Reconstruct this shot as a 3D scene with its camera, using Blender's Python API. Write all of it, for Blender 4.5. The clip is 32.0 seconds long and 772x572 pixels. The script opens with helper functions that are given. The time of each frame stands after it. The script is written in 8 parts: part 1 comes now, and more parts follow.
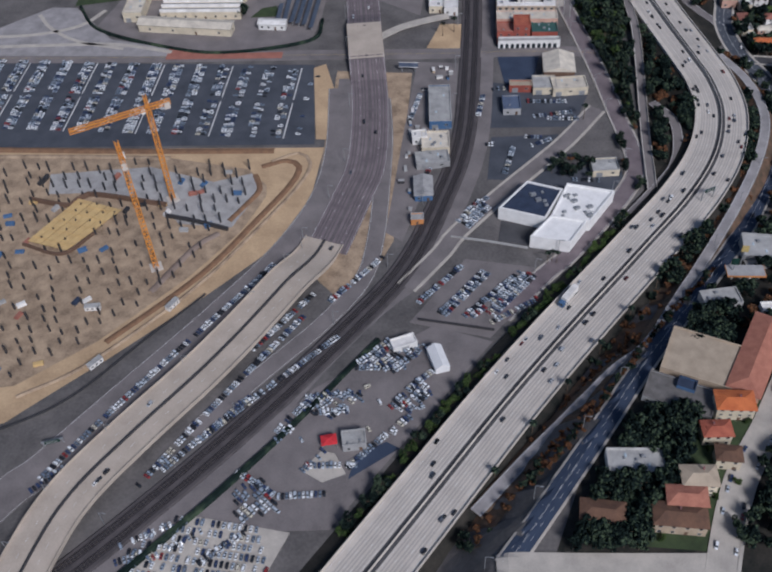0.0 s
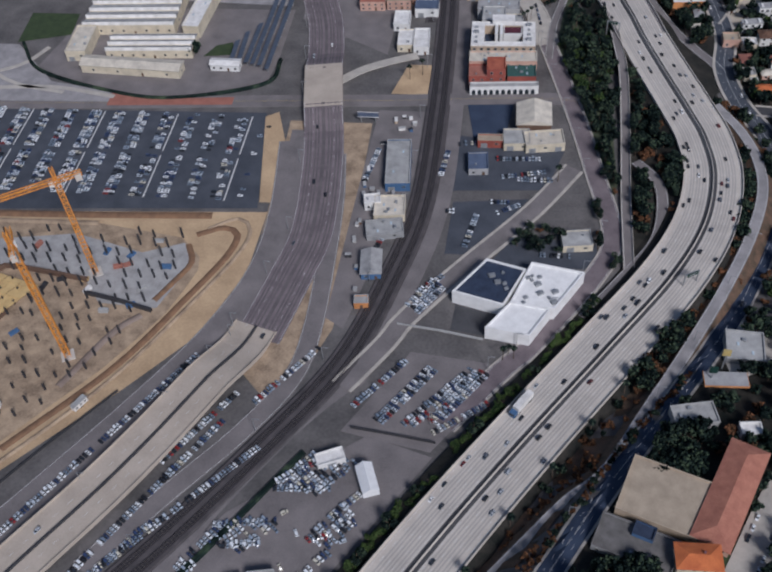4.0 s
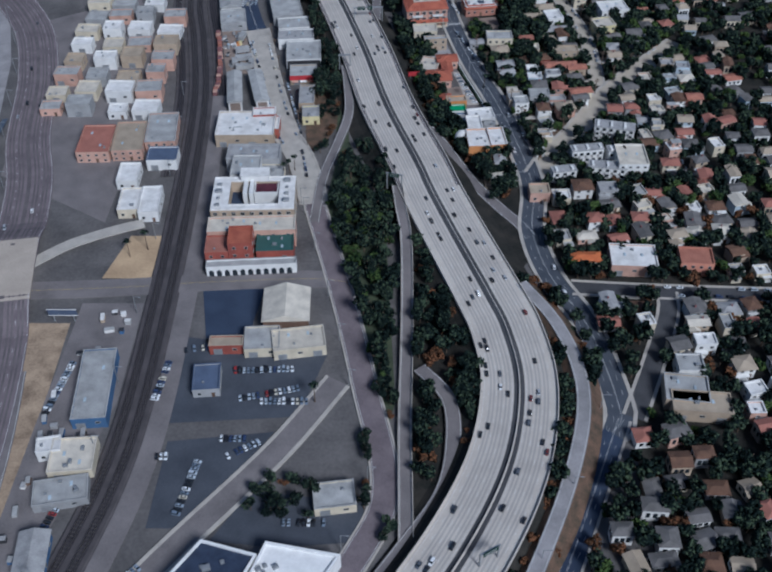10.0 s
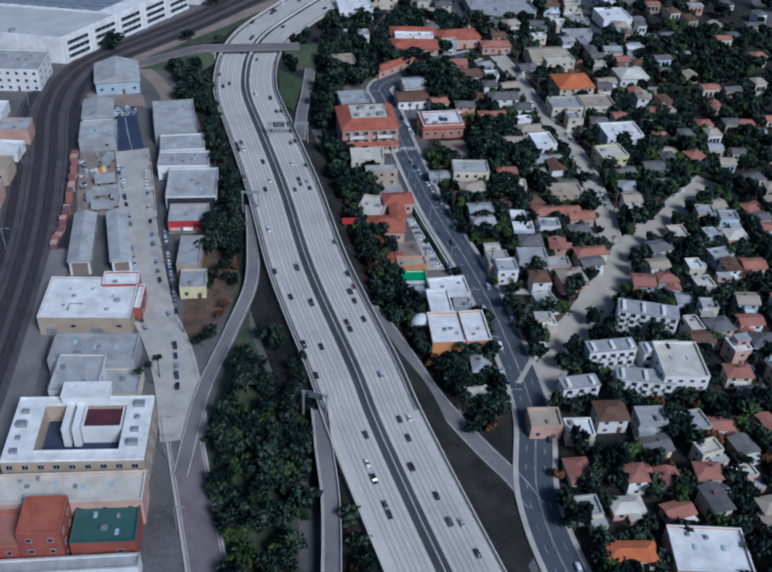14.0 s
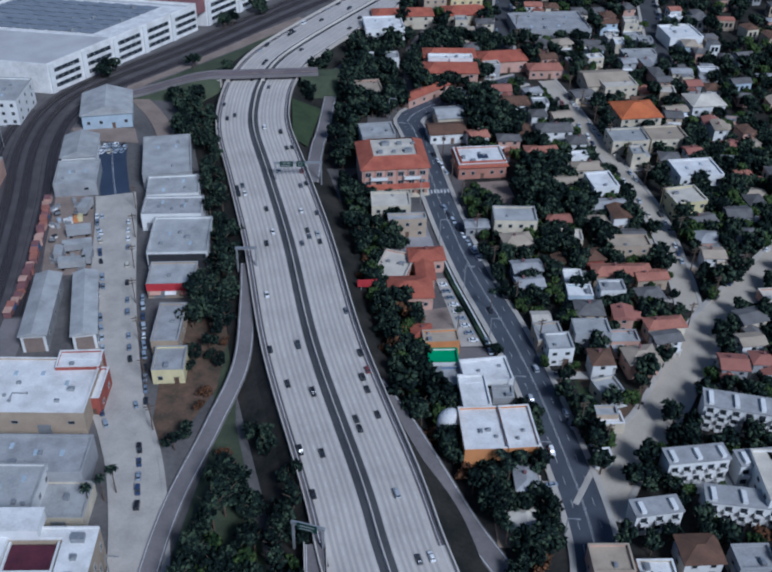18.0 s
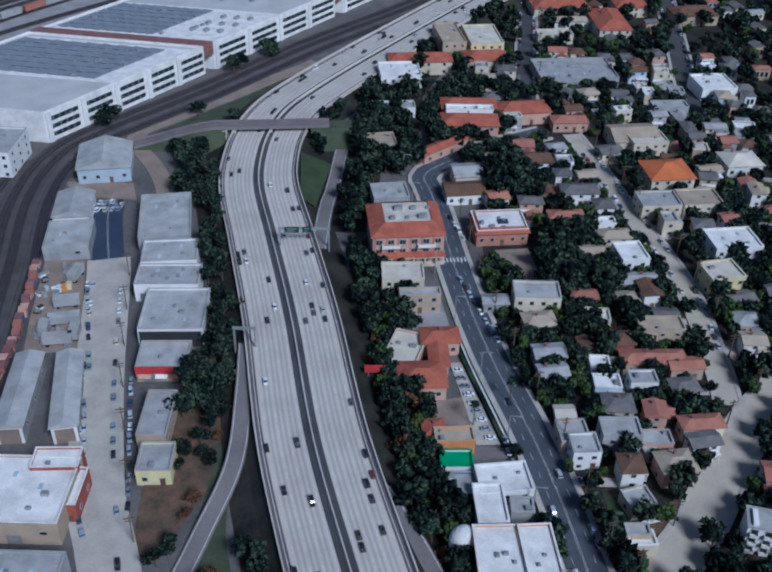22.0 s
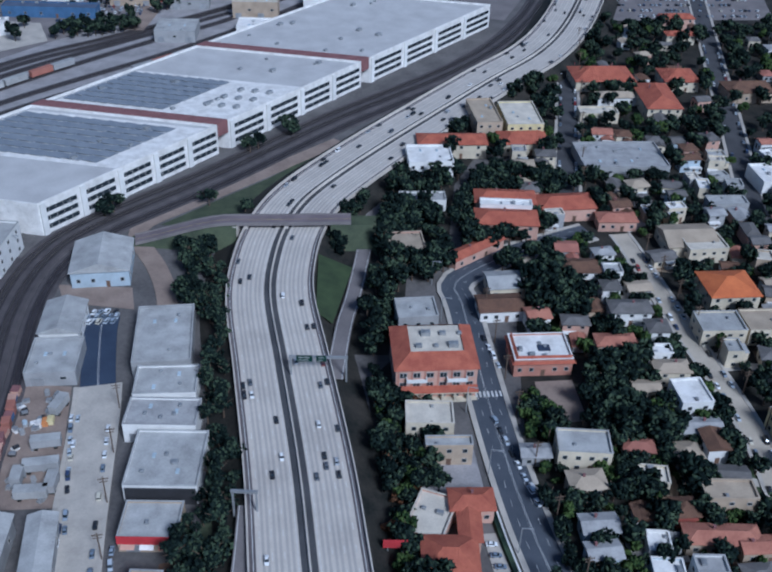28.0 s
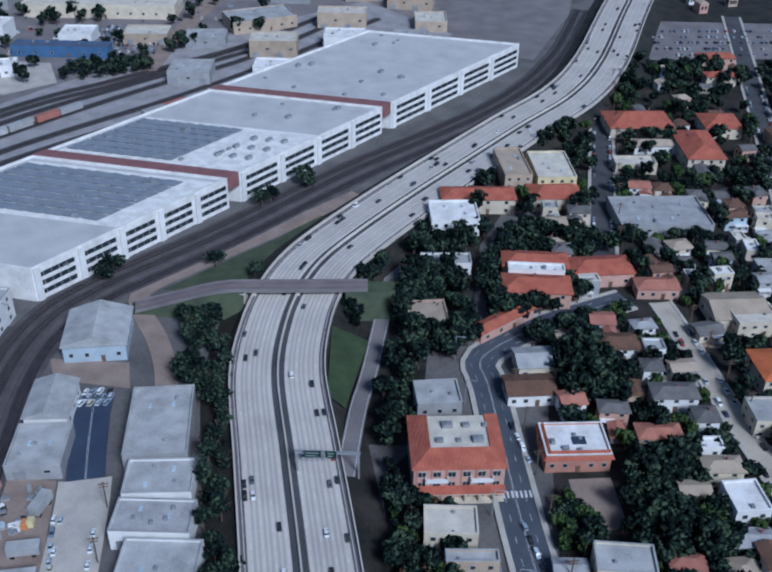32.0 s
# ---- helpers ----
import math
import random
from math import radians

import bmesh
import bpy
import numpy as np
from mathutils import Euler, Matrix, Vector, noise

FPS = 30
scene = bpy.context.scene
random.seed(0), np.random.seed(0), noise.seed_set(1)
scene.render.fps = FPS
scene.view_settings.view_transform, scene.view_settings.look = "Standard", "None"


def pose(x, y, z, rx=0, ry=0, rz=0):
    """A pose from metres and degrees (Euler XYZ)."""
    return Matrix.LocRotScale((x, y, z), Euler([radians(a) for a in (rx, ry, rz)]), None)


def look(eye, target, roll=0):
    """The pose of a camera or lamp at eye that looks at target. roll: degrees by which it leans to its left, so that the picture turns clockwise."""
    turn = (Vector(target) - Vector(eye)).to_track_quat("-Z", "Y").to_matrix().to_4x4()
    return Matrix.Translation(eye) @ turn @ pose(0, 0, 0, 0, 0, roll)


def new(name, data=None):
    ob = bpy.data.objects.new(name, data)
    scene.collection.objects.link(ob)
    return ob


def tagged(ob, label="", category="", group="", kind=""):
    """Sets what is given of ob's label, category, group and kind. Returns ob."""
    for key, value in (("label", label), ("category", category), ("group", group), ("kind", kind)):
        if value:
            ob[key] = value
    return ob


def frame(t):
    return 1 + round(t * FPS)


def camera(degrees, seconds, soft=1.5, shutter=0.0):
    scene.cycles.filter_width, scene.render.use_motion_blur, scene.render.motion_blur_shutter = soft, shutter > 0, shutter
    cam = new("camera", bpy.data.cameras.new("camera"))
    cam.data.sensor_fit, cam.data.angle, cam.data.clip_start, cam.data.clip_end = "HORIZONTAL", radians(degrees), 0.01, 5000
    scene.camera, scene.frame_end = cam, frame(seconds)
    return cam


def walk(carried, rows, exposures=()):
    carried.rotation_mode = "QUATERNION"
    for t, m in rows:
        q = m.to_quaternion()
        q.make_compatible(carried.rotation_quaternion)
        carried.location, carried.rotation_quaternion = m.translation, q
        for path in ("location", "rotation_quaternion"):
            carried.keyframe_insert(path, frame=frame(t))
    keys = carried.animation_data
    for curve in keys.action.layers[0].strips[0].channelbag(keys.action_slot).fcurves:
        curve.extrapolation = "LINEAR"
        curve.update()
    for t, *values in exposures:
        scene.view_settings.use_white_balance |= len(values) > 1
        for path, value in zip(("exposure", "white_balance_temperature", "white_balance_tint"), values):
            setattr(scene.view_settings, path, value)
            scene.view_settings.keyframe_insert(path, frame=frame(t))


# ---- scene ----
cam = camera(44, 32.0, soft=2.3)


def at(x, y, z, yaw, pitch, roll):
    """Camera pose from heading (to the left of +y), pitch and roll."""
    return pose(x, y, z, 90 + pitch, 0, yaw) @ pose(0, 0, 0, 0, 0, roll)


walk(cam, [
    (0, at(-87.43, -624.93, 300.56, 8.317, -47.950, -3.440)),
    (1, at(-78.86, -606.38, 299.59, 9.228, -48.333, -4.028)),
    (2, at(-70.59, -588.87, 297.70, 10.123, -48.579, -4.568)),
    (3, at(-63.26, -572.61, 295.38, 10.920, -48.766, -5.012)),
    (4, at(-56.27, -556.83, 293.40, 11.677, -48.938, -5.418)),
    (5, at(-48.74, -540.61, 291.26, 12.558, -49.055, -5.973)),
    (6, at(-41.49, -524.94, 288.75, 13.510, -49.147, -6.588)),
    (7, at(-33.31, -508.97, 285.47, 14.782, -49.180, -7.519)),
    (8, at(-24.90, -492.29, 282.17, 16.197, -49.280, -8.569)),
    (8.5, at(-16.68, -481.30, 274.28, 18.142, -48.986, -10.340)),
    (9, at(-16.54, -467.42, 261.95, 12.181, -48.210, -7.205)),
    (9.5, at(-15.66, -453.34, 249.85, 3.359, -45.789, -2.075)),
    (10, at(-14.93, -437.22, 240.58, 0.583, -43.685, -0.163)),
    (10.5, at(-14.63, -420.44, 232.46, -0.160, -41.102, -0.421)),
    (11, at(-13.76, -403.51, 224.66, -0.528, -39.701, -0.158)),
    (11.5, at(-13.32, -386.39, 217.16, -2.151, -38.042, 1.179)),
    (12, at(-12.21, -369.17, 209.95, -3.889, -36.961, 2.524)),
    (12.5, at(-12.27, -352.04, 202.50, -5.776, -37.083, 3.891)),
    (13, at(-11.46, -335.01, 194.91, -5.516, -37.291, 4.010)),
    (13.5, at(-10.94, -318.30, 186.71, -4.883, -37.602, 4.104)),
    (14, at(-10.22, -302.13, 177.54, -3.900, -37.899, 3.431)),
    (14.5, at(-9.60, -286.27, 167.92, -3.340, -37.747, 3.110)),
    (15, at(-8.23, -275.12, 161.21, -2.682, -37.513, 2.413)),
    (15.5, at(-6.44, -267.62, 156.95, -2.009, -37.246, 2.151)),
    (16, at(-4.60, -262.69, 154.65, -1.400, -36.999, 1.933)),
    (16.5, at(-3.14, -259.25, 153.94, -0.947, -36.849, 1.694)),
    (17, at(-2.67, -256.14, 154.68, -0.694, -36.938, 1.454)),
    (18, at(-1.56, -249.36, 154.80, -0.294, -36.690, 1.440)),
    (19, at(-0.90, -242.73, 155.09, 0.038, -36.436, 1.427)),
    (20, at(-0.45, -235.96, 155.43, 0.368, -36.211, 1.400)),
    (21, at(-0.36, -229.28, 155.72, 0.666, -35.991, 1.516)),
    (22, at(-0.60, -222.49, 156.25, 0.923, -35.781, 1.644)),
    (23, at(-0.65, -214.97, 157.20, 1.290, -35.551, 1.579)),
    (24, at(-0.71, -207.44, 158.31, 1.679, -35.345, 1.501)),
    (25, at(-1.06, -199.93, 158.78, 1.998, -35.089, 1.482)),
    (26, at(-2.08, -192.58, 158.82, 2.153, -34.803, 1.666)),
    (27, at(-2.85, -186.06, 159.67, 2.322, -34.611, 1.856)),
    (28, at(-2.90, -179.57, 160.43, 2.695, -34.375, 1.826)),
    (29, at(-2.92, -172.72, 160.54, 3.130, -34.110, 1.720)),
    (30, at(-2.70, -165.36, 159.94, 3.653, -33.801, 1.529)),
    (31, at(-2.65, -158.39, 159.84, 4.136, -33.531, 1.322)),
    (32, at(-2.93, -151.32, 159.86, 4.594, -33.237, 1.160)),
], exposures=[(0, -0.17, 5780, 15), (8.5, -0.27, 5680, 13.5), (11, -0.17, 5030, 8), (20, -0.25, 4950, 10.2), (25, -0.11, 4900, 9.8), (32, -0.07, 4870, 9.8)])

# ---- light ----
world = bpy.data.worlds.new("sky")
scene.world = world
world.use_nodes = True
wn = world.node_tree.nodes
sky = wn.new("ShaderNodeTexSky")
sky.sky_type, sky.sun_disc = "NISHITA", False
SUN_EL, SUN_AZ = 42, 146
sky.sun_elevation, sky.sun_rotation = radians(SUN_EL), radians(SUN_AZ)
world.node_tree.links.new(sky.outputs[0], wn["Background"].inputs[0])
wn["Background"].inputs[1].default_value = 0.058
sun = new("sun", bpy.data.lights.new("sun", "SUN"))
sun.data.energy, sun.data.angle, sun.data.color = 3.35, radians(17.0), (1.0, 0.95, 0.88)
sd = Vector((math.sin(radians(SUN_AZ)) * math.cos(radians(SUN_EL)), math.cos(radians(SUN_AZ)) * math.cos(radians(SUN_EL)), math.sin(radians(SUN_EL))))
sun.matrix_basis = look(sd * 300, (0, 0, 0))


# ---- materials ----
def mat(name, a, b=None, rough=0.85, size=6.0, fine=0.6, bump=0.25, metal=0.0, island=0.0, spec=0.3, mix=0.5):
    """Two tones blended by coarse and fine noise, with grain relief. a, b: linear base colours."""
    m = bpy.data.materials.new(name)
    m.use_nodes = True
    nt = m.node_tree
    n, ln = nt.nodes, nt.links.new
    bs = n["Principled BSDF"]
    bs.inputs["Roughness"].default_value, bs.inputs["Metallic"].default_value = rough, metal
    bs.inputs["Specular IOR Level"].default_value = spec
    b = b or tuple(c * 0.72 for c in a)
    co = n.new("ShaderNodeTexCoord")
    n1, n2 = n.new("ShaderNodeTexNoise"), n.new("ShaderNodeTexNoise")
    n1.inputs["Scale"].default_value, n1.inputs["Detail"].default_value = 1.0 / size, 6
    n2.inputs["Scale"].default_value, n2.inputs["Detail"].default_value = 1.0 / fine, 3
    geo = n.new("ShaderNodeNewGeometry")
    ln(geo.outputs["Position"], n1.inputs["Vector"]), ln(geo.outputs["Position"], n2.inputs["Vector"])
    add = n.new("ShaderNodeMath")
    add.operation = "MULTIPLY_ADD"
    ln(n2.outputs[0], add.inputs[0])
    add.inputs[1].default_value = 0.45
    ln(n1.outputs[0], add.inputs[2])
    ramp = n.new("ShaderNodeValToRGB")
    ramp.color_ramp.elements[0].position, ramp.color_ramp.elements[1].position = mix - 0.02, mix + 0.42
    ramp.color_ramp.elements[0].color, ramp.color_ramp.elements[1].color = (*b, 1), (*a, 1)
    ln(add.outputs[0], ramp.inputs[0])
    last = ramp.outputs[0]
    if island:
        hsv = n.new("ShaderNodeHueSaturation")
        rnd = n.new("ShaderNodeMapRange")
        oi = n.new("ShaderNodeObjectInfo")
        ln(oi.outputs["Random"], rnd.inputs[0])
        rnd.inputs[3].default_value, rnd.inputs[4].default_value = 1 - island, 1 + island
        ln(rnd.outputs[0], hsv.inputs["Value"])
        ln(last, hsv.inputs["Color"])
        last = hsv.outputs[0]
    ln(last, bs.inputs["Base Color"])
    if bump:
        bp = n.new("ShaderNodeBump")
        bp.inputs["Strength"].default_value, bp.inputs["Distance"].default_value = bump, 0.05
        ln(n2.outputs[0], bp.inputs["Height"]), ln(bp.outputs[0], bs.inputs["Normal"])
    return m


M = {
    "ground": mat("urban_ground", (0.16, 0.148, 0.143), (0.075, 0.071, 0.07), size=14, fine=1.2),
    "dirt": mat("dry_dirt", (0.57, 0.41, 0.25), (0.38, 0.265, 0.16), size=14, fine=1.0),
    "asphalt": mat("asphalt", (0.085, 0.085, 0.09), (0.05, 0.05, 0.055), size=9, fine=0.5),
    "old_asphalt": mat("old_asphalt", (0.225, 0.202, 0.198), (0.14, 0.127, 0.126), size=11, fine=0.6),
    "concrete": mat("road_concrete", (0.58, 0.53, 0.47), (0.46, 0.415, 0.37), size=9, fine=0.7),
    "white": mat("white_roof", (0.82, 0.80, 0.77), (0.56, 0.54, 0.51), size=3.5, fine=0.5, rough=0.7),
    "grey_roof": mat("grey_roof", (0.40, 0.395, 0.39), (0.25, 0.245, 0.245), size=3.5, fine=0.5),
    "rail": mat("rail_ballast", (0.10, 0.088, 0.09), (0.055, 0.05, 0.052), size=5, fine=0.4, bump=0.6),
}


# ---- building blocks ----
def smooth(a, b, v):
    u = min(1.0, max(0.0, (v - a) / (b - a)))
    return u * u * (3 - 2 * u)


def curve(pts, step=4.0):
    """Points every step metres along a smooth line through pts."""
    P = [Vector((*q, 0)[:2]) for q in pts]
    P = [2 * P[0] - P[1], *P, 2 * P[-1] - P[-2]]
    out = []
    for i in range(1, len(P) - 2):
        a, b, c, d = P[i - 1:i + 3]
        k = max(1, round((c - b).length / step))
        for j in range(k):
            t = j / k
            out.append(0.5 * (2 * b + (c - a) * t + (2 * a - 5 * b + 4 * c - d) * t * t + (3 * b - a - 3 * c + d) * t ** 3))
    return out + [P[-2]]


FREEWAY = [(-140, -525), (-113, -481), (-96, -453), (-70, -410), (-45, -371), (-20, -334), (5, -297), (20, -266), (26, -236), (24, -212), (19, -194), (8, -160),
           (0, -134), (-5, -115), (-18, -72), (-28, -28), (-38, 10), (-46, 40), (-48, 62), (-47, 80), (-43, 97), (-34, 116), (-20, 141), (-5, 166), (20, 207),
           (44, 245), (61, 290), (81, 370), (110, 480), (150, 620)]
FW = curve(FREEWAY, 5)


def fw_x(y):
    """x of the freeway's middle at y."""
    best = min(FW, key=lambda q: abs(q.y - y))
    return best.x


def ground_z(x, y):
    """Height of the land."""
    h = 6 * smooth(-330, -450, y)
    return h + 16 * smooth(-255, -430, y) * smooth(14, 44, x - fw_x(y))


def deck_z(x, y):
    return 4.5 + 6 * smooth(-330, -450, y)


def mesh(name, verts, faces, material, parent=None, label="", smooth_faces=False):
    me = bpy.data.meshes.new(name)
    me.from_pydata([tuple(v) for v in verts], [], faces)
    me.materials.append(material)
    me.update()
    ob = new(name, me)
    if parent:
        ob.parent = parent
    if label:
        ob["label"] = label
    return ob


def part(name, bm, material, parent=None, label=""):
    """One bmesh as one mesh object, under a thing or a part."""
    me = bpy.data.meshes.new(name)
    bm.to_mesh(me)
    bm.free()
    me.materials.append(material)
    ob = new(name, me)
    if parent:
        ob.parent = parent
    if label:
        ob["label"] = label
    return ob


def ribbon(name, pts, profile, zf, material, parent=None, label="", step=4.0, drape=False):
    """A strip along pts. profile: (offset to the right, height) pairs across it; drape follows the land across it too."""
    line = curve(pts, step)
    verts, faces, k = [], [], len(profile)
    for i, q in enumerate(line):
        d = (line[min(i + 1, len(line) - 1)] - line[max(i - 1, 0)]).normalized()
        r = Vector((d.y, -d.x))
        for o, h in profile:
            x, y = q.x + r.x * o, q.y + r.y * o
            verts.append((x, y, (zf(x, y) if drape else zf(q.x, q.y)) + h))
    for i in range(len(line) - 1):
        for j in range(k - 1):
            a = i * k + j
            faces.append((a, a + 1, a + k + 1, a + k))
    return mesh(name, verts, faces, material, parent, label)


def axis(lo, hi, core_lo, core_hi, step):
    out = list(np.arange(core_lo, core_hi + 0.1, step))
    far = [40, 120, 300, 700, 1500, 2600]
    return [core_lo - f for f in reversed(far)] + out + [core_hi + f for f in far]


# ---- ground ----
gx, gy = axis(0, 0, -360, 300, 5), axis(0, 0, -560, 520, 5)
gv = [(x, y, ground_z(x, y)) for y in gy for x in gx]
gf = [(j * len(gx) + i, j * len(gx) + i + 1, (j + 1) * len(gx) + i + 1, (j + 1) * len(gx) + i) for j in range(len(gy) - 1) for i in range(len(gx) - 1)]
tagged(mesh("ground", gv, gf, M["ground"]), "mottled grey city ground of dust and worn paving", "ground", kind="structure")



# ---- more materials ----
def tile_mat(name, a, b):
    """Roof tiles: rows of bumps over two clay tones."""
    m = mat(name, a, b, size=3.0, fine=0.5, bump=0.4)
    nt = m.node_tree
    n, ln = nt.nodes, nt.links.new
    w = n.new("ShaderNodeTexWave")
    w.inputs["Scale"].default_value, w.inputs["Distortion"].default_value = 1.1, 0.6
    co = n.new("ShaderNodeTexCoord")
    ln(co.outputs["Object"], w.inputs["Vector"])
    bp = [q for q in n if q.bl_idname == "ShaderNodeBump"][0]
    b2 = n.new("ShaderNodeBump")
    b2.inputs["Strength"].default_value, b2.inputs["Distance"].default_value = 0.8, 0.12
    ln(w.outputs[0], b2.inputs["Height"]), ln(bp.outputs[0], b2.inputs["Normal"])
    ln(b2.outputs[0], n["Principled BSDF"].inputs["Normal"])
    return m


def paint_mat(name, ramp, rough=0.3, island=False):
    """Car paint whose colour is picked per car."""
    m = bpy.data.materials.new(name)
    m.use_nodes = True
    n, ln = m.node_tree.nodes, m.node_tree.links.new
    bs = n["Principled BSDF"]
    bs.inputs["Roughness"].default_value = rough
    bs.inputs["Coat Weight"].default_value = 0.4
    src = n.new("ShaderNodeNewGeometry").outputs["Random Per Island"] if island else n.new("ShaderNodeObjectInfo").outputs["Random"]
    cr = n.new("ShaderNodeValToRGB")
    cr.color_ramp.interpolation = "CONSTANT"
    e = cr.color_ramp.elements
    for i, (pos, col) in enumerate(ramp):
        el = e[i] if i < 2 else e.new(pos)
        el.position, el.color = pos, (*col, 1)
    ln(src, cr.inputs[0])
    ln(cr.outputs[0], bs.inputs["Base Color"])
    return m


CAR_RAMP = [(0.0, (0.76, 0.78, 0.80)), (0.26, (0.46, 0.51, 0.57)), (0.44, (0.17, 0.21, 0.27)), (0.58, (0.02, 0.02, 0.025)), (0.72, (0.04, 0.06, 0.13)),
            (0.84, (0.28, 0.33, 0.40)), (0.93, (0.26, 0.03, 0.03)), (0.96, (0.60, 0.56, 0.46))]
for key, a, b in [
        ("tan", (0.48, 0.38, 0.28), None), ("cream", (0.66, 0.58, 0.44), None), ("white_wall", (0.76, 0.75, 0.72), (0.62, 0.61, 0.59)), ("grey_wall", (0.36, 0.36, 0.36), None),
        ("brick", (0.36, 0.10, 0.07), (0.22, 0.06, 0.05)), ("pale_blue", (0.46, 0.54, 0.60), None), ("red_wall", (0.55, 0.05, 0.06), None), ("yellow_wall", (0.68, 0.60, 0.34), None),
        ("brown_wall", (0.16, 0.10, 0.07), None), ("blue_wall", (0.08, 0.16, 0.30), None), ("orange_wall", (0.62, 0.27, 0.10), None), ("pink_wall", (0.58, 0.36, 0.28), None),
        ("coral_wall", (0.60, 0.26, 0.18), None), ("pale_roof", (0.44, 0.437, 0.425), (0.27, 0.268, 0.262)), ("cream_roof", (0.66, 0.60, 0.50), (0.44, 0.40, 0.34)),
        ("tan_roof", (0.44, 0.36, 0.27), None), ("brick_roof", (0.38, 0.16, 0.12), None), ("teal_roof", (0.05, 0.12, 0.11), None), ("blue_roof", (0.10, 0.13, 0.20), None),
        ("green_roof", (0.02, 0.30, 0.12), None)]:
    M[key] = mat(key, a, b, size=4.0, fine=0.4, bump=0.15, island=0.08)
M["red_tile"] = tile_mat("red_tile", (0.48, 0.15, 0.09), (0.33, 0.09, 0.06))
M["coral_tile"] = tile_mat("coral_tile", (0.50, 0.22, 0.15), (0.36, 0.14, 0.10))
M["orange_tile"] = tile_mat("orange_tile", (0.66, 0.20, 0.07), (0.50, 0.13, 0.05))
M["brown_roof"] = tile_mat("brown_roof", (0.20, 0.11, 0.07), (0.12, 0.07, 0.05))
M["glass"] = mat("window_glass", (0.03, 0.04, 0.05), (0.02, 0.025, 0.03), rough=0.12, bump=0, spec=0.6)
M["frame"] = mat("window_frame", (0.42, 0.41, 0.39), size=3)
M["door"] = mat("door_paint", (0.16, 0.10, 0.07), size=1, island=0.3)
M["metal"] = mat("galvanised", (0.42, 0.43, 0.44), (0.30, 0.31, 0.32), rough=0.5, metal=0.5, size=2)
M["dark_metal"] = mat("dark_metal", (0.05, 0.05, 0.055), rough=0.5, size=2)
M["tyre"] = mat("tyre", (0.02, 0.02, 0.02), rough=0.9, bump=0)
M["paint"] = paint_mat("car_paint", CAR_RAMP)
M["paint_many"] = paint_mat("car_paint_many", CAR_RAMP, island=True)
M["line"] = mat("road_line", (0.72, 0.72, 0.70), (0.45, 0.45, 0.44), size=2, fine=0.3, bump=0)
M["yellow_line"] = mat("yellow_line", (0.50, 0.38, 0.14), (0.38, 0.30, 0.14), size=2, fine=0.3, bump=0)
M["tracks"] = mat("tyre_worn_concrete", (0.45, 0.415, 0.38), (0.36, 0.335, 0.31), size=9, fine=0.6)
M["steel"] = mat("rail_steel", (0.25, 0.22, 0.20), rough=0.35, metal=0.8, size=2, bump=0)
M["sleeper"] = mat("sleeper", (0.11, 0.10, 0.095), size=1)


def leaf_mat(name, tones, size=7.0):
    """Foliage: every clump takes its own tone, and whole crowns drift lighter or darker."""
    m = bpy.data.materials.new(name)
    m.use_nodes = True
    n, ln = m.node_tree.nodes, m.node_tree.links.new
    bs = n["Principled BSDF"]
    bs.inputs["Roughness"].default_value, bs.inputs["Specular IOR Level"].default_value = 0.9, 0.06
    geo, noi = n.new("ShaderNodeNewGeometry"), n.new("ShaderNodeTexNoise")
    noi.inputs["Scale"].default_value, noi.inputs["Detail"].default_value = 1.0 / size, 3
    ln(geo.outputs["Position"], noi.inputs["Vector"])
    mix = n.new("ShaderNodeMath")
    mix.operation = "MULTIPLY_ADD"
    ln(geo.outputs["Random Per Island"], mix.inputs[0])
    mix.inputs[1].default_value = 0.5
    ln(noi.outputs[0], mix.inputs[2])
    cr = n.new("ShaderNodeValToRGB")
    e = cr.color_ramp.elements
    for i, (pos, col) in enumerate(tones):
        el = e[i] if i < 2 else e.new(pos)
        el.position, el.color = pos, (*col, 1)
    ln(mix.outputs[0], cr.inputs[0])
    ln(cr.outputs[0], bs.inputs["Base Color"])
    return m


# near-black low tones and paler top put crown shade and sunlit leaf into colour
M["leaf"] = leaf_mat("foliage_with_shade", [(0.30, (0.001, 0.003, 0.003)), (0.99, (0.062, 0.088, 0.054)), (0.58, (0.006, 0.011, 0.011)), (0.82, (0.016, 0.027, 0.023))])
M["leaf_dry"] = leaf_mat("dry_foliage", [(0.30, (0.014, 0.010, 0.007)), (0.92, (0.17, 0.080, 0.042)), (0.60, (0.066, 0.038, 0.023))])
M["leaf_green"] = leaf_mat("green_foliage", [(0.30, (0.006, 0.015, 0.008)), (0.92, (0.070, 0.105, 0.034)), (0.60, (0.022, 0.042, 0.017))])
M["bark"] = mat("bark", (0.14, 0.10, 0.07), (0.07, 0.05, 0.04), size=0.8, fine=0.15, bump=0.6)
M["grass"] = mat("lawn", (0.055, 0.08, 0.035), (0.03, 0.045, 0.022), size=4, fine=0.3, bump=0.5)
# second tone taken near black: shade under plants is put into the colour
M["scrub"] = mat("scrub_slope_shaded", (0.042, 0.037, 0.031), (0.007, 0.010, 0.009), size=7, fine=0.8, bump=0.6)
M["pavement"] = mat("pavement_concrete", (0.50, 0.46, 0.405), (0.36, 0.33, 0.295), size=5, fine=0.5)
M["sand_road"] = mat("sandy_concrete", (0.50, 0.44, 0.36), (0.40, 0.35, 0.28), size=8, fine=0.6)
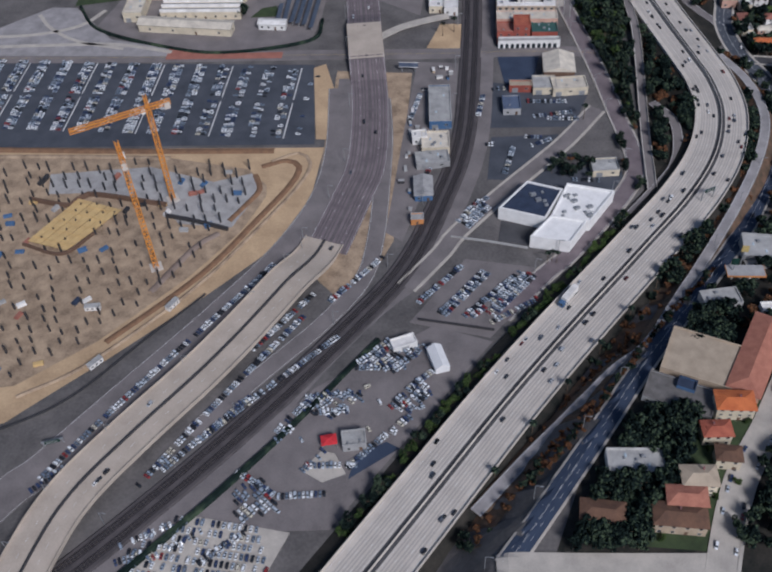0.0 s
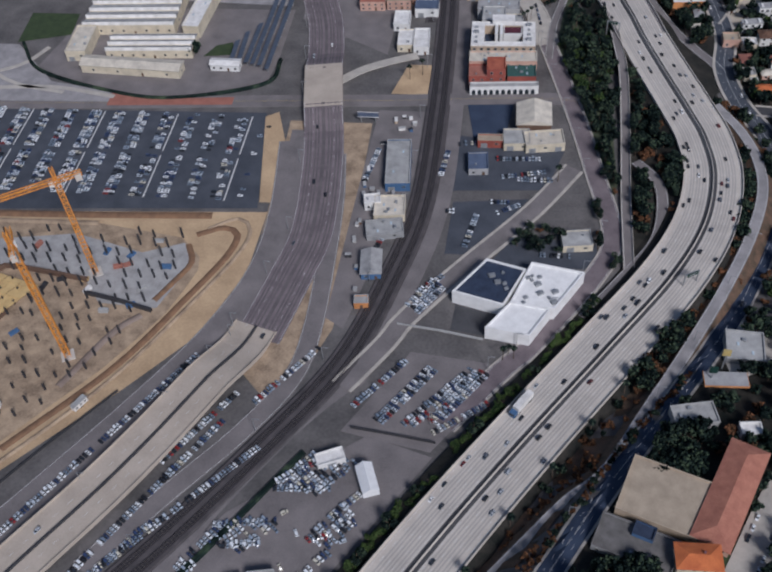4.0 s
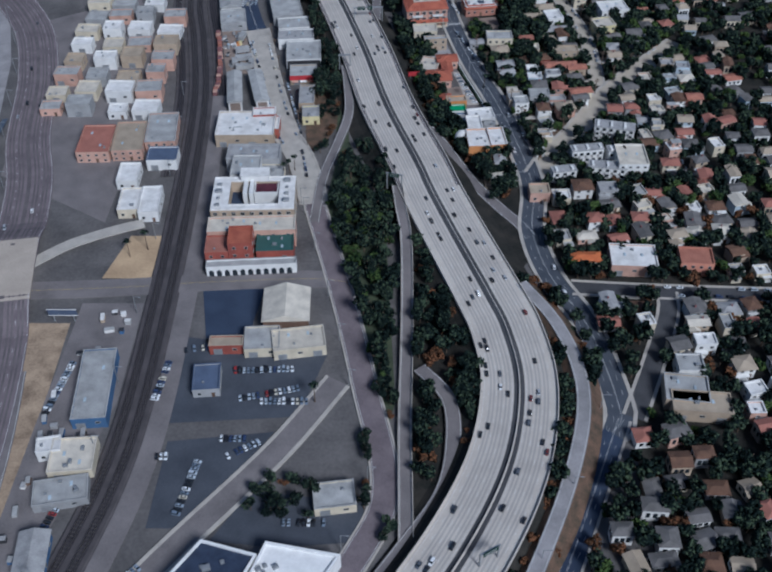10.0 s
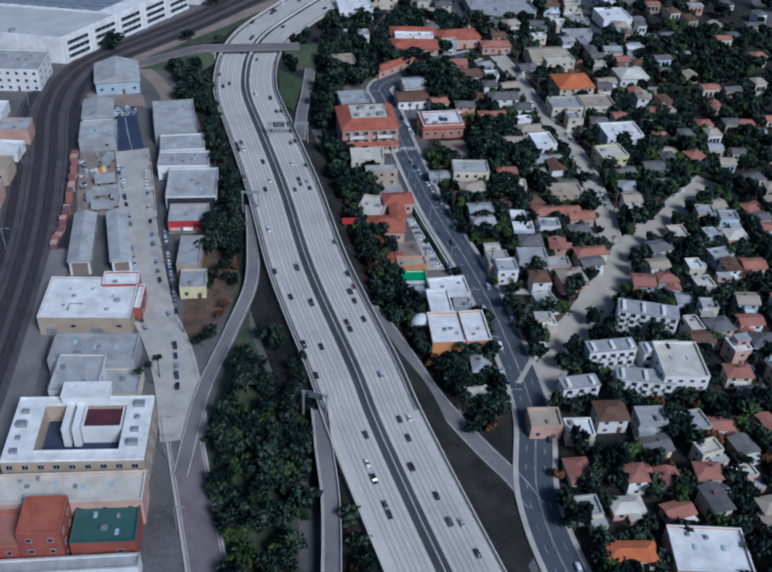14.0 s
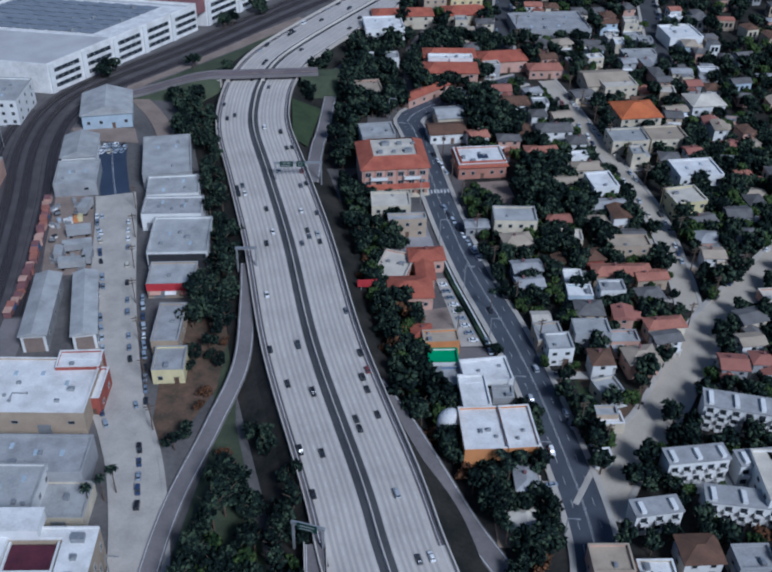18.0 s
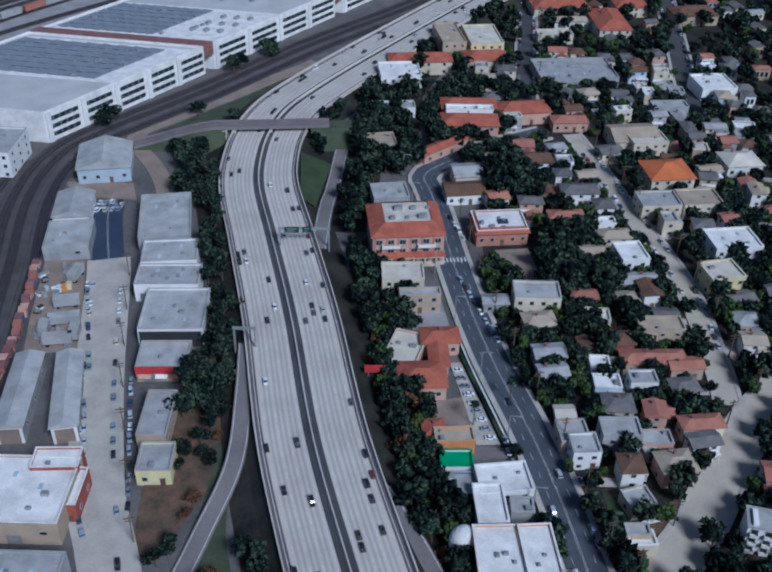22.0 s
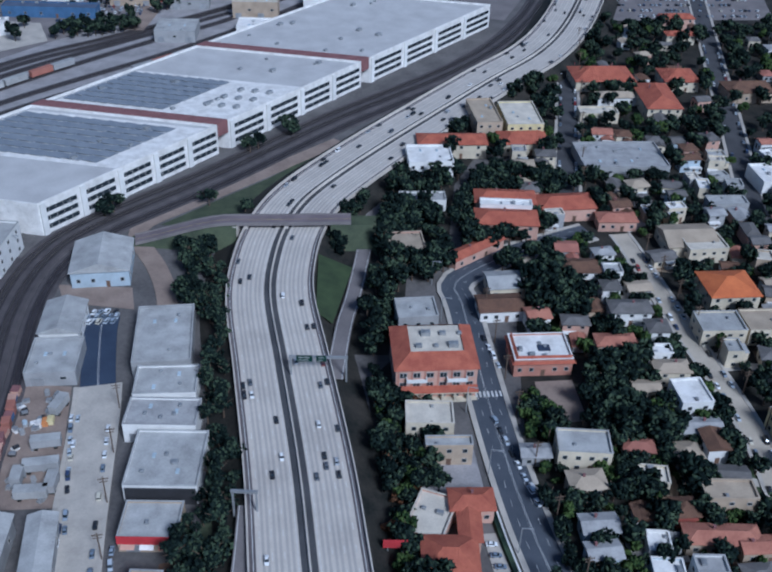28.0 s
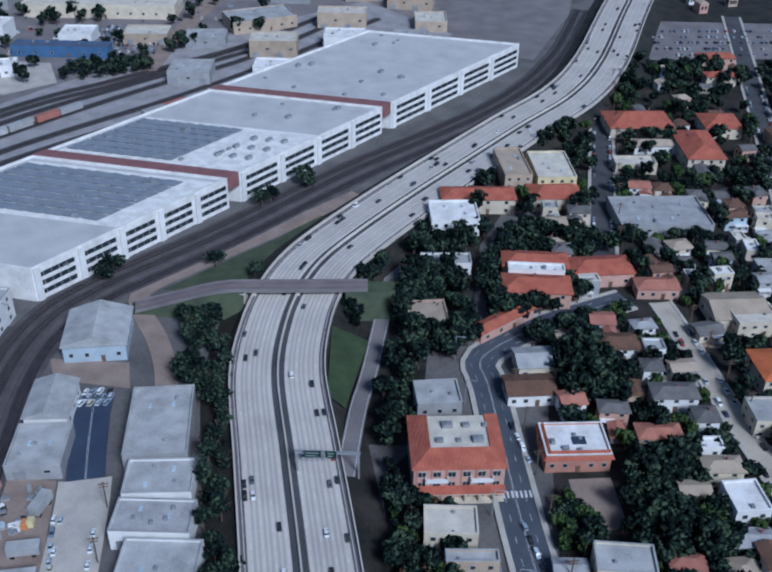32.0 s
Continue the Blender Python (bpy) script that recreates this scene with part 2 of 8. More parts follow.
M["crane"] = mat("crane_paint", (0.75, 0.32, 0.06), (0.55, 0.22, 0.05), rough=0.5, size=2)
M["solar"] = mat("solar_panel", (0.10, 0.118, 0.15), (0.06, 0.075, 0.105), rough=0.3, spec=0.6, size=4, bump=0)
M["roof_solar"] = mat("roof_solar_panel", (0.235, 0.255, 0.285), (0.17, 0.19, 0.22), rough=0.35, spec=0.6, size=4, bump=0)
M["timber"] = mat("formwork_timber", (0.62, 0.44, 0.20), (0.48, 0.33, 0.15), size=3, fine=0.4)
M["sign_green"] = mat("sign_green", (0.008, 0.042, 0.032), size=2, bump=0)
M["firewall"] = mat("firewall_paint", (0.24, 0.115, 0.115), size=4)
M["canvas"] = mat("white_canvas", (0.80, 0.80, 0.80), (0.70, 0.70, 0.70), size=2)
M["factory_roof"] = mat("factory_roof", (0.52, 0.51, 0.50), (0.41, 0.40, 0.395), size=9, fine=0.5)
M["avenue"] = mat("avenue_asphalt", (0.046, 0.064, 0.105), (0.030, 0.043, 0.075), size=9, fine=0.5)
M["beige"] = mat("beige_concrete", (0.50, 0.43, 0.36), (0.38, 0.325, 0.27), size=10, fine=0.7)
M["red_scrub"] = mat("red_scrub", (0.165, 0.10, 0.067), (0.05, 0.045, 0.032), size=4, fine=0.7, bump=0.6)
M["dark_roof"] = mat("dark_shingle", (0.17, 0.16, 0.155), (0.10, 0.095, 0.09), size=3, fine=0.4, island=0.2)
M["ballast_dark"] = mat("oiled_ballast", (0.045, 0.04, 0.045), (0.025, 0.022, 0.026), size=4, fine=0.4, bump=0.6)
M["highway"] = mat("highway_asphalt", (0.215, 0.178, 0.186), (0.125, 0.103, 0.112), size=8, fine=0.6)
M["highway_track"] = mat("highway_track", (0.155, 0.135, 0.138), (0.10, 0.088, 0.092), size=6, fine=0.6)
M["pink_dirt"] = mat("pinkish_dirt", (0.30, 0.235, 0.195), (0.20, 0.153, 0.127), size=6, fine=0.7)
M["navy"] = mat("navy_membrane", (0.045, 0.06, 0.10), (0.025, 0.035, 0.06), size=3, rough=0.6)
M["bank"] = mat("orange_bank", (0.26, 0.15, 0.085), (0.16, 0.095, 0.06), size=3, fine=0.7, bump=0.6)
M["gravel"] = mat("yard_gravel", (0.36, 0.34, 0.34), (0.22, 0.21, 0.21), size=7, fine=0.6)
M["maroon"] = mat("maroon_roof", (0.10, 0.025, 0.04), (0.05, 0.015, 0.025), size=3)
M["dust"] = mat("trampled_earth", (0.46, 0.345, 0.235), (0.20, 0.145, 0.10), size=6, fine=0.8, bump=0.5)
M["lawn_dry"] = mat("dull_verge", (0.075, 0.092, 0.052), (0.035, 0.045, 0.03), size=5, fine=0.5, bump=0.6)
M["slab"] = mat("site_slab", (0.42, 0.41, 0.40), (0.27, 0.26, 0.25), size=5, fine=0.6)
M["lot_asphalt"] = mat("lot_asphalt", (0.082, 0.09, 0.108), (0.05, 0.056, 0.07), size=10, fine=0.5)
M["traffic"] = paint_mat("traffic_paint", [(0.0, (0.02, 0.02, 0.024)), (0.42, (0.045, 0.05, 0.06)), (0.60, (0.10, 0.11, 0.13)), (0.74, (0.40, 0.42, 0.45)), (0.84, (0.78, 0.78, 0.78)), (0.95, (0.16, 0.03, 0.03))])
M["avenue_grey"] = mat("worn_avenue_asphalt", (0.085, 0.095, 0.115), (0.055, 0.063, 0.08), size=7, fine=0.5)
M["bright_white"] = mat("bright_white_membrane", (0.86, 0.85, 0.83), (0.72, 0.71, 0.69), size=3, fine=0.5, rough=0.6)
M["terracotta"] = mat("terracotta_stucco", (0.46, 0.23, 0.17), (0.34, 0.16, 0.12), size=4, fine=0.4)
M["red"] = mat("red_canvas", (0.62, 0.04, 0.05), size=2)


# ---- helpers for things ----
def thing(name, x, y, z, rot=0.0, label="", cat="", group="", kind=""):
    """An Empty at the base of a thing."""
    e = new(name)
    e.empty_display_size = 0.5
    e.matrix_basis = pose(x, y, z, 0, 0, rot)
    return tagged(e, label, cat, group, kind)


CACHE = {}


def quads(boxes):
    """Vertices and faces of boxes given as (x0, x1, y0, y1, z0, z1)."""
    v, f = [], []
    for x0, x1, y0, y1, z0, z1 in boxes:
        k = len(v)
        v += [(x0, y0, z0), (x1, y0, z0), (x1, y1, z0), (x0, y1, z0), (x0, y0, z1), (x1, y0, z1), (x1, y1, z1), (x0, y1, z1)]
        f += [(k, k + 3, k + 2, k + 1), (k + 4, k + 5, k + 6, k + 7), (k, k + 1, k + 5, k + 4), (k + 1, k + 2, k + 6, k + 5), (k + 2, k + 3, k + 7, k + 6), (k + 3, k, k + 4, k + 7)]
    return v, f


def data(key, make, *mats):
    """Mesh data made once for a key; make() gives vertices, faces and, if wanted, a material index per face."""
    if key not in CACHE:
        v, f, *ix = make()
        me = bpy.data.meshes.new(str(key[0]))
        me.from_pydata(v, [], f)
        for q in mats:
            me.materials.append(q)
        if ix:
            for p, i in zip(me.polygons, ix[0]):
                p.material_index = i
        me.update()
        CACHE[key] = me
    return CACHE[key]


def put(name, me, parent, x=0, y=0, z=0, rot=0.0, scale=None, label=""):
    ob = new(name, me)
    ob.parent = parent
    ob.matrix_basis = pose(x, y, z, 0, 0, rot) @ (Matrix.Diagonal((*scale, 1)) if scale else Matrix.Identity(4))
    if label:
        ob["label"] = label
    return ob


def boxes(name, parent, bs, material, label=""):
    v, f = quads(bs)
    return mesh(name, v, f, material, parent, label)


def window_data(w, h):
    def make():
        t = 0.09
        v, f = quads([(-w / 2, w / 2, -0.10, 0.02, 0, t), (-w / 2, w / 2, -0.10, 0.02, h - t, h), (-w / 2, -w / 2 + t, -0.10, 0.02, t, h - t), (w / 2 - t, w / 2, -0.10, 0.02, t, h - t),
                      (-w / 2 + t, w / 2 - t, -0.05, 0.01, t, h - t)])
        return v, f, [0] * 24 + [1] * 6
    return data(("window", round(w, 1), round(h, 1)), make, M["frame"], M["glass"])


def door_data(w=1.1, h=1.9):
    return data(("door", w, h), lambda: quads([(-w / 2, w / 2, -0.09, 0.02, 0, h), (-w / 2 - 0.12, w / 2 + 0.12, -0.14, 0.02, h, h + 0.15)]), M["door"])


def unit_data(k):
    def make():
        w, d, h = ((1.6, 1.2, 0.9), (2.4, 1.6, 1.2), (1.1, 1.1, 0.7))[k]
        v, f = quads([(-w / 2, w / 2, -d / 2, d / 2, 0.12, h), (-w / 2 + .1, -w / 2 + .3, -d / 2, d / 2, -0.05, 0.12), (w / 2 - .3, w / 2 - .1, -d / 2, d / 2, -0.05, 0.12)])
        n0, r = len(v), min(w, d) * 0.36
        ring = [(r * math.cos(a * math.pi / 4), r * math.sin(a * math.pi / 4)) for a in range(8)]
        v += [(x, y, h) for x, y in ring] + [(x, y, h + 0.14) for x, y in ring]
        f += [(n0 + a, n0 + (a + 1) % 8, n0 + 8 + (a + 1) % 8, n0 + 8 + a) for a in range(8)] + [tuple(n0 + 8 + a for a in range(8))]
        return v, f
    return data(("air_conditioner", k), make, M["metal"])


def openings(par, w, d, h, floors, most=6, sides=True):
    """Windows on the front and the flanks, and a door on the front."""
    fh = h / floors
    ww, wh = (1.2, min(1.25, fh * 0.4))
    for fl in range(floors):
        z = fl * fh + fh * 0.32
        n = max(1, min(most, int(w / 3.0)))
        for i in range(n):
            x = -w / 2 + (i + 0.5) * w / n
            if fl == 0 and i == n // 2:
                put("door", door_data(), par, x, -d / 2, 0.05)
            else:
                put("window", window_data(ww, wh), par, x, -d / 2, z)
        if sides:
            n = max(1, min(3, int(d / 4.5)))
            for i in range(n):
                y = -d / 2 + (i + 0.5) * d / n
                if par.location.x < 10:
                    put("window", window_data(ww, wh), par, w / 2, y, z, 90)
                if par.location.x > -120:
                    put("window", window_data(ww, wh), par, -w / 2, y, z, -90)


def roller_data():
    """A ribbed roller door in one folded sheet."""
    def make():
        v, f = [], []
        for i in range(13):
            z, y = i * .225, (-.10 if i % 2 else -.05)
            v += [(-1.5, y, z), (1.5, y, z), (-1.5, .03, z), (1.5, .03, z)]
        for i in range(12):
            k = 4 * i
            f += [(k, k + 1, k + 5, k + 4), (k + 2, k, k + 4, k + 6), (k + 1, k + 3, k + 7, k + 5)]
        return v, f + [(48, 49, 51, 50)]
    return data(("roller_door",), make, M["metal"])


def skylight_data():
    return data(("skylight",), lambda: quads([(-.6, .6, -1.1, 1.1, -0.05, 0.22), (-.5, .5, -1.0, 1.0, 0.22, 0.3)]), M["pale_blue"])


def duct_data():
    return data(("duct",), lambda: quads([(-3.2, 3.2, -.22, .22, .15, .5), (2.8, 3.2, -.22, 2.4, .15, .5), (-3.2, -2.8, -.4, .4, -.05, .9), (-.2, .2, -.3, .3, -.05, .15), (2.7, 3.3, 2.2, 2.9, -.05, .7)]), M["metal"])


RNG = random.Random(7)
FOOT = []


def flat(x, y, w, d, rot, h, wall, roof, floors, units, label, name="building", cat="building", most=6, sides=True):
    """A flat-roofed building with a parapet."""
    FOOT.append((x, y, w, d))
    e = thing(name, x, y, ground_z(x, y), rot, label, cat)
    a, b, p, t = w / 2, d / 2, 0.5, 0.3
    v = [(-a, -b, -3), (a, -b, -3), (a, b, -3), (-a, b, -3), (-a, -b, h + p), (a, -b, h + p), (a, b, h + p), (-a, b, h + p),
         (-a + t, -b + t, h + p), (a - t, -b + t, h + p), (a - t, b - t, h + p), (-a + t, b - t, h + p), (-a + t, -b + t, h - .1), (a - t, -b + t, h - .1), (a - t, b - t, h - .1), (-a + t, b - t, h - .1)]
    f = [(i, (i + 1) % 4, 4 + (i + 1) % 4, 4 + i) for i in range(4)] + [(4 + i, 4 + (i + 1) % 4, 8 + (i + 1) % 4, 8 + i) for i in range(4)] + [(8 + i, 8 + (i + 1) % 4, 12 + (i + 1) % 4, 12 + i) for i in range(4)]
    mesh("wall", v, f, M[wall], e)
    boxes("roof", e, [(-a + t, a - t, -b + t, b - t, h - 0.2, h)], M[roof])
    boxes("coping", e, [(-a - .06, a + .06, -b - .06, -b + .36, h + p, h + p + .1), (-a - .06, a + .06, b - .36, b + .06, h + p, h + p + .1),
                        (-a - .06, -a + .36, -b + .36, b - .36, h + p, h + p + .1), (a - .36, a + .06, -b + .36, b - .36, h + p, h + p + .1)], M[roof])
    for i in range(units):
        put("air_conditioner", unit_data(RNG.randrange(3)), e, RNG.uniform(-a * .7, a * .7), RNG.uniform(-b * .7, b * .7), h, RNG.choice((0, 90)), (.62, .62, .7))
    if w * d > 140 and name == "building":
        nx = max(2, int(w / 7))
        for i in range(nx):
            put("skylight", skylight_data(), e, -a * .75 + 1.5 * a * (i + .5) / nx, RNG.choice((-.45, .1, .45)) * b, h, 0, (.7, .7, .8))
        if w * d > 420:
            put("duct", duct_data(), e, RNG.uniform(-a * .3, a * .3), RNG.uniform(-b * .5, b * .4), h, RNG.choice((0, 90, 180)), (.55, .55, .6))
    if floors == 1 and w > 9 and name == "building":
        n = max(1, int(w / 5.5))
        for i in range(n):
            if i % 2 == 0:
                put("roller_door", roller_data(), e, -a + (i + .5) * w / n, -b, 0.05)
            else:
                put("window", window_data(1.6, 1.0), e, -a + (i + .5) * w / n, -b, h * .5)
        return e
    openings(e, w, d, h, floors, most, sides)
    return e


def pitched(x, y, w, d, rot, h, wall, roof, floors, label, hip, name="house", cat="house", most=4, sides=True):
    """A house with a hipped or gabled roof."""
    FOOT.append((x, y, w, d))
    e = thing(name, x, y, ground_z(x, y), rot, label, cat)
    a, b, o = w / 2, d / 2, 0.5
    turn = d > w
    L, S = (b, a) if turn else (a, b)
    r = S * (0.42 if hip else 0.34)
    boxes("wall", e, [(-a, a, -b, b, -3, h)], M[wall])
    k = (L - S * 0.9 if L > S * 1.15 else L * 0.12) if hip else L + o

    def q(u, v_, z):
        return (v_, u, z) if turn else (u, v_, z)
    t = 0.22
    top = [q(-L - o, -S - o, h - .05), q(L + o, -S - o, h - .05), q(L + o, S + o, h - .05), q(-L - o, S + o, h - .05), q(-k, 0, h + r), q(k, 0, h + r)]
    low = [(p[0], p[1], p[2] - t) for p in top]
    f = [(0, 1, 5, 4), (2, 3, 4, 5), (1, 2, 5), (3, 0, 4)]
    side = [(0, 6, 7, 1), (1, 7, 8, 2), (2, 8, 9, 3), (3, 9, 6, 0)]
    fl = [tuple(reversed(p)) for p in f] if turn else f
    fs = side if turn else [tuple(reversed(p)) for p in side]
    mesh("roof", top + low, fl + fs + [(9, 8, 7, 6) if not turn else (6, 7, 8, 9)], M[roof], e)
    if not hip:
        g = [q(-L, -S, h - .1), q(-L, S, h - .1), q(-L, 0, h + r * .9), q(L, -S, h - .1), q(L, S, h - .1), q(L, 0, h + r * .9)]
        mesh("gable", g[:3], [(0, 1, 2)], M[wall], e)
        mesh("gable", g[3:], [(2, 1, 0)], M[wall], e)
    if RNG.random() < 0.45 and name == "house":
        cx, cy = RNG.uniform(-a * .5, a * .5), RNG.uniform(0, b * .5)
        boxes("chimney", e, [(cx - .25, cx + .25, cy - .25, cy + .25, h, h + r + .45), (cx - .32, cx + .32, cy - .32, cy + .32, h + r + .45, h + r + .55)], M["firewall"])
    openings(e, w, d, h, floors, most, sides)
    return e


def gable(x, y, w, d, rot, h, wall, roof, floors, label, **k):
    return pitched(x, y, w, d, rot, h, wall, roof, floors, label, False, **k)


def hip(x, y, w, d, rot, h, wall, roof, floors, label, **k):
    return pitched(x, y, w, d, rot, h, wall, roof, floors, label, True, **k)


def saw(x, y, w, d, rot, h, wall, roof, ribs, label):
    """A hall whose roof is a row of ribs with glazed upstands."""
    FOOT.append((x, y, w, d))
    e = thing("depot_hall", x, y, ground_z(x, y), rot, label, "building")
    boxes("wall", e, [(-w / 2, w / 2, -d / 2, d / 2, -2, h)], M[wall])
    for i in range(ribs):
        y0, y1 = -d / 2 + i * d / ribs, -d / 2 + (i + 0.9) * d / ribs
        v = [(-w / 2, y0, h), (w / 2, y0, h), (w / 2, y1, h), (-w / 2, y1, h), (-w / 2, y0 + .3, h + 1.9), (w / 2, y0 + .3, h + 1.9)]
        mesh("roof_rib", v, [(4, 5, 2, 3), (1, 2, 5), (3, 0, 4)], M["pale_roof"], e)
        mesh("roof_light", [v[0], v[1], v[5], v[4]], [(0, 1, 2, 3)], M["white"], e)
    openings(e, w, d, h, 1, 8)
    return e


def prism(name, pts, z0, z1, material, parent=None, label=""):
    """An upright block over a polygon given anticlockwise."""
    n = len(pts)
    v = [(p[0], p[1], z0) for p in pts] + [(p[0], p[1], z1) for p in pts]
    f = [(i, (i + 1) % n, n + (i + 1) % n, n + i) for i in range(n)] + [tuple(range(n, 2 * n)), tuple(reversed(range(n)))]
    return mesh(name, v, f, material, parent, label)


def gz(o):
    return lambda x, y: ground_z(x, y) + o


def sheet(name, pts, material, o, label, cat="pavement", parent=None):
    """A paved or planted patch lying on the land: a fine fan of the polygon, draped."""
    bm = bmesh.new()
    vs = [bm.verts.new((p[0], p[1], 0)) for p in pts]
    face = bm.faces.new(vs)
    if face.normal.z < 0:
        face.normal_flip()
    for c in range(-40, 60):
        bmesh.ops.bisect_plane(bm, geom=bm.faces[:] + bm.edges[:] + bm.verts[:], plane_co=(0, c * 12.0, 0), plane_no=(0, 1, 0))
    if min(p[1] for p in pts) < -330:
        for k in (0, 1):
            lo, hi = min(p[k] for p in pts), max(p[k] for p in pts)
            for c in range(int(lo // 6) + 1, int(hi // 6) + 1):
                bmesh.ops.bisect_plane(bm, geom=bm.faces[:] + bm.edges[:] + bm.verts[:], plane_co=((c * 6.0, 0, 0), (0, c * 6.0, 0))[k], plane_no=((1, 0, 0), (0, 1, 0))[k])
    for v in bm.verts:
        v.co.z = ground_z(v.co.x, v.co.y) + o
    bmesh.ops.recalc_face_normals(bm, faces=bm.faces[:])
    if bm.faces[:] and sum(fc.normal.z for fc in bm.faces) < 0:
        bmesh.ops.reverse_faces(bm, faces=bm.faces[:])
    ob = part(name, bm, material, parent)
    return tagged(ob, label, cat, kind="structure")


# ---- roads ----
def dashes(name, pts, offs, zf, on, off, w, material, parent, drape=False):
    """Painted lines along a road; off = 0 paints them solid."""
    line = curve(pts, 1.0)
    v, f, s = [], [], 0.0
    for o in offs:
        for i in range(len(line) - 1):
            if off and (i % (on + off)) >= on:
                continue
            a, b = line[i], line[i + 1]
            d = (b - a).normalized()
            r = Vector((d.y, -d.x))
            k = len(v)
            for q in (a, b):
                z = zf(q.x + r.x * o, q.y + r.y * o) if drape else zf(q.x, q.y)
                v += [(q.x + r.x * (o - w / 2), q.y + r.y * (o - w / 2), z), (q.x + r.x * (o + w / 2), q.y + r.y * (o + w / 2), z)]
            f.append((k, k + 1, k + 3, k + 2))
    return mesh(name, v, f, material, parent)


def dk(o):
    return lambda x, y: deck_z(x, y) + o


road = tagged(ribbon("road_freeway", FREEWAY, [(-12.4, -1.2), (-12.4, 0.0), (12.4, 0.0), (12.4, -1.2)], deck_z, M["concrete"]),
              "wide pale concrete freeway with two carriageways", "road", kind="structure")
ribbon("median", FREEWAY, [(-1.7, 0.03), (1.7, 0.03)], deck_z, M["asphalt"], road, "dark asphalt median strip")
ribbon("median_barrier", FREEWAY, [(-0.32, 0.03), (-0.12, 0.85), (0.12, 0.85), (0.32, 0.03)], deck_z, M["concrete"], road, "concrete median barrier")
for s in (-1, 1):
    ribbon("parapet", FREEWAY, [(12.35 * s - .18, 0.0), (12.35 * s - .14, 0.95), (12.35 * s + .14, 0.95), (12.35 * s + .18, -1.2)], deck_z, M["concrete"], road)
    a, b = sorted((s * 10.7, s * 12.1))
    ribbon("shoulder", FREEWAY[12:], [(a, 0.028), (b, 0.028)], deck_z, M["highway_track"], road, "dark asphalt shoulder")
    for lane in (3.6, 6.1, 8.6):
        for wheel in (-0.55, 0.55):
            o = s * (lane + 0.0) + wheel
            ribbon("wheel_track", FREEWAY, [(o - 0.3, 0.02), (o + 0.3, 0.02)], deck_z, M["tracks"], road)
    dashes("lane_line", FREEWAY, [s * q for q in (4.85, 7.35, 9.85)], dk(0.035), 2, 4, 0.14, M["line"], road)
    dashes("edge_line", FREEWAY, [s * 2.2], dk(0.035), 1, 0, 0.14, M["line"], road)
    dashes("edge_line", FREEWAY, [s * 11.3], dk(0.035), 1, 0, 0.14, M["line"], road)
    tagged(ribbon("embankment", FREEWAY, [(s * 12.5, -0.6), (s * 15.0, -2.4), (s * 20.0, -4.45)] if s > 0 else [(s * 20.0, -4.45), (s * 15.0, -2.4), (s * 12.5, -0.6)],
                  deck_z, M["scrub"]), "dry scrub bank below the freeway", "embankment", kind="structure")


def street(name, pts, w, material, label, o=0.3, zf=None, edge=None, centre=None, lanes=(), kerb=0.0):
    """A road with painted lines and, if wanted, raised pavements."""
    dr = zf is None
    zf = zf or gz(o)
    n = max(1, round(w / 1.6)) if dr else 1
    st = tagged(ribbon(name, pts, [(-w / 2, -0.5), *((-w / 2 + w * i / n, 0) for i in range(n + 1)), (w / 2, -0.5)], zf, material, drape=dr), label, "road", kind="structure")
    up = lambda x, y: zf(x, y) + 0.03
    if centre:
        dashes("centre_line", pts, [-0.15, 0.15], up, 1, 0, 0.07, M[centre], st, dr)
    if lanes:
        dashes("lane_line", pts, lanes, up, 2, 4, 0.08, M["line"], st, dr)
    if edge:
        dashes("edge_line", pts, [-w / 2 + 0.4, w / 2 - 0.4], up, 1, 0, 0.14, M[edge], st, dr)
    if kerb:
        for s in (-1, 1):
            a, b = sorted((s * w / 2, s * (w / 2 + kerb)))
            tagged(ribbon("pavement", pts, [(a, -0.4), (a, 0.15), (b, 0.15), (b, -0.4)], zf, M["pavement"], drape=dr), "pale concrete pavement beside the road", "pavement", kind="structure")
    return st


FLY = [(-156.5, -332), (-161.5, -349), (-172, -372), (-191, -409), (-211, -443), (-225, -469), (-231, -491), (-236, -530)]


def fly_z(x, y):
    return 0.6 + 6.5 * smooth(-335, -365, y) + 3.0 * smooth(-380, -470, y)


fly = tagged(ribbon("road_flyover", FLY, [(-9, -1.3), (-9, 0), (9, 0), (9, -1.3)], fly_z, M["beige"]), "pale concrete flyover curving above parked cars", "road", kind="structure")
ribbon("median_barrier", FLY, [(-0.5, 0.0), (-0.25, 0.8), (0.25, 0.8), (0.5, 0.0)], fly_z, M["dark_metal"], fly, "dark median rail")
for s in (-1, 1):
    ribbon("parapet", FLY, [(9 * s - .15, 0), (9 * s - .12, 0.9), (9 * s + .12, 0.9), (9 * s + .15, -1.3)], fly_z, M["beige"], fly)
    dashes("lane_line", FLY, [s * 4.0], lambda x, y: fly_z(x, y) + 0.03, 2, 4, 0.14, M["line"], fly)
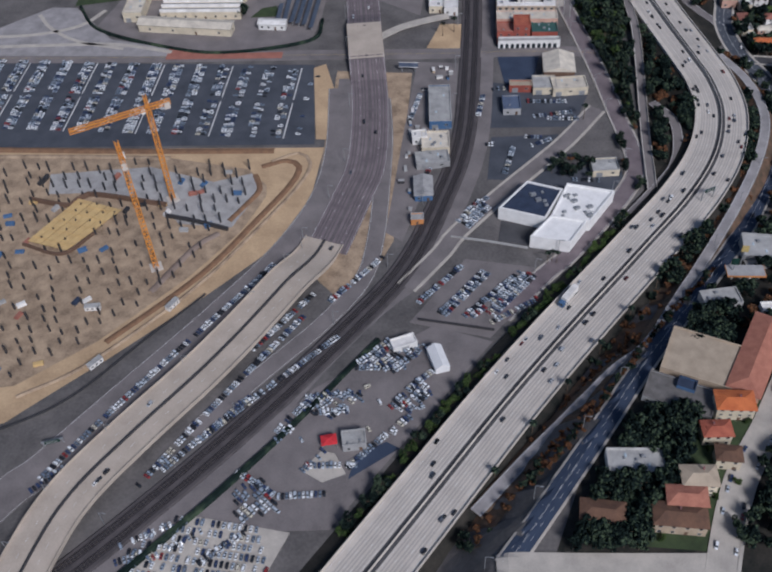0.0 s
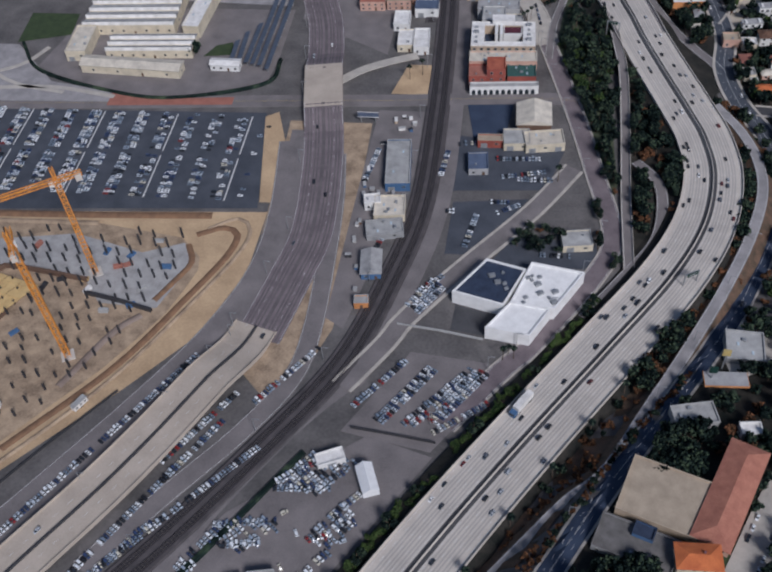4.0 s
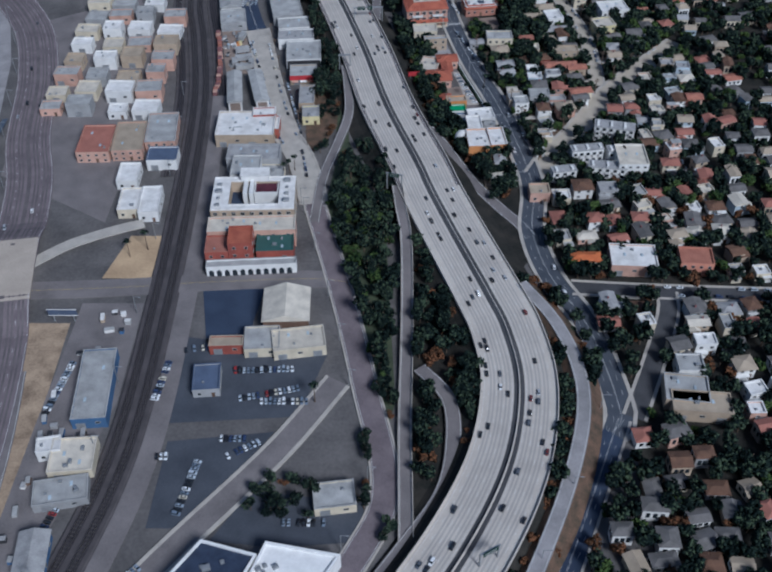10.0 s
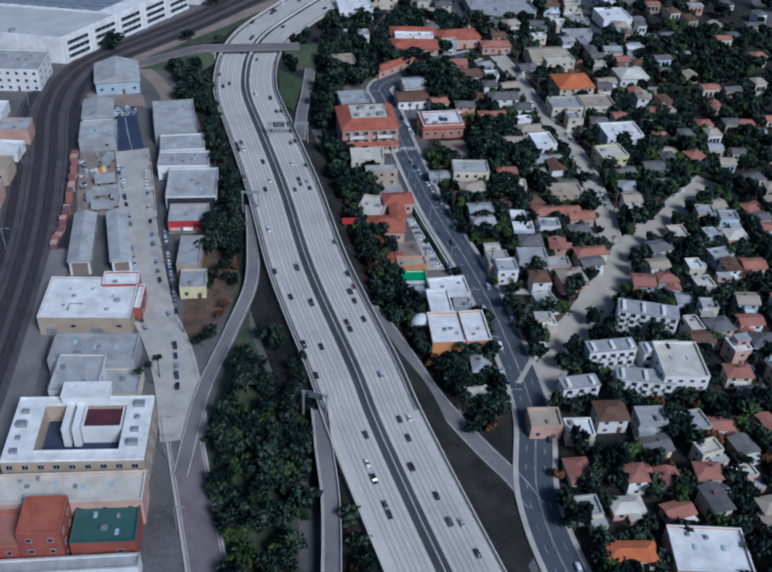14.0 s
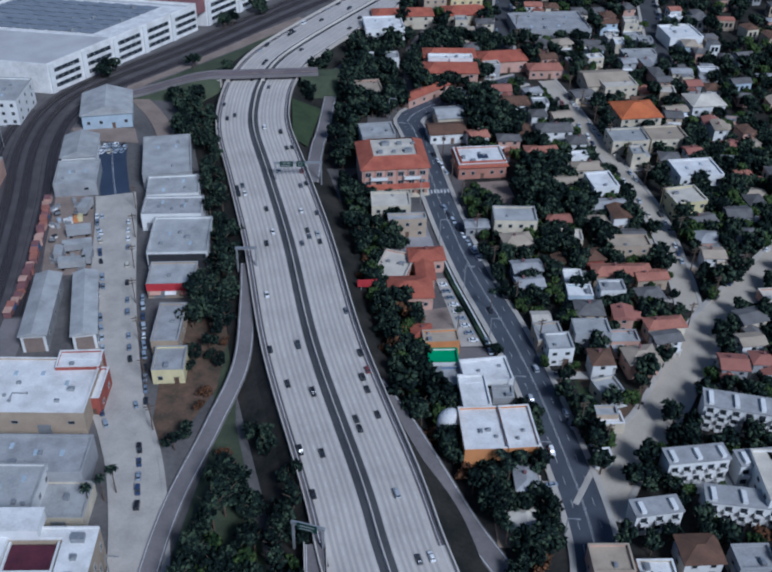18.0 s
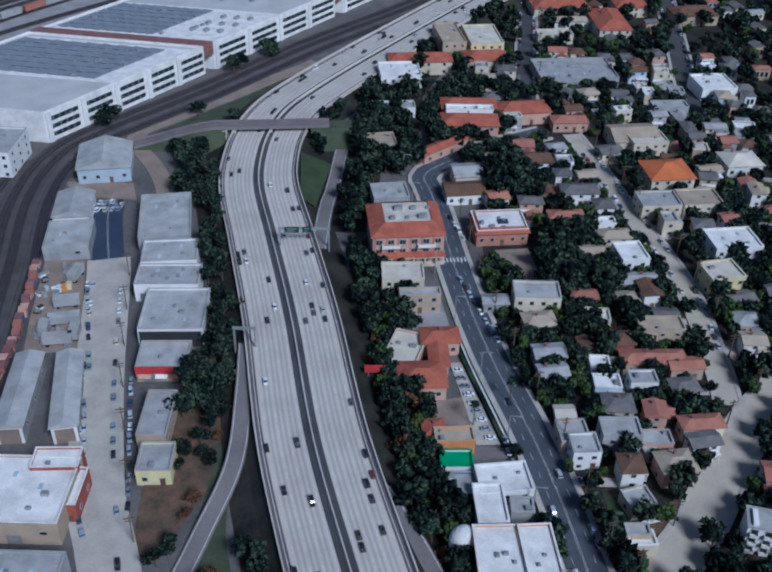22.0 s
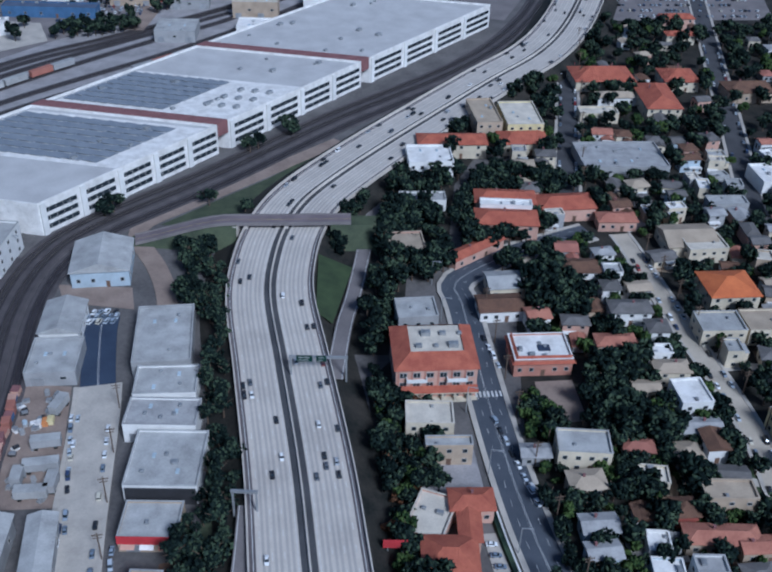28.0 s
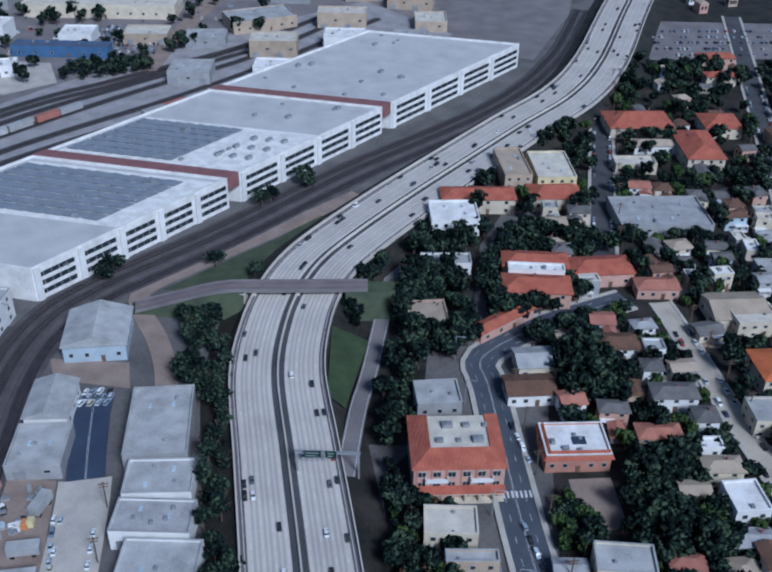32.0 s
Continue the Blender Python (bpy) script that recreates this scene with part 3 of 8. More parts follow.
for q in curve(FLY, 16)[2:]:
    d = boxes("pier", fly, [(q.x - 5, q.x + 5, q.y - .7, q.y + .7, fly_z(q.x, q.y) - 2.4, fly_z(q.x, q.y) - 1.2), (q.x - 3.4, q.x - 2.2, q.y - .6, q.y + .6, ground_z(q.x, q.y) - 1, fly_z(q.x, q.y) - 2.4),
                              (q.x + 2.2, q.x + 3.4, q.y - .6, q.y + .6, ground_z(q.x, q.y) - 1, fly_z(q.x, q.y) - 2.4)], M["concrete"])

PAC = [(-155, -338), (-148, -304), (-144, -278), (-147, -235), (-155, -185), (-164, -128), (-174, -93), (-184, -40), (-202, 10), (-240, 60), (-300, 110)]


def pac_z(x, y):
    return 0.35 + 4.6 * smooth(-215, -196, y) * smooth(-150, -168, y)


street("road_highway", PAC, 19, M["highway"], "broad worn brownish-grey highway", zf=pac_z, lanes=(-5, 5), edge="line")
tagged(ribbon("median_highway", PAC, [(-.8, 0.05), (.8, 0.05)], pac_z, M["highway_track"]), "worn dark median of the highway", "median", kind="structure")
for o in (-7.4, -6.0, -3.8, -2.4, 2.4, 3.8, 6.0, 7.4):
    ribbon("wheel_track", PAC, [(o - .35, 0.02), (o + .35, 0.02)], pac_z, M["highway_track"], bpy.data.objects["road_highway"])
tagged(ribbon("bridge_deck", [(-152.6, -199), (-155, -185), (-158.2, -166)], [(-9.5, -.6), (-9.5, 0.07), (9.5, 0.07), (9.5, -.6)], pac_z, M["beige"]), "pale concrete bridge deck of the highway", "bridge", kind="structure")
street("road_frontage", [(-262, -490), (-249, -468), (-239, -456), (-214, -415), (-190, -373), (-171, -336), (-160, -303), (-158, -268), (-163, -220)], 15, M["old_asphalt"],
       "grey frontage road lined with parked cars", o=0.2, edge="line")
street("road_slip", [(-190, -440), (-170, -410), (-150, -381), (-137, -355), (-134, -329), (-135, -291), (-137, -258), (-141, -228)], 8, M["old_asphalt"], "worn slip road curving beside the railway", o=0.25, edge="line")
street("road_cross", [(-420, -205), (-303, -199), (-253, -196), (-166, -190), (-115, -187), (-83, -184), (-45, -182), (-30, -184)], 9, M["old_asphalt"], "grey cross street below the highway bridge", o=0.3, centre="yellow_line")
street("road_ramp", [(-150, -176), (-146, -172), (-137, -164), (-122, -156), (-112, -152)], 5, M["pavement"], "pale concrete ramp to the highway bridge", o=1.6)
street("road_diagonal", [(-118, -358), (-104, -335), (-98, -323), (-78, -295), (-51, -260), (-33, -231)], 7, M["old_asphalt"], "worn diagonal street beside car lots", o=0.3, kerb=1.2)
HAN = [(-78, -372), (-59, -345), (-49, -333), (-24, -294), (-17, -271), (-24, -233), (-33, -191), (-45, -144), (-46.5, -138)]
street("road_old_street", HAN, 8, M["highway"], "curving grey street below the freeway", o=0.32, edge="line", kerb=0.6)
street("road_industrial", [(-46.5, -138), (-50, -122), (-54, -108), (-58, -98), (-63, -86), (-72, -52), (-81, -10), (-84, 2)], 10, M["pavement"], "pale concrete street between warehouses", o=0.34, kerb=1.0)
street("road_industrial_end", [(-84, 2), (-87, 12), (-90.5, 25), (-91.5, 31)], 8.8, M["avenue"], "dark newly paved street end", o=0.36, centre="line")
VIA = [(-11, -292), (-11, -279), (-11, -249), (-10, -206), (-10, -165), (-12.2, -144), (-13.4, -131.5)]
via = street("road_viaduct", VIA, 4.2, M["old_asphalt"], "narrow raised ramp among trees", zf=lambda x, y: 1.2 + 3.4 * smooth(-230, -135, y), edge="line")
for s in (-1, 1):
    ribbon("parapet", VIA, [(2.1 * s - .12, 0), (2.1 * s - .1, 0.8), (2.1 * s + .1, 0.8), (2.1 * s + .12, -0.8)], lambda x, y: 1.2 + 3.4 * smooth(-230, -135, y), M["concrete"], via)
street("road_loop", [(-6, -226), (3, -239), (4, -256), (0, -275), (-12, -294), (-29, -318)], 5, M["old_asphalt"], "looping ramp under the freeway edge", o=1.5, edge="line")
EXIT = [(31, -188), (41, -207), (46, -228), (45, -248), (37, -274), (24, -303), (9, -332), (-7, -362), (-22, -391), (-35, -404), (-47, -418), (-57, -430), (-70, -446), (-85, -466)]


def exit_z(x, y):
    rise = [(-520, 10.56), (-446, 10.56), (-430, 11.0), (-418, 12.2), (-404, 13.7), (-391, 14.4), (-378, 12.2), (-362, 8.6), (-345, 6.0), (-325, 4.9), (-303, 4.56), (-100, 4.56)]
    for (y0, z0), (y1, z1) in zip(rise, rise[1:]):
        if y0 <= y <= y1:
            return z0 + (z1 - z0) * smooth(y0, y1, y)
    return 4.56


street("road_exit", EXIT, 4.6, M["gravel"], "grey exit ramp beside the freeway", zf=exit_z, edge="line")
tagged(ribbon("embankment", EXIT, [(-6.5, -3.6), (-2.3, -.4), (2.3, -.4), (5.2, -3.4)], exit_z, M["red_scrub"]), "reddish dry bank below the exit ramp", "embankment", kind="structure")
street("road_ramp_west", [(-46, -150), (-44, -121), (-39, -97), (-35, -77), (-36, -56), (-38, -38)], 4.2, M["old_asphalt"], "narrow ramp climbing past dry scrub", zf=lambda x, y: 0.5 + 3.6 * smooth(-110, -45, y), edge="line")
street("road_exit_east", [(-3, -84), (0.9, -91), (5.2, -98.7), (11.7, -111.5), (16.8, -122), (22.3, -132), (28.5, -142), (34, -150), (38, -158)], 5.0, M["old_asphalt"], "short grey exit ramp down to the avenue", zf=lambda x, y: 0.4 + 3.2 * smooth(-125, -90, y), edge="line")
street("road_south_street", [(-78, -489), (-48, -487), (-10, -484)], 7, M["pavement"], "pale concrete cross street", o=0.58)
street("road_entry_east", [(-24, 6), (-24, 32), (-23, 48), (-21, 97), (-18, 133), (-4, 160), (30, 205)], 4.6, M["old_asphalt"], "narrow entry ramp along the freeway", zf=lambda x, y: 0.5 + 3.4 * (1 - smooth(5, 60, y)), edge="line")
OVP = [(-94, 71), (-88, 72.6), (-71, 76), (-59, 77.6), (-46, 79.2), (-32.5, 81), (-27, 81.6)]


def ovp_z(x, y):
    return 0.5 + 6.1 * smooth(-100, -64, x)


ov = street("road_overpass", OVP, 5.2, M["highway"], "concrete overpass crossing the freeway", zf=ovp_z, centre="yellow_line")
for s in (-1, 1):
    ribbon("parapet", OVP, [(2.6 * s - .12, 0), (2.6 * s - .1, 0.5), (2.6 * s + .1, 0.5), (2.6 * s + .12, -0.75)], ovp_z, M["old_asphalt"], ov)
boxes("pier", ov, [(-47.6, -46.4, 76.8, 81.4, 3, 5.7)], M["concrete"])
boxes("abutment", ov, [(-63.4, -61.8, 73.6, 80.4, -1, 5.9)], M["concrete"])
tagged(ribbon("embankment", [(-97, 70.4), (-88, 72.6), (-71, 76), (-62.6, 77.2)], [(-9, -6.6), (-3.2, -.55), (3.2, -.55), (9, -6.6)], ovp_z, M["lawn_dry"]), "scrubby earth bank carrying the overpass", "embankment", kind="structure")
boxes("pier", ov, [(-60.2, -59, 75.2, 80, 3, 5.7)], M["concrete"])
tagged(ribbon("embankment", [(-33.4, 80.9), (-26, 81.7), (-19, 82.4)], [(-9, -6.6), (-3.0, -.55), (3.0, -.55), (9, -6.6)], ovp_z, M["lawn_dry"]), "scrubby earth bank below the overpass end", "embankment", kind="structure")
sheet("ground_bank_north", [(-36, 20), (-8, 22), (-8, 60), (4, 72), (6, 120), (16, 150), (34, 190), (20, 190), (-8, 150), (-26, 118), (-32, 84)], M["scrub"], 0.07, "dark planted bank beside the freeway", "ground")
street("road_west_loop", [(-74, 34), (-78, 46), (-84, 58), (-93, 72), (-94, 82), (-82, 97), (-62, 121), (-38, 150)], 6, M["pink_dirt"], "winding service road near the railway", o=0.3)
street("road_avenue_south", [(-75, -490), (-60, -465), (-43, -436), (-23, -400), (2, -358), (26, -316), (45, -274), (57, -246)],
       7.0, M["avenue"], "dark bluish asphalt avenue below the hillside", o=0.4, centre="line", lanes=(-1.7, 1.7), kerb=0.8)
street("road_avenue", [(54, -252), (58, -243), (53, -206), (43, -180), (39, -155), (42, -127), (38, -94), (32, -65), (23, -33), (16, 1), (9, 45), (6.5, 56), (11, 64), (23.5, 75.5), (36, 84), (50, 92.5)],
       8.4, M["avenue_grey"], "dark bluish asphalt avenue with white lane lines", o=0.42, centre="line", lanes=(-2.3, 2.3), kerb=1.3)
street("road_hill_street", [(44, -119), (54, -101), (64, -88), (83, -57), (103, -34), (125, -10)], 8.5, M["sand_road"], "wide sandy concrete street", o=0.36, kerb=1.3)
street("road_upper_street", [(60, 92), (63, 80), (71, 42), (80, 1), (81, -32), (80, -50)], 5.5, M["sand_road"], "narrow sandy concrete street climbing between houses", o=0.38, kerb=1.0)
street("road_north_street", [(44, 100), (46, 124), (52, 188), (59, 269), (66, 360)], 8, M["asphalt"], "dark residential street", o=0.36, kerb=1.2)
street("road_far_street", [(108, 110), (113, 150), (119, 200), (128, 277), (140, 380)], 8, M["asphalt"], "dark residential street on the far slope", o=0.36, kerb=1.2)
street("road_east_street", [(50, -186), (80, -188), (130, -190), (240, -194)], 6, M["asphalt"], "residential cross street", o=0.36, kerb=1.1)
street("road_slope_street", [(62, -246), (72, -224), (82, -200), (84, -188)], 6, M["asphalt"], "short street joining the avenue", o=0.46, kerb=1.1)
street("road_villa_street", [(40, -380), (26, -405), (12.6, -432), (0, -455), (-8.7, -483), (-14, -510)], 8, M["pavement"], "pale concrete street lined with cars", o=0.5, kerb=1.2)
cr = thing("crosswalk", 15.5, 8, ground_z(15, 8), 9, "white striped crosswalk on the dark avenue", "crosswalk", kind="structure")
for i in range(9):
    boxes("stripe", cr, [(-4.6 + i * 1.05, -4.1 + i * 1.05, -1.1, 1.1, 0.40, 0.445)], M["line"])

# ---- paved and planted patches ----
sheet("pavement_rental_lot", [(-171, -266), (-181, -200), (-372, -206), (-360, -279)], M["lot_asphalt"], 0.12, "large dark asphalt car park")
sheet("ground_site", [(-166, -268), (-167, -303), (-179, -338), (-203, -370), (-232, -406), (-262, -440), (-360, -480), (-372, -281)], M["dirt"], 0.10, "bare tan earth of a building site", "ground")
sheet("ground_dirt_strip", [(-160, -262), (-171, -262), (-181, -203), (-175, -199), (-166, -225)], M["dirt"], 0.16, "strip of dry tan earth", "ground")
sheet("ground_dirt_rail", [(-126, -195), (-104, -195), (-104, -240), (-122, -330), (-130, -325), (-128, -250)], M["old_asphalt"], 0.10, "dry dirt beside the railway", "ground")
sheet("ground_dirt_depot", [(-116, -158), (-104, -158), (-104, -182), (-122, -182)], M["dirt"], 0.11, "bare dirt yard", "ground")
sheet("pavement_lot_west", [(-115, -378), (-94, -339), (-55, -343), (-82, -384)], M["old_asphalt"], 0.12, "brown-grey asphalt car park")
sheet("pavement_lot_dark", [(-86, -287), (-85, -256), (-52, -252), (-74, -287)], M["lot_asphalt"], 0.12, "dark asphalt yard")
sheet("pavement_lot_corner", [(-67, -291), (-57, -274), (-23, -278), (-24, -291), (-48, -293)], M["lot_asphalt"], 0.13, "dark asphalt car park")
sheet("pavement_lot_shops", [(-88, -249), (-88, -211), (-37, -219), (-45, -246)], M["lot_asphalt"], 0.12, "dark car park beside shops")
sheet("pavement_lot_brewery", [(-84, -187), (-61.5, -187), (-65, -213), (-79, -214)], M["avenue"], 0.12, "blue-black paved yard")
sheet("pavement_lot_sales", [(-192, -480), (-148, -415), (-105, -379), (-81, -386), (-109, -433), (-134, -474)], M["old_asphalt"], 0.12, "worn asphalt car sales yard")
sheet("pavement_lot_roof", [(-209, -495), (-186, -472), (-147, -476), (-153, -493)], M["pavement"], 0.15, "pale concrete car park")
sheet("pavement_yard_north", [(-109.6, 45.3), (-87.8, 46), (-84.3, 35.5), (-105, 36.6)], M["pink_dirt"], 0.12, "pinkish brown earth yard behind the barn")
sheet("pavement_sales_office", [(-147, -452), (-141, -443), (-136, -444), (-131, -452), (-139, -456)], M["pavement"], 0.2, "pale concrete pad beside the sales office")
sheet("pavement_sales_blue", [(-130, -454), (-128.5, -444), (-118, -437.5), (-113, -440)], M["avenue"], 0.2, "blue-black paved corner of the car yard")
sheet("pavement_yard", [(-103.5, 1), (-90.5, 1), (-80.3, -39), (-94, -41)], M["pink_dirt"], 0.12, "brown earth storage yard full of scrap")
sheet("pavement_lot_offices", [(27.5, 14.4), (37.4, 16.1), (39.9, 0.5), (29.8, -1.7)], M["pink_dirt"], 0.13, "pale brown car park behind offices")
sheet("pavement_plaza_lot", [(13, -38), (17, -37.5), (20, -49), (24.2, -66), (18.5, -66.5), (16.5, -54)], M["pavement"], 0.16, "pale concrete car park beside the plaza")
sheet("pavement_plaza_court", [(8, -52.5), (16, -50.5), (18.4, -62), (9, -62)], M["pink_dirt"], 0.15, "pinkish paved court behind the plaza")
sheet("pavement_flats_lot", [(-7, -10), (11, -10), (14, -27), (-3, -29)], M["gravel"], 0.15, "pale worn paving round the flats")
sheet("pavement_shops_lot", [(17.5, -67), (24.6, -67), (28, -79), (18, -78)], M["old_asphalt"], 0.15, "worn paving beside the shops")
sheet("ground_villa_gardens", [(-8, -418), (16, -417), (9, -435), (2, -452), (-3, -466), (-10, -480), (-34, -480), (-20, -452), (-13, -434)], M["grass"], 0.3, "small green gardens between villas", "ground")
sheet("ground_triangle", [(-89, 82), (-60, 117), (-34, 154), (-22, 146), (-44, 114), (-60, 88), (-63, 82)], M["lawn_dry"], 0.12, "triangle of dull grass beside the overpass", "ground")
tagged(mesh("ground_lawn", [(-35.2, 64, 4.0), (-32.2, 34, 4.05), (-27.2, 31, 2.7), (-24.6, 62, .95)], [(3, 2, 1, 0)], M["grass"]), "green lawn on the bank beside the ramp", "ground", kind="structure")
sheet("ground_bank_west", [(-62, 60), (-54, 60), (-42, -30), (-34, -95), (-18, -150), (-14, -240), (-19, -262), (-29, -200), (-42, -135), (-38, -100), (-48, -40)], M["lawn_dry"], 0.08, "dark scrub slope", "ground")
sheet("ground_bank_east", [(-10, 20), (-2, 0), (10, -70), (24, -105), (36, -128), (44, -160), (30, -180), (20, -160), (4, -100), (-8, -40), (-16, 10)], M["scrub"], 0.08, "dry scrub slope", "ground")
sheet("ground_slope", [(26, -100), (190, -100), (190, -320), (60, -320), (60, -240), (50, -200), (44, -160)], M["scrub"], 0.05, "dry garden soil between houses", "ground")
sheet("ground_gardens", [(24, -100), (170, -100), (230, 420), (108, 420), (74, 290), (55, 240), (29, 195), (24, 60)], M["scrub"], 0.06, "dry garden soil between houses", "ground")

sheet("ground_strip_highway", [(-166, -212), (-157, -212), (-153, -245), (-155, -285), (-161, -288)], M["old_asphalt"], 0.30, "worn paved strip beside the highway", "pavement")
sheet("ground_hill_south", [(-62, -492), (60, -500), (60, -330), (34, -316), (12, -350), (-14, -392), (-36, -432), (-52, -460)], M["scrub"], 0.06, "garden soil on the hillside, tone darkened for tree shade", "ground")
sheet("ground_bank_exit", [(16, -300), (34, -268), (40, -240), (36, -212), (30, -196), (44, -200), (52, -240), (40, -282), (20, -318), (-6, -360), (-34, -404), (-66, -452), (-84, -482), (-92, -478), (-60, -424), (-20, -358)], M["red_scrub"], 0.12, "reddish-brown dry scrub beside the freeway", "ground")
sheet("ground_slope_west", [(-54, -52), (-43, -48), (-40, -60), (-40, -84), (-46, -100), (-52, -104), (-54, -80)], M["red_scrub"], 0.14, "brown eroded slope with scrub", "ground")
sheet("ground_loop", [(-8, -150), (2, -162), (9, -190), (11, -230), (7, -262), (-4, -290), (-10, -292), (-9, -220)], M["scrub"], 0.1, "dark scrub inside the ramp loop", "ground")
sheet("ground_rail_yard", [(-262, 84), (-225, 62), (-158, 134), (-110, 190), (-44, 268), (-10, 330), (-60, 380), (-110, 330), (-180, 240), (-230, 160)], M["gravel"], 0.05, "pale grey gravel of the freight yard", "ground")
sheet("ground_north_blocks", [(-230, 160), (-180, 240), (-110, 330), (-60, 318), (30, 298), (52, 372), (70, 520), (-340, 560), (-400, 200)], M["old_asphalt"], 0.04, "worn grey paving between sheds", "ground")
sheet("ground_wedge", [(9, -120), (13, -120), (17, -130), (14.5, -135), (11, -129)], M["grass"], 0.5, "green wedge beside the exit ramp", "ground")
sheet("pavement_lot_triangle", [(41.6, -88.8), (54.6, -87.2), (57, -90), (48.5, -105), (44.5, -106)], M["asphalt"], 0.2, "small dark triangular car lot")
sheet("ground_slope_lot", [(55.4, -83.1), (62, -80), (53.6, -96), (51, -99)], M["red_scrub"], 0.24, "reddish bare slope beside the lot", "ground")
sheet("pavement_junction", [(-372, -200), (-262, -196), (-240, -193), (-300, -181), (-330, -150), (-345, -150), (-372, -175)], M["gravel"], 0.32, "pale dusty road junction beside the depot")
for pts_, w_ in (([(-372, -192), (-330, -188), (-296, -186), (-262, -192)], 2.6), ([(-350, -158), (-338, -172), (-318, -184), (-290, -190)], 2.2), ([(-372, -182), (-344, -178), (-322, -168), (-312, -152)], 2.4)):
    tagged(ribbon("pavement_island", pts_, [(-w_ / 2, -.2), (-w_ / 2, .16), (w_ / 2, .16), (w_ / 2, -.2)], gz(.33), M["pavement"]), "curved pale kerbed island of the junction", "pavement", kind="structure")
sheet("pavement_red", [(-264, -199), (-200, -195), (-200, -189), (-238, -192.5), (-264, -189)], M["brick_roof"], 0.34, "dull red paving along the depot wall")
sheet("ground_west_paving", [(-178, -120), (-128, -150), (-126, -80), (-136, 0), (-150, 36), (-196, 10), (-186, -40)], M["old_asphalt"], 0.05, "dusty worn paving between highway and railway", "ground")
sheet("ground_west_dust", [(-186, -108), (-200, -30), (-215, 20), (-250, 60), (-340, 90), (-340, -100)], M["gravel"], 0.05, "pale dusty ground west of the highway", "ground")
sheet("ground_highway_verge", [(-168, -205), (-128, -205), (-126, -330), (-140, -372), (-160, -352), (-174, -338), (-165, -300)], M["dust"], 0.07, "dusty brown verge between the highway lanes", "ground")
sheet("pavement_forecourt", [(22, -349), (36, -342), (44, -322), (30, -318), (20, -336)], M["pavement"], 0.6, "pale concrete forecourt of the filling station")
street("road_north_avenue", [(-148, 258), (-147.6, 303), (-144.7, 360), (-140, 420)], 9, M["pink_dirt"], "dusty street between industrial blocks", o=0.3)
sheet("pavement_white_lot", [(-200, 222), (-183, 239), (-195, 262), (-240, 262), (-250, 230)], M["pavement"], 0.12, "pale concrete lot beside the freight yard")
sheet("pavement_far_lot", [(84, 305), (170, 318), (176, 372), (92, 366)], M["old_asphalt"], 0.2, "pale car park on the far slope")


# ---- buildings ----
flat(-78.8, -90.3, 24.8, 18.1, 1, 6, "tan","white",1,5,"flat-roofed white warehouse with tan stucco walls")
flat(-71.6, -81.8, 10.0, 5.9, 4, 6.5, "brick","white",1,1,"low white-roofed annex with a red brick band")
flat(-66.2, -88.2, 3.3, 10.4, 1, 5, "brick","white",1,1,"narrow brick lean-to with a white roof")
for sx, sy, sw, sd_, sr, lab in ((-87.7, -59.2, 6.0, 25.2, 7.5, "long grey metal shed with a brown gabled front"), (-76.9, -58.2, 5.6, 26.0, 13.5, "long grey metal shed beside a paved alley")):
    sh = gable(sx, sy, sw, sd_, sr, 5.3, "grey_wall", "pale_roof", 1, lab, name="shed", cat="shed", most=3)
    boxes("front_border", sh, [(-sw / 2, sw / 2, -sd_ / 2 - .1, -sd_ / 2 - .03, 0, 5.2)], M["white_wall"])
    boxes("front_panel", sh, [(-sw / 2 + .7, sw / 2 - .7, -sd_ / 2 - .16, -sd_ / 2 - .1, 0, 4.4)], M["pink_dirt"], "brown sheet metal panel")
    for k in range(2):
        boxes("roof_seam", sh, [(-sw / 2 - .4, sw / 2 + .4, -4 + k * 9, -3.7 + k * 9, 5.3, 5.42)], M["grey_roof"])
flat(-96.8, 8.2, 12.8, 14.6, 9, 4, "grey_wall","pale_roof",1,2,"low pale workshop with a flat metal roof")
gable(-100.0, 24.0, 10.4, 14.4, 9, 5, "white_wall","pale_roof",1,"white metal barn with a shallow gable", name="shed", cat="shed")
gable(-98.6, 54.0, 16.6, 17.2, 12, 5.6, "pale_blue","pale_roof",1,"large pale blue metal warehouse with a gable roof", name="shed", cat="shed")
flat(-73.2, -111.2, 22.0, 10.6, 1, 6, "grey_wall","grey_roof",1,2,"grey flat-roofed workshop with a plain roof")
flat(-75.1, -121.8, 11.8, 13.5, 1, 7, "white_wall","pale_roof",2,3,"two-storey pale office block")
flat(-65.0, -121.2, 10.4, 9.5, 1, 3.5, "cream","pale_roof",1,1,"low cream stucco store")
flat(-70.9, 19.0, 15.0, 24.5, 11, 5, "grey_wall","pale_roof",1,2,"pale grey flat-roofed warehouse")
flat(-65.4, 0.2, 15.4, 10.8, 8, 5, "white_wall","pale_roof",1,2,"grey warehouse with a stepped roof")
flat(-63.2, -11.9, 17.2, 9.6, 4, 5.3, "white_wall","grey_roof",1,4,"warehouse with rooftop ducts and white parapet")
lw = flat(-58.4, -26.6, 16.4, 17.6, 4, 5, "white_wall","pale_roof",1,3,"long pale warehouse with a dark loading front")
boxes("loading_bay", lw, [(-7.8, 7.8, -9.1, -8.82, 0, 4.7)], M["dark_metal"], "dark open loading bay")
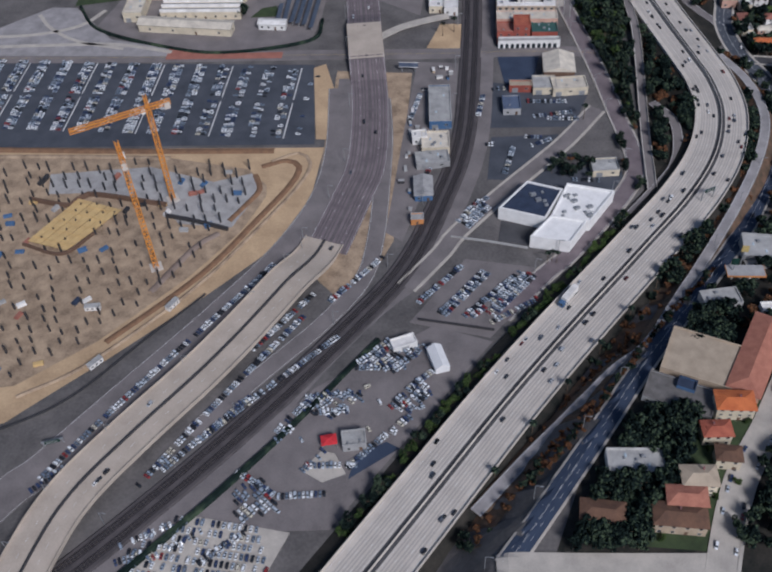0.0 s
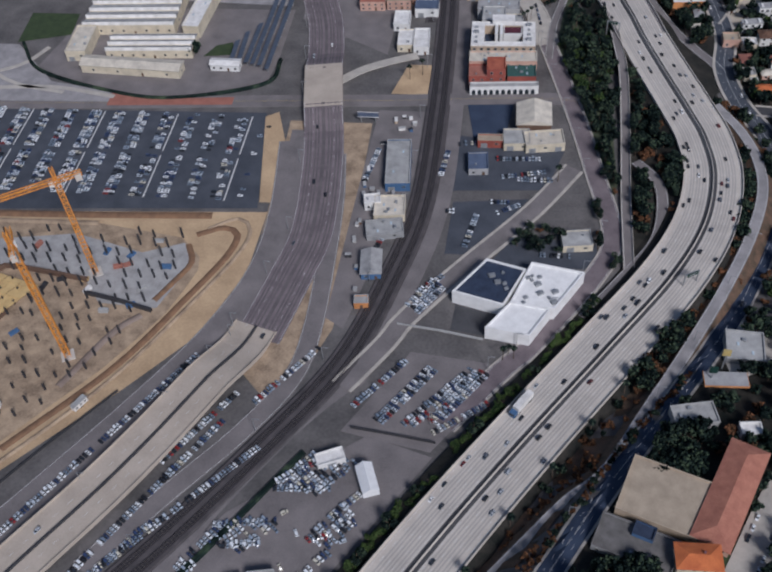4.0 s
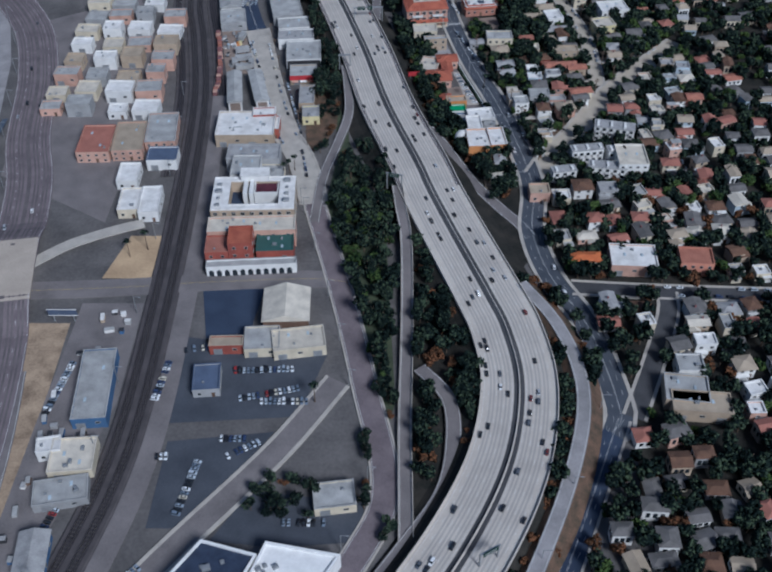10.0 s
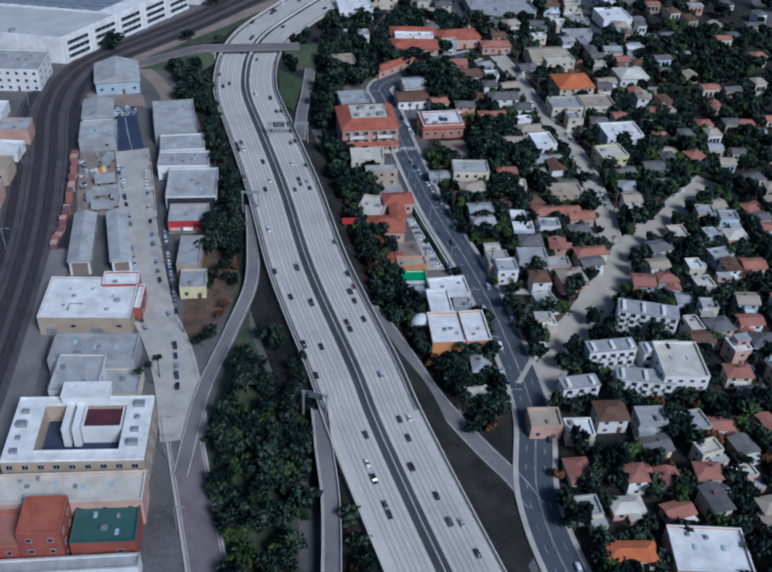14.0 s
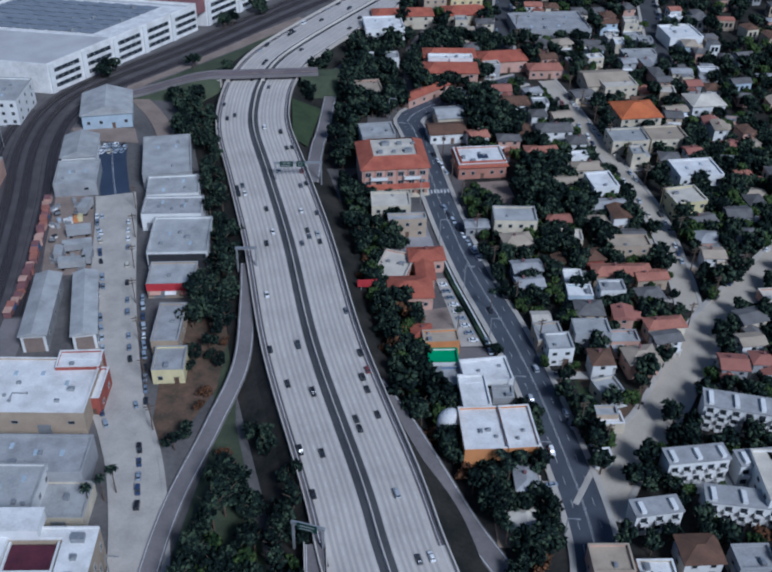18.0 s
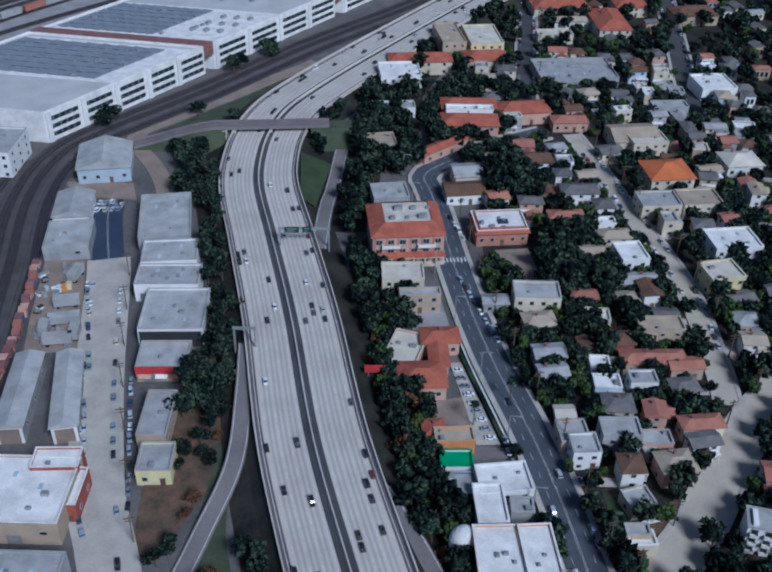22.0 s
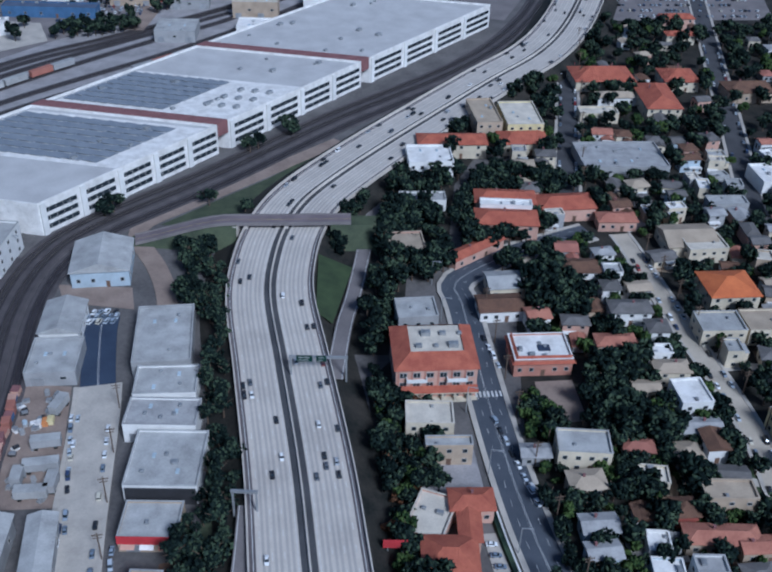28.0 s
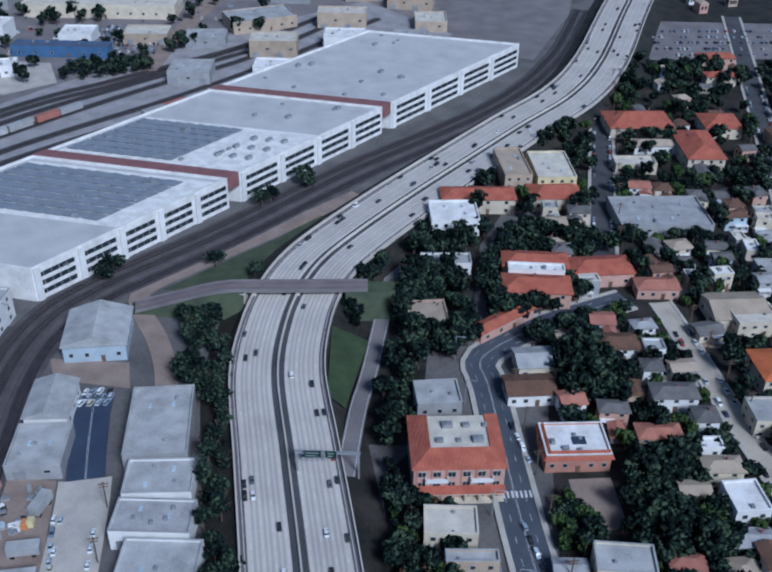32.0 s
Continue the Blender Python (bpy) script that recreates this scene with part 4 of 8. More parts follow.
sh = flat(-57.4, -44.0, 12.4, 10.0, 4, 4.2, "tan","pale_roof",1,1,"pale-roofed shop with a broad red fascia")
boxes("fascia", sh, [(-6.3, 6.3, -5.22, -5.02, 2.5, 4.8)], M["red_wall"], "red painted fascia")
for k in range(3):
    mesh("awning", [(-5.6 + k * 4, -6.2, 1.9), (-2.6 + k * 4, -6.2, 1.9), (-2.6 + k * 4, -5.03, 2.4), (-5.6 + k * 4, -5.03, 2.4)], [(0, 1, 2, 3)], M[("pink_wall", "white", "coral_wall")[k]], sh)
flat(-54.3, -64.9, 6.7, 14.9, 2, 4.5, "tan","grey_roof",1,2,"small tan stucco workshop with a grey roof")
flat(-51.7, -78.0, 7.5, 8.6, 4, 4, "yellow_wall","grey_roof",1,1,"pale yellow stucco store beside the street")
flat(-68.5, -160.2, 33, 8.4, 3, 8, "pink_wall","cream_roof",2,4,"pinkish cream flat-roofed office block")
flat(-80.2, -170.8, 8.6, 9.6, 3, 7, "brick","brick_roof",2,1,"red brick factory block with a white band")
flat(-71.3, -170.2, 8.9, 9.8, 3, 11, "brick","red_tile",3,0,"square red brick tower with corbelled top")
flat(-59.0, -168.2, 13.8, 10.6, 3, 6, "brick","teal_roof",1,2,"brick wing with a dark teal roof")
arc = flat(-67.0, -178.0, 33, 3.6, 4, 4.6, "white_wall","pale_roof",1,0,"white arcaded building with a row of arches", name="arcade", most=0, sides=False)
for i in range(11):
    boxes("arch", arc, [(-15.6 + i * 2.85, -13.8 + i * 2.85, -1.95, -1.82, 0, 2.6), (-15.2 + i * 2.85, -14.2 + i * 2.85, -1.95, -1.82, 2.6, 3.1)], M["glass"])
flat(-71.2, -217.0, 11.4, 4.6, 2, 4, "brick","tan_roof",1,0,"low reddish brick strip of stores")
gable(-51.9, -201.9, 15.5, 15.6, 2, 7, "brown_wall","cream_roof",1,"barn-like hall with a pale cream gable roof", name="shed", cat="shed")
flat(-59.3, -215.3, 11.9, 10.5, 4, 4, "cream","pale_roof",1,2,"cream stucco shop with a flat roof")
flat(-46.8, -215.9, 17.7, 9.8, 9, 4.4, "cream","cream_roof",1,2,"cream flat-roofed restaurant with a plain roof")
flat(-75.7, -232.5, 8.8, 11.1, 5, 3.5, "grey_wall","blue_roof",1,1,"small blue-grey office cabin")
flat(-31.9, -277.5, 12.3, 9.0, 8, 3.5, "cream","pale_roof",1,1,"small cream office beside a car park")
flat(-111.4, -236.2, 11.0, 29.6, 5, 4.5, "blue_wall","pale_roof",1,0,"long pale-roofed shed with a bright blue fascia")
flat(-111.8, -264.1, 13.4, 12.5, 5, 4, "cream","cream_roof",1,3,"beige flat-roofed workshop beside the railway")
flat(-119.9, -260.6, 7.3, 5.6, 11, 4.4, "white_wall","white",1,1,"small white-roofed shed with a plain roof")
flat(-112.5, -276.3, 15.9, 8.9, 11, 3.2, "grey_wall","pale_roof",1,4,"cluttered low workshop with patched roofs")
gable(-115.2, -297.1, 8.1, 12.9, 6, 4, "blue_wall","grey_roof",1,"grey-roofed shed with a dark blue end wall", name="shed", cat="shed")
flat(-116.5, -317.0, 5.7, 4.4, 6, 3, "orange_wall","pale_roof",1,0,"small orange stucco hut")
flat(-119.4, -140.4, 8.1, 14.0, 3, 4, "cream","white",1,1,"small white-roofed depot building")
flat(-111.0, -141.3, 7.8, 16.4, 3, 4.6, "white_wall","white",1,0,"white flat-roofed depot store")
flat(-123.4, -122.8, 8.4, 12.4, 2, 4, "white_wall","white",1,0,"small white shed with a plain roof")
flat(-111.4, -111.3, 12.5, 9.5, 2, 5, "white_wall","blue_roof",1,0,"white shed with a dark blue roof")
flat(-141.6, -100.8, 13.6, 19.9, 2, 5, "pink_wall","brick_roof",2,1,"pinkish two-storey barracks building")
flat(-127.8, -98.7, 12.7, 21.2, 4, 5, "pink_wall","tan_roof",2,1,"pinkish two-storey barracks building")
flat(-115.0, -92.1, 12.9, 21.9, 5, 5, "pink_wall","pale_roof",2,1,"pinkish barracks building with a pale roof")
gable(-258.8, -169.9, 53.8, 8.5, -3, 5, "cream","cream_roof",1,"long cream barracks building with a pitched roof", name="barracks", cat="building")
flat(-292.4, -151.5, 11.0, 23.6, 3, 6, "cream","cream_roof",1,1,"long cream wing of the depot")
flat(-234.1, -119.6, 9.1, 40.4, -3, 7, "cream","white",1,0,"long cream and white wing of the depot")
saw(-272.2, -107.4, 50.7, 61.9, 3, 6, "cream","grey_roof",9,"large depot hall with a ribbed sawtooth roof")
saw(-253.5, -151.4, 46.4, 15.6, 3, 5, "cream","grey_roof",3,"depot hall with ribbed roof lights")
gable(-210.0, -165.4, 15.2, 5.4, -1, 4, "white_wall","white",1,"small white pavilion on the lawn", name="pavilion", cat="building")
flat(-4.4, 33.1, 11.0, 9.1, 11, 8, "grey_wall","pale_roof",2,2,"grey annex block behind the tiled offices")
flat(0.4, -6.9, 11.5, 7.9, 4, 6, "cream","cream_roof",2,1,"cream two-storey flats with a plain roof")
flat(5.2, -16.3, 11.0, 3.2, 6, 6, "tan","pale_roof",2,1,"tan two-storey flats with a flat roof")
flat(1.8, -36.4, 8.6, 12.6, -16, 3.2, "pink_wall","cream_roof",1,2,"single-storey plaza with a broad pale roof")
hip(5.9, -47.6, 11.2, 9.0, 4, 4.5, "pink_wall","red_tile",1,"plaza wing with a red tile roof")
hip(10.4, -32.2, 9.4, 6.0, 6, 4.5, "pink_wall","red_tile",1,"plaza shop with a red tile roof")
gable(10.0, -39.4, 4.4, 8.4, 4, 4.2, "pink_wall","red_tile",1,"narrow plaza arcade with a red tile roof")
hip(8.6, -64.6, 4.6, 5.2, 4, 3.4, "tan","red_tile",1,"small shop with a red tile roof")
flat(13.5, -74.9, 7.2, 5.2, 3, 4, "white_wall","green_roof",1,0,"shop with a bright green roof")
flat(13.2, -67.5, 8.9, 4.6, 6, 4, "orange_wall","tan_roof",1,2,"orange stucco shop with a plain roof")
flat(13.4, -81.6, 8.3, 6.3, 3, 3.5, "blue_wall","grey_roof",1,1,"blue-fronted shop with a grey roof")
flat(23.3, -80.9, 11.3, 8.3, 9, 5, "white_wall","white",2,2,"white stucco shop with a flat roof")
flat(20.9, -101.9, 9.4, 12.7, 4, 7, "orange_wall","white",1,3,"market hall with white roof and orange front")
flat(28.7, -101.6, 6.8, 12.7, 6, 7.4, "orange_wall","white",1,2,"market wing with white roof and orange front")
flat(20.0, -88.5, 6.4, 10.5, 5, 5.5, "white_wall","white",1,0,"white stucco store with a plain roof")
flat(26.6, -88.3, 4.8, 4.2, 2, 5, "grey_wall","pale_roof",1,2,"grey store with rooftop machines")
hip(22.6, 89.5, 19.8, 9.6, 2, 6, "pink_wall","red_tile",2,"broad building wing with a red tile roof")
hip(22.6, 103.2, 19.8, 9.0, 2, 6, "pink_wall","red_tile",2,"rear building wing with a red tile roof")
flat(22.6, 96.6, 17.0, 4.2, 2, 7, "white_wall","white",1,3,"white flat-roofed link between tile roofs", name="link_block", sides=False)
hip(42.6, 103.7, 18.8, 10.2, 11, 5, "pink_wall","red_tile",1,"wing with a red tile roof")
hip(12.6, 73.6, 21.0, 4.4, 44, 4, "pink_wall","red_tile",1,"long low building with a red tile roof")
flat(-8.9, 72.2, 10.9, 10.8, 11, 5, "pink_wall","tan_roof",2,1,"pink stucco flats with a plain roof")
flat(-3.4, 129.2, 15.9, 13.6, 8, 7, "white_wall","white",2,1,"white apartment block with tall columns")
hip(4.5, 145.1, 25.3, 9.1, 7, 6, "cream","red_tile",2,"apartment house with a red tile roof")
flat(30.7, 166.4, 13.9, 21.3, 9, 8, "yellow_wall","cream_roof",3,1,"yellow stucco apartment block with tall windows")
flat(16.7, 167.0, 9.9, 22.4, 11, 8, "tan","tan_roof",3,1,"tan apartment block with a plain roof")
hip(31.3, 151.9, 17.6, 11.0, 10, 5, "cream","red_tile",1,"house with a red tile roof")
hip(68.7, 219.8, 25.7, 16.8, 8, 5, "cream","red_tile",2,"apartment house with a red tile roof")
hip(102.2, 222.7, 14.9, 14.7, 6, 5, "cream","red_tile",2,"house with a red tile roof")
hip(88.5, 196.1, 14.0, 25.6, 6, 6, "cream","red_tile",2,"cream house with a red tile roof")
hip(130.0, 213.2, 20.2, 12.5, 9, 5, "tan","brown_roof",1,"house with a brown roof")
flat(66.6, 142.8, 31.3, 20.5, 8, 4, "grey_wall","grey_roof",1,3,"long grey school building with a flat roof")
flat(119.7, 132.5, 14.3, 14.0, 10, 5, "white_wall","white",1,1,"white flat-roofed hall with a plain roof")
flat(84.2, 82.0, 12.8, 9.4, 12, 5, "cream","cream_roof",2,1,"cream stucco house with a flat roof")
flat(42.0, -69.6, 6.3, 6.2, 6, 5, "white_wall","pale_roof",2,1,"white box-like house with a flat roof")
flat(50.5, -65.1, 8.9, 6.0, 3, 6, "grey_wall","pale_roof",2,1,"grey two-storey house with a white flat roof")
flat(40.1, -64.8, 6.8, 7.0, 7, 4, "tan","pale_roof",1,1,"tan single-storey shop with a plain roof")
flat(49.7, -92.6, 5.0, 3.0, 3, 4, "tan","pale_roof",1,0,"small tan store with a white roof")
hip(70.2, -60.3, 9.7, 4.1, 9, 4.5, "cream","coral_tile",1,"house with a coral tile roof")
hip(61.4, -73.7, 7.6, 6.1, 11, 5, "pink_wall","tan_roof",2,"pinkish two-storey house with a plain roof")
flat(36.6, -13.5, 12.4, 7.8, 1, 6, "cream","pale_roof",2,1,"cream two-storey house with a roof terrace")
hip(36.3, -24.5, 7.9, 5.7, 10, 5, "tan","tan_roof",2,"tan stucco house with a plain roof")
gable(37.8, -36.2, 7.6, 5.1, 9, 4, "pale_blue","grey_roof",1,"pale blue bungalow with a grey gable roof")
gable(37.9, -43.5, 6.8, 4.4, 11, 4, "pale_blue","grey_roof",1,"blue bungalow with a grey roof")
flat(67.7, -24.9, 11.8, 5.8, 4, 5, "tan","tan_roof",2,1,"tan stucco house with a plain roof")
hip(63.7, -37.0, 15.7, 5.2, 3, 4, "tan","coral_tile",1,"long low house with a reddish tile roof")
flat(65.5, 7.3, 8.1, 9.3, 11, 6, "white_wall","white",2,1,"bright white modern house")
hip(49.6, 28.4, 10.4, 5, 6, 5, "tan", "coral_tile", 2, "tan house with a coral tile roof")
flat(59.9, 25.0, 8.3, 4, 6, 5, "white_wall", "white", 2, 1, "white house with a bright flat roof", name="house", cat="house")
hip(55.8, 44.5, 11.4, 6, 6, 5, "white_wall", "dark_roof", 2, "white house with a dark hipped roof")
flat(96.8, 16.2, 14.3, 10.9, 9, 6, "white_wall","white",2,1,"white terraced house with balconies")
flat(89.5, -0.5, 10.2, 9.0, 14, 6, "yellow_wall","cream_roof",2,1,"pale yellow stucco house")
flat(79.8, 39.4, 12.6, 9.2, 7, 5, "cream","pale_roof",2,1,"cream terraced house with a plain roof")
flat(93.0, 41.4, 12.8, 9.8, 8, 5, "cream","tan_roof",2,1,"cream terraced house with a plain roof")
hip(86.1, 57.6, 14.5, 12.9, 9, 6, "cream","orange_tile",2,"house with a bright orange tile roof")
gable(21.0, 55.6, 10.5, 8.6, 11, 4.2, "cream","pale_roof",1,"cream bungalow beside the avenue")
gable(19.0, 43.9, 12.2, 8.0, 10, 4, "white_wall","brown_roof",1,"white bungalow with a brown roof")
gable(68.1, -8.5, 4.9, 6.7, 9, 5, "white_wall","brown_roof",1,"small house with tall white chimneys")
hip(57.2, -29.8, 5.2, 5.3, 8, 4, "brick","brown_roof",1,"small brown-roofed house with a plain roof")
gable(71.3, -39.0, 8.2, 4.2, 7, 4, "tan","coral_tile",1,"bungalow with a coral tile roof")
hip(113.7, 69.9, 12.2, 10.1, 9, 4.5, "white_wall","cream_roof",1,"pale bungalow with a cream roof")
gable(80.1, 86.7, 16.0, 13.1, 9, 4.5, "cream","tan_roof",1,"cream bungalow with a tan roof")
hip(43.6, 64.4, 12.0, 7, 6, 5, "white_wall", "brown_roof", 2, "white villa with a brown tile roof")
flat(53.1, 62.9, 5.6, 5, 6, 5.5, "white_wall", "pale_roof", 2, 1, "white square house with dark windows", name="house", cat="house")
flat(-6.6, -405.2, 25.0, 20.5, -19, 5, "tan","tan_roof",1,0,"large hall with a plain tan roof", most=0, sides=False, name="hall")
flat(-15.8, -421.8, 24, 12, -19, 3.0, "grey_wall", "dark_roof", 1, 1, "low grey wing in front of the tan hall", name="hall")
flat(-13.4, -418.2, 6.4, 4.6, -19, 4.6, "blue_wall", "navy", 1, 0, "dark blue plant room on the low wing", name="plant_room", most=0)
hip(13.2, -402.6, 11.5, 38.0, -24, 6, "pink_wall","coral_tile",2,"long apartment house with a coral tile roof")
hip(1.2, -426.2, 12.6, 7.6, 2, 7, "cream","orange_tile",3,"cream villa with a bright orange tile roof")
hip(-6.2, -437.8, 9.4, 6.0, 6, 6, "cream","red_tile",2,"cream villa with an orange-red tile roof")
hip(-14.3, -457.2, 11.1, 7.2, 4, 7, "cream","tan_roof",3,"cream villa with tan roof")
hip(-18.9, -464.8, 12.3, 6.6, -0, 7, "cream","coral_tile",3,"cream villa with a pinkish tile roof")
hip(-21.5, -471.1, 16.3, 7.7, -1, 6, "tan","brown_roof",2,"villa with a brown tile roof")
hip(-45.2, -471.1, 13.6, 7.1, -3, 5, "tan","brown_roof",1,"house with a dark brown roof")
hip(-3.6, -447.4, 8.0, 5.6, -1, 6, "cream","brown_roof",2,"cream villa with a brown roof")
flat(-33.0, -451.1, 19.5, 8.8, 4, 4, "white_wall","pale_roof",1,3,"low white flats with a pale roof")
fs_ = thing("filling_station_canopy", 18.5, -351.9, ground_z(18.5, -351.9), 3, "grey filling station canopy with an orange fascia", "canopy")
FOOT.append((18.5, -351.9, 15.3, 6.4))
boxes("roof", fs_, [(-7.4, 7.4, -3.0, 3.0, 4.2, 4.7)], M["grey_roof"])
boxes("fascia", fs_, [(-7.6, 7.6, -3.2, -3.02, 3.9, 4.75), (-7.6, -7.42, -3.02, 3.2, 3.9, 4.75), (7.42, 7.6, -3.02, 3.2, 3.9, 4.75)], M["orange_wall"])
for k in range(4):
    boxes("column", fs_, [(-5.6 + k * 3.6, -5.2 + k * 3.6, -.2, .2, -1, 4.2)], M["metal"])
    boxes("pump", fs_, [(-4.9 + k * 3.6, -4.3 + k * 3.6, -.6, .6, 0, 1.3)], M["white"])
flat(27.6, -333.9, 13.3, 13.1, -3, 4, "grey_wall","pale_roof",1,2,"grey flat-roofed shop with a plain roof")
flat(6.2, -369.4, 14.6, 8.3, 13, 4, "grey_wall","pale_roof",1,2,"low grey workshop with a plain roof")
flat(23.8, -373.9, 6.9, 4.6, 7, 4, "white_wall","white",1,0,"small white store with a plain roof")
flat(43.5, -133.5, 8.0, 6.5, 2, 4.5, "pink_wall","tan_roof",1,1,"pinkish stucco shop with a tan roof")
flat(52.0, -136.0, 7.0, 6.0, 2, 3.6, "cream","white",1,1,"low cream shop with a white roof")
hip(61.0, -131.0, 7.5, 6.5, 4, 5, "white_wall","brown_roof",2,"white house with a brown tile roof")
hip(56.3, -173.8, 10.7, 4.7, -0, 4.5, "cream","orange_tile",1,"bungalow with an orange-red tile roof")
flat(73.7, -173.9, 16.9, 12.0, -3, 5, "pink_wall","white",1,2,"white-roofed shop with a pink base")
flat(96.4, -175.0, 12.0, 8.9, -4, 6, "coral_wall","coral_tile",2,0,"coral apartment house with white bays")
flat(79.5, -237.5, 13.9, 11.3, -7, 5, "tan","pale_roof",1,3,"tan workshop with a pale roof")
flat(83.0, -243.1, 18.6, 8.5, -5, 5, "tan","tan_roof",1,1,"tan stucco hall with a plain roof")
flat(83.0, -226.5, 8.6, 7.3, -0, 5, "white_wall","pale_roof",1,2,"white shop with a plain roof")
flat(83.4, -113.7, 12.1, 14.0, -0, 7, "white_wall","cream_roof",3,0,"white apartment block with tall bays")

hip(72.7, 200.1, 16.1, 6, 7, 4, "white_wall", "tan_roof", 1, "low white house with a tan roof")
flat(63.0, 182.0, 15.5, 7, 7, 4, "cream", "cream_roof", 1, 1, "low cream house with a flat roof", name="house", cat="house")
hip(115.6, 299.2, 16.0, 7, 8, 6, "pink_wall", "red_tile", 2, "pink apartment house with a red tile roof")
hip(113.1, 277.1, 13.7, 6, 8, 5, "cream", "red_tile", 2, "cream house with a red tile roof")
flat(98.4, 112.0, 13.4, 6, 7, 4, "grey_wall", "pale_roof", 1, 1, "long low house with a pale flat roof", name="house", cat="house")
hip(59.1, 97.0, 12.5, 6, 6, 4, "pink_wall", "coral_tile", 1, "low pink house with a coral tile roof")
hip(62.8, 18.4, 8.9, 5, 6, 5, "cream", "tan_roof", 2, "cream two-storey house with a tan roof")
gable(55.2, 11.0, 6.6, 4, 6, 4, "cream", "tan_roof", 1, "small cream house with a tan gable roof")
flat(-4.9, 103.2, 15.6, 6, 7, 4, "white_wall", "pale_roof", 1, 1, "low white house among trees", name="house", cat="house")
gable(25.6, -14.6, 6.5, 4, 5, 3.5, "grey_wall", "grey_roof", 1, "small grey bungalow beside the avenue")
gable(65.9, -2.7, 10.2, 5, 6, 4, "grey_wall", "grey_roof", 1, "grey bungalow with a gable roof")

# ---- railway ----
RAIL = [(-248, -530), (-204, -478), (-168, -430), (-138, -381), (-119.5, -346), (-107.5, -305), (-99, -260), (-98, -200), (-100, -120), (-104, -60), (-112, -10), (-120, 30), (-120, 58), (-111, 80), (-80, 119), (-45, 168), (10, 237), (40, 300), (60, 380)]
rw = tagged(ribbon("railway", RAIL, [(-6.0, -0.3), (-5.0, 0.28), (5.2, 0.28), (6.2, -0.3)], gz(0.15), M["rail"]), "railway with dark ballast and two tracks", "railway", kind="structure")
for o in (-2.4, 2.4):
    ribbon("track_bed", RAIL, [(o - 1.5, 0.32), (o + 1.5, 0.32)], gz(0.15), M["ballast_dark"], rw, "oily dark track bed")
for o in (-3.1, -1.67, 1.67, 3.1):
    ribbon("rail", RAIL, [(o - .06, 0.46), (o - .06, 0.62), (o + .06, 0.62), (o + .06, 0.46)], gz(0.15), M["steel"], rw)
sv, sf = [], []
line = curve(RAIL, 1.3)
for i, q in enumerate(line[:-1]):
    d = (line[i + 1] - q).normalized()
    r = Vector((d.y, -d.x))
    for o in (-2.4, 2.4):
        c = q + r * o
        z, k = ground_z(c.x, c.y) + 0.60, len(sv)
        for sx, sy in ((-1.2, -.13), (1.2, -.13), (1.2, .13), (-1.2, .13)):
            sv.append((c.x + r.x * sx + d.x * sy, c.y + r.y * sx + d.y * sy, z))
        sf.append((k, k + 1, k + 2, k + 3))
sl = mesh("sleeper", sv, sf, M["sleeper"], rw)
sl["kind"] = "stuff"
for line_, o in ((RAIL[9:], 9.0), (RAIL[8:13], -8.6)):
    side = tagged(ribbon("railway", line_, [(o - 3.0, -0.2), (o - 2.6, 0.2), (o + 2.6, 0.2), (o + 3.0, -0.2)], gz(0.15), M["rail"]), "side track of the railway on dark ballast", "railway", kind="structure")
    ribbon("track_bed", line_, [(o - 1.5, 0.25), (o + 1.5, 0.25)], gz(0.15), M["ballast_dark"], side)
    for k in (-.72, .72):
        ribbon("rail", line_, [(o + k - .06, 0.3), (o + k - .06, 0.46), (o + k + .06, 0.46), (o + k + .06, 0.3)], gz(0.15), M["steel"], side)
tagged(ribbon("path_rail_service", RAIL[:10], [(6, 0.14), (12.5, 0.14)], gz(0.1), M["old_asphalt"]), "grey gravel service track along the railway", "path", kind="structure")
tagged(ribbon("verge_rail", RAIL[:4], [(12.5, 0.1), (12.9, 1.3), (14.4, 1.4), (15.2, 0.0)], gz(0.1), M["leaf"]), "dark green weedy verge along the railway", "verge", kind="structure")
YARD = [[(-236, 80), (-176, 169), (-126, 230), (-89, 283), (-50, 350)], [(-244, 90), (-182, 183), (-144, 235), (-104, 284), (-66, 352)], [(-262, 100), (-192, 208), (-157, 247), (-110, 300), (-80, 350)], [(-250, 94), (-187, 195), (-150, 241), (-108, 290)],
        [(-231, 74), (-171, 160), (-120, 222), (-82, 276)], [(-256, 97), (-190, 202), (-153, 244), (-100, 310)]]
for y_ in YARD:
    yr = tagged(ribbon("railway", y_, [(-2.4, 0.1), (2.4, 0.1)], gz(0.08), M["rail"]), "siding of a freight yard on dark ballast", "railway", kind="structure")
    ribbon("track_bed", y_, [(-1.2, 0.14), (1.2, 0.14)], gz(0.08), M["ballast_dark"], yr)
    for o in (-.72, .72):
        ribbon("rail", y_, [(o - .07, 0.15), (o - .07, 0.30), (o + .07, 0.30), (o + .07, 0.15)], gz(0.08), M["steel"], yr)
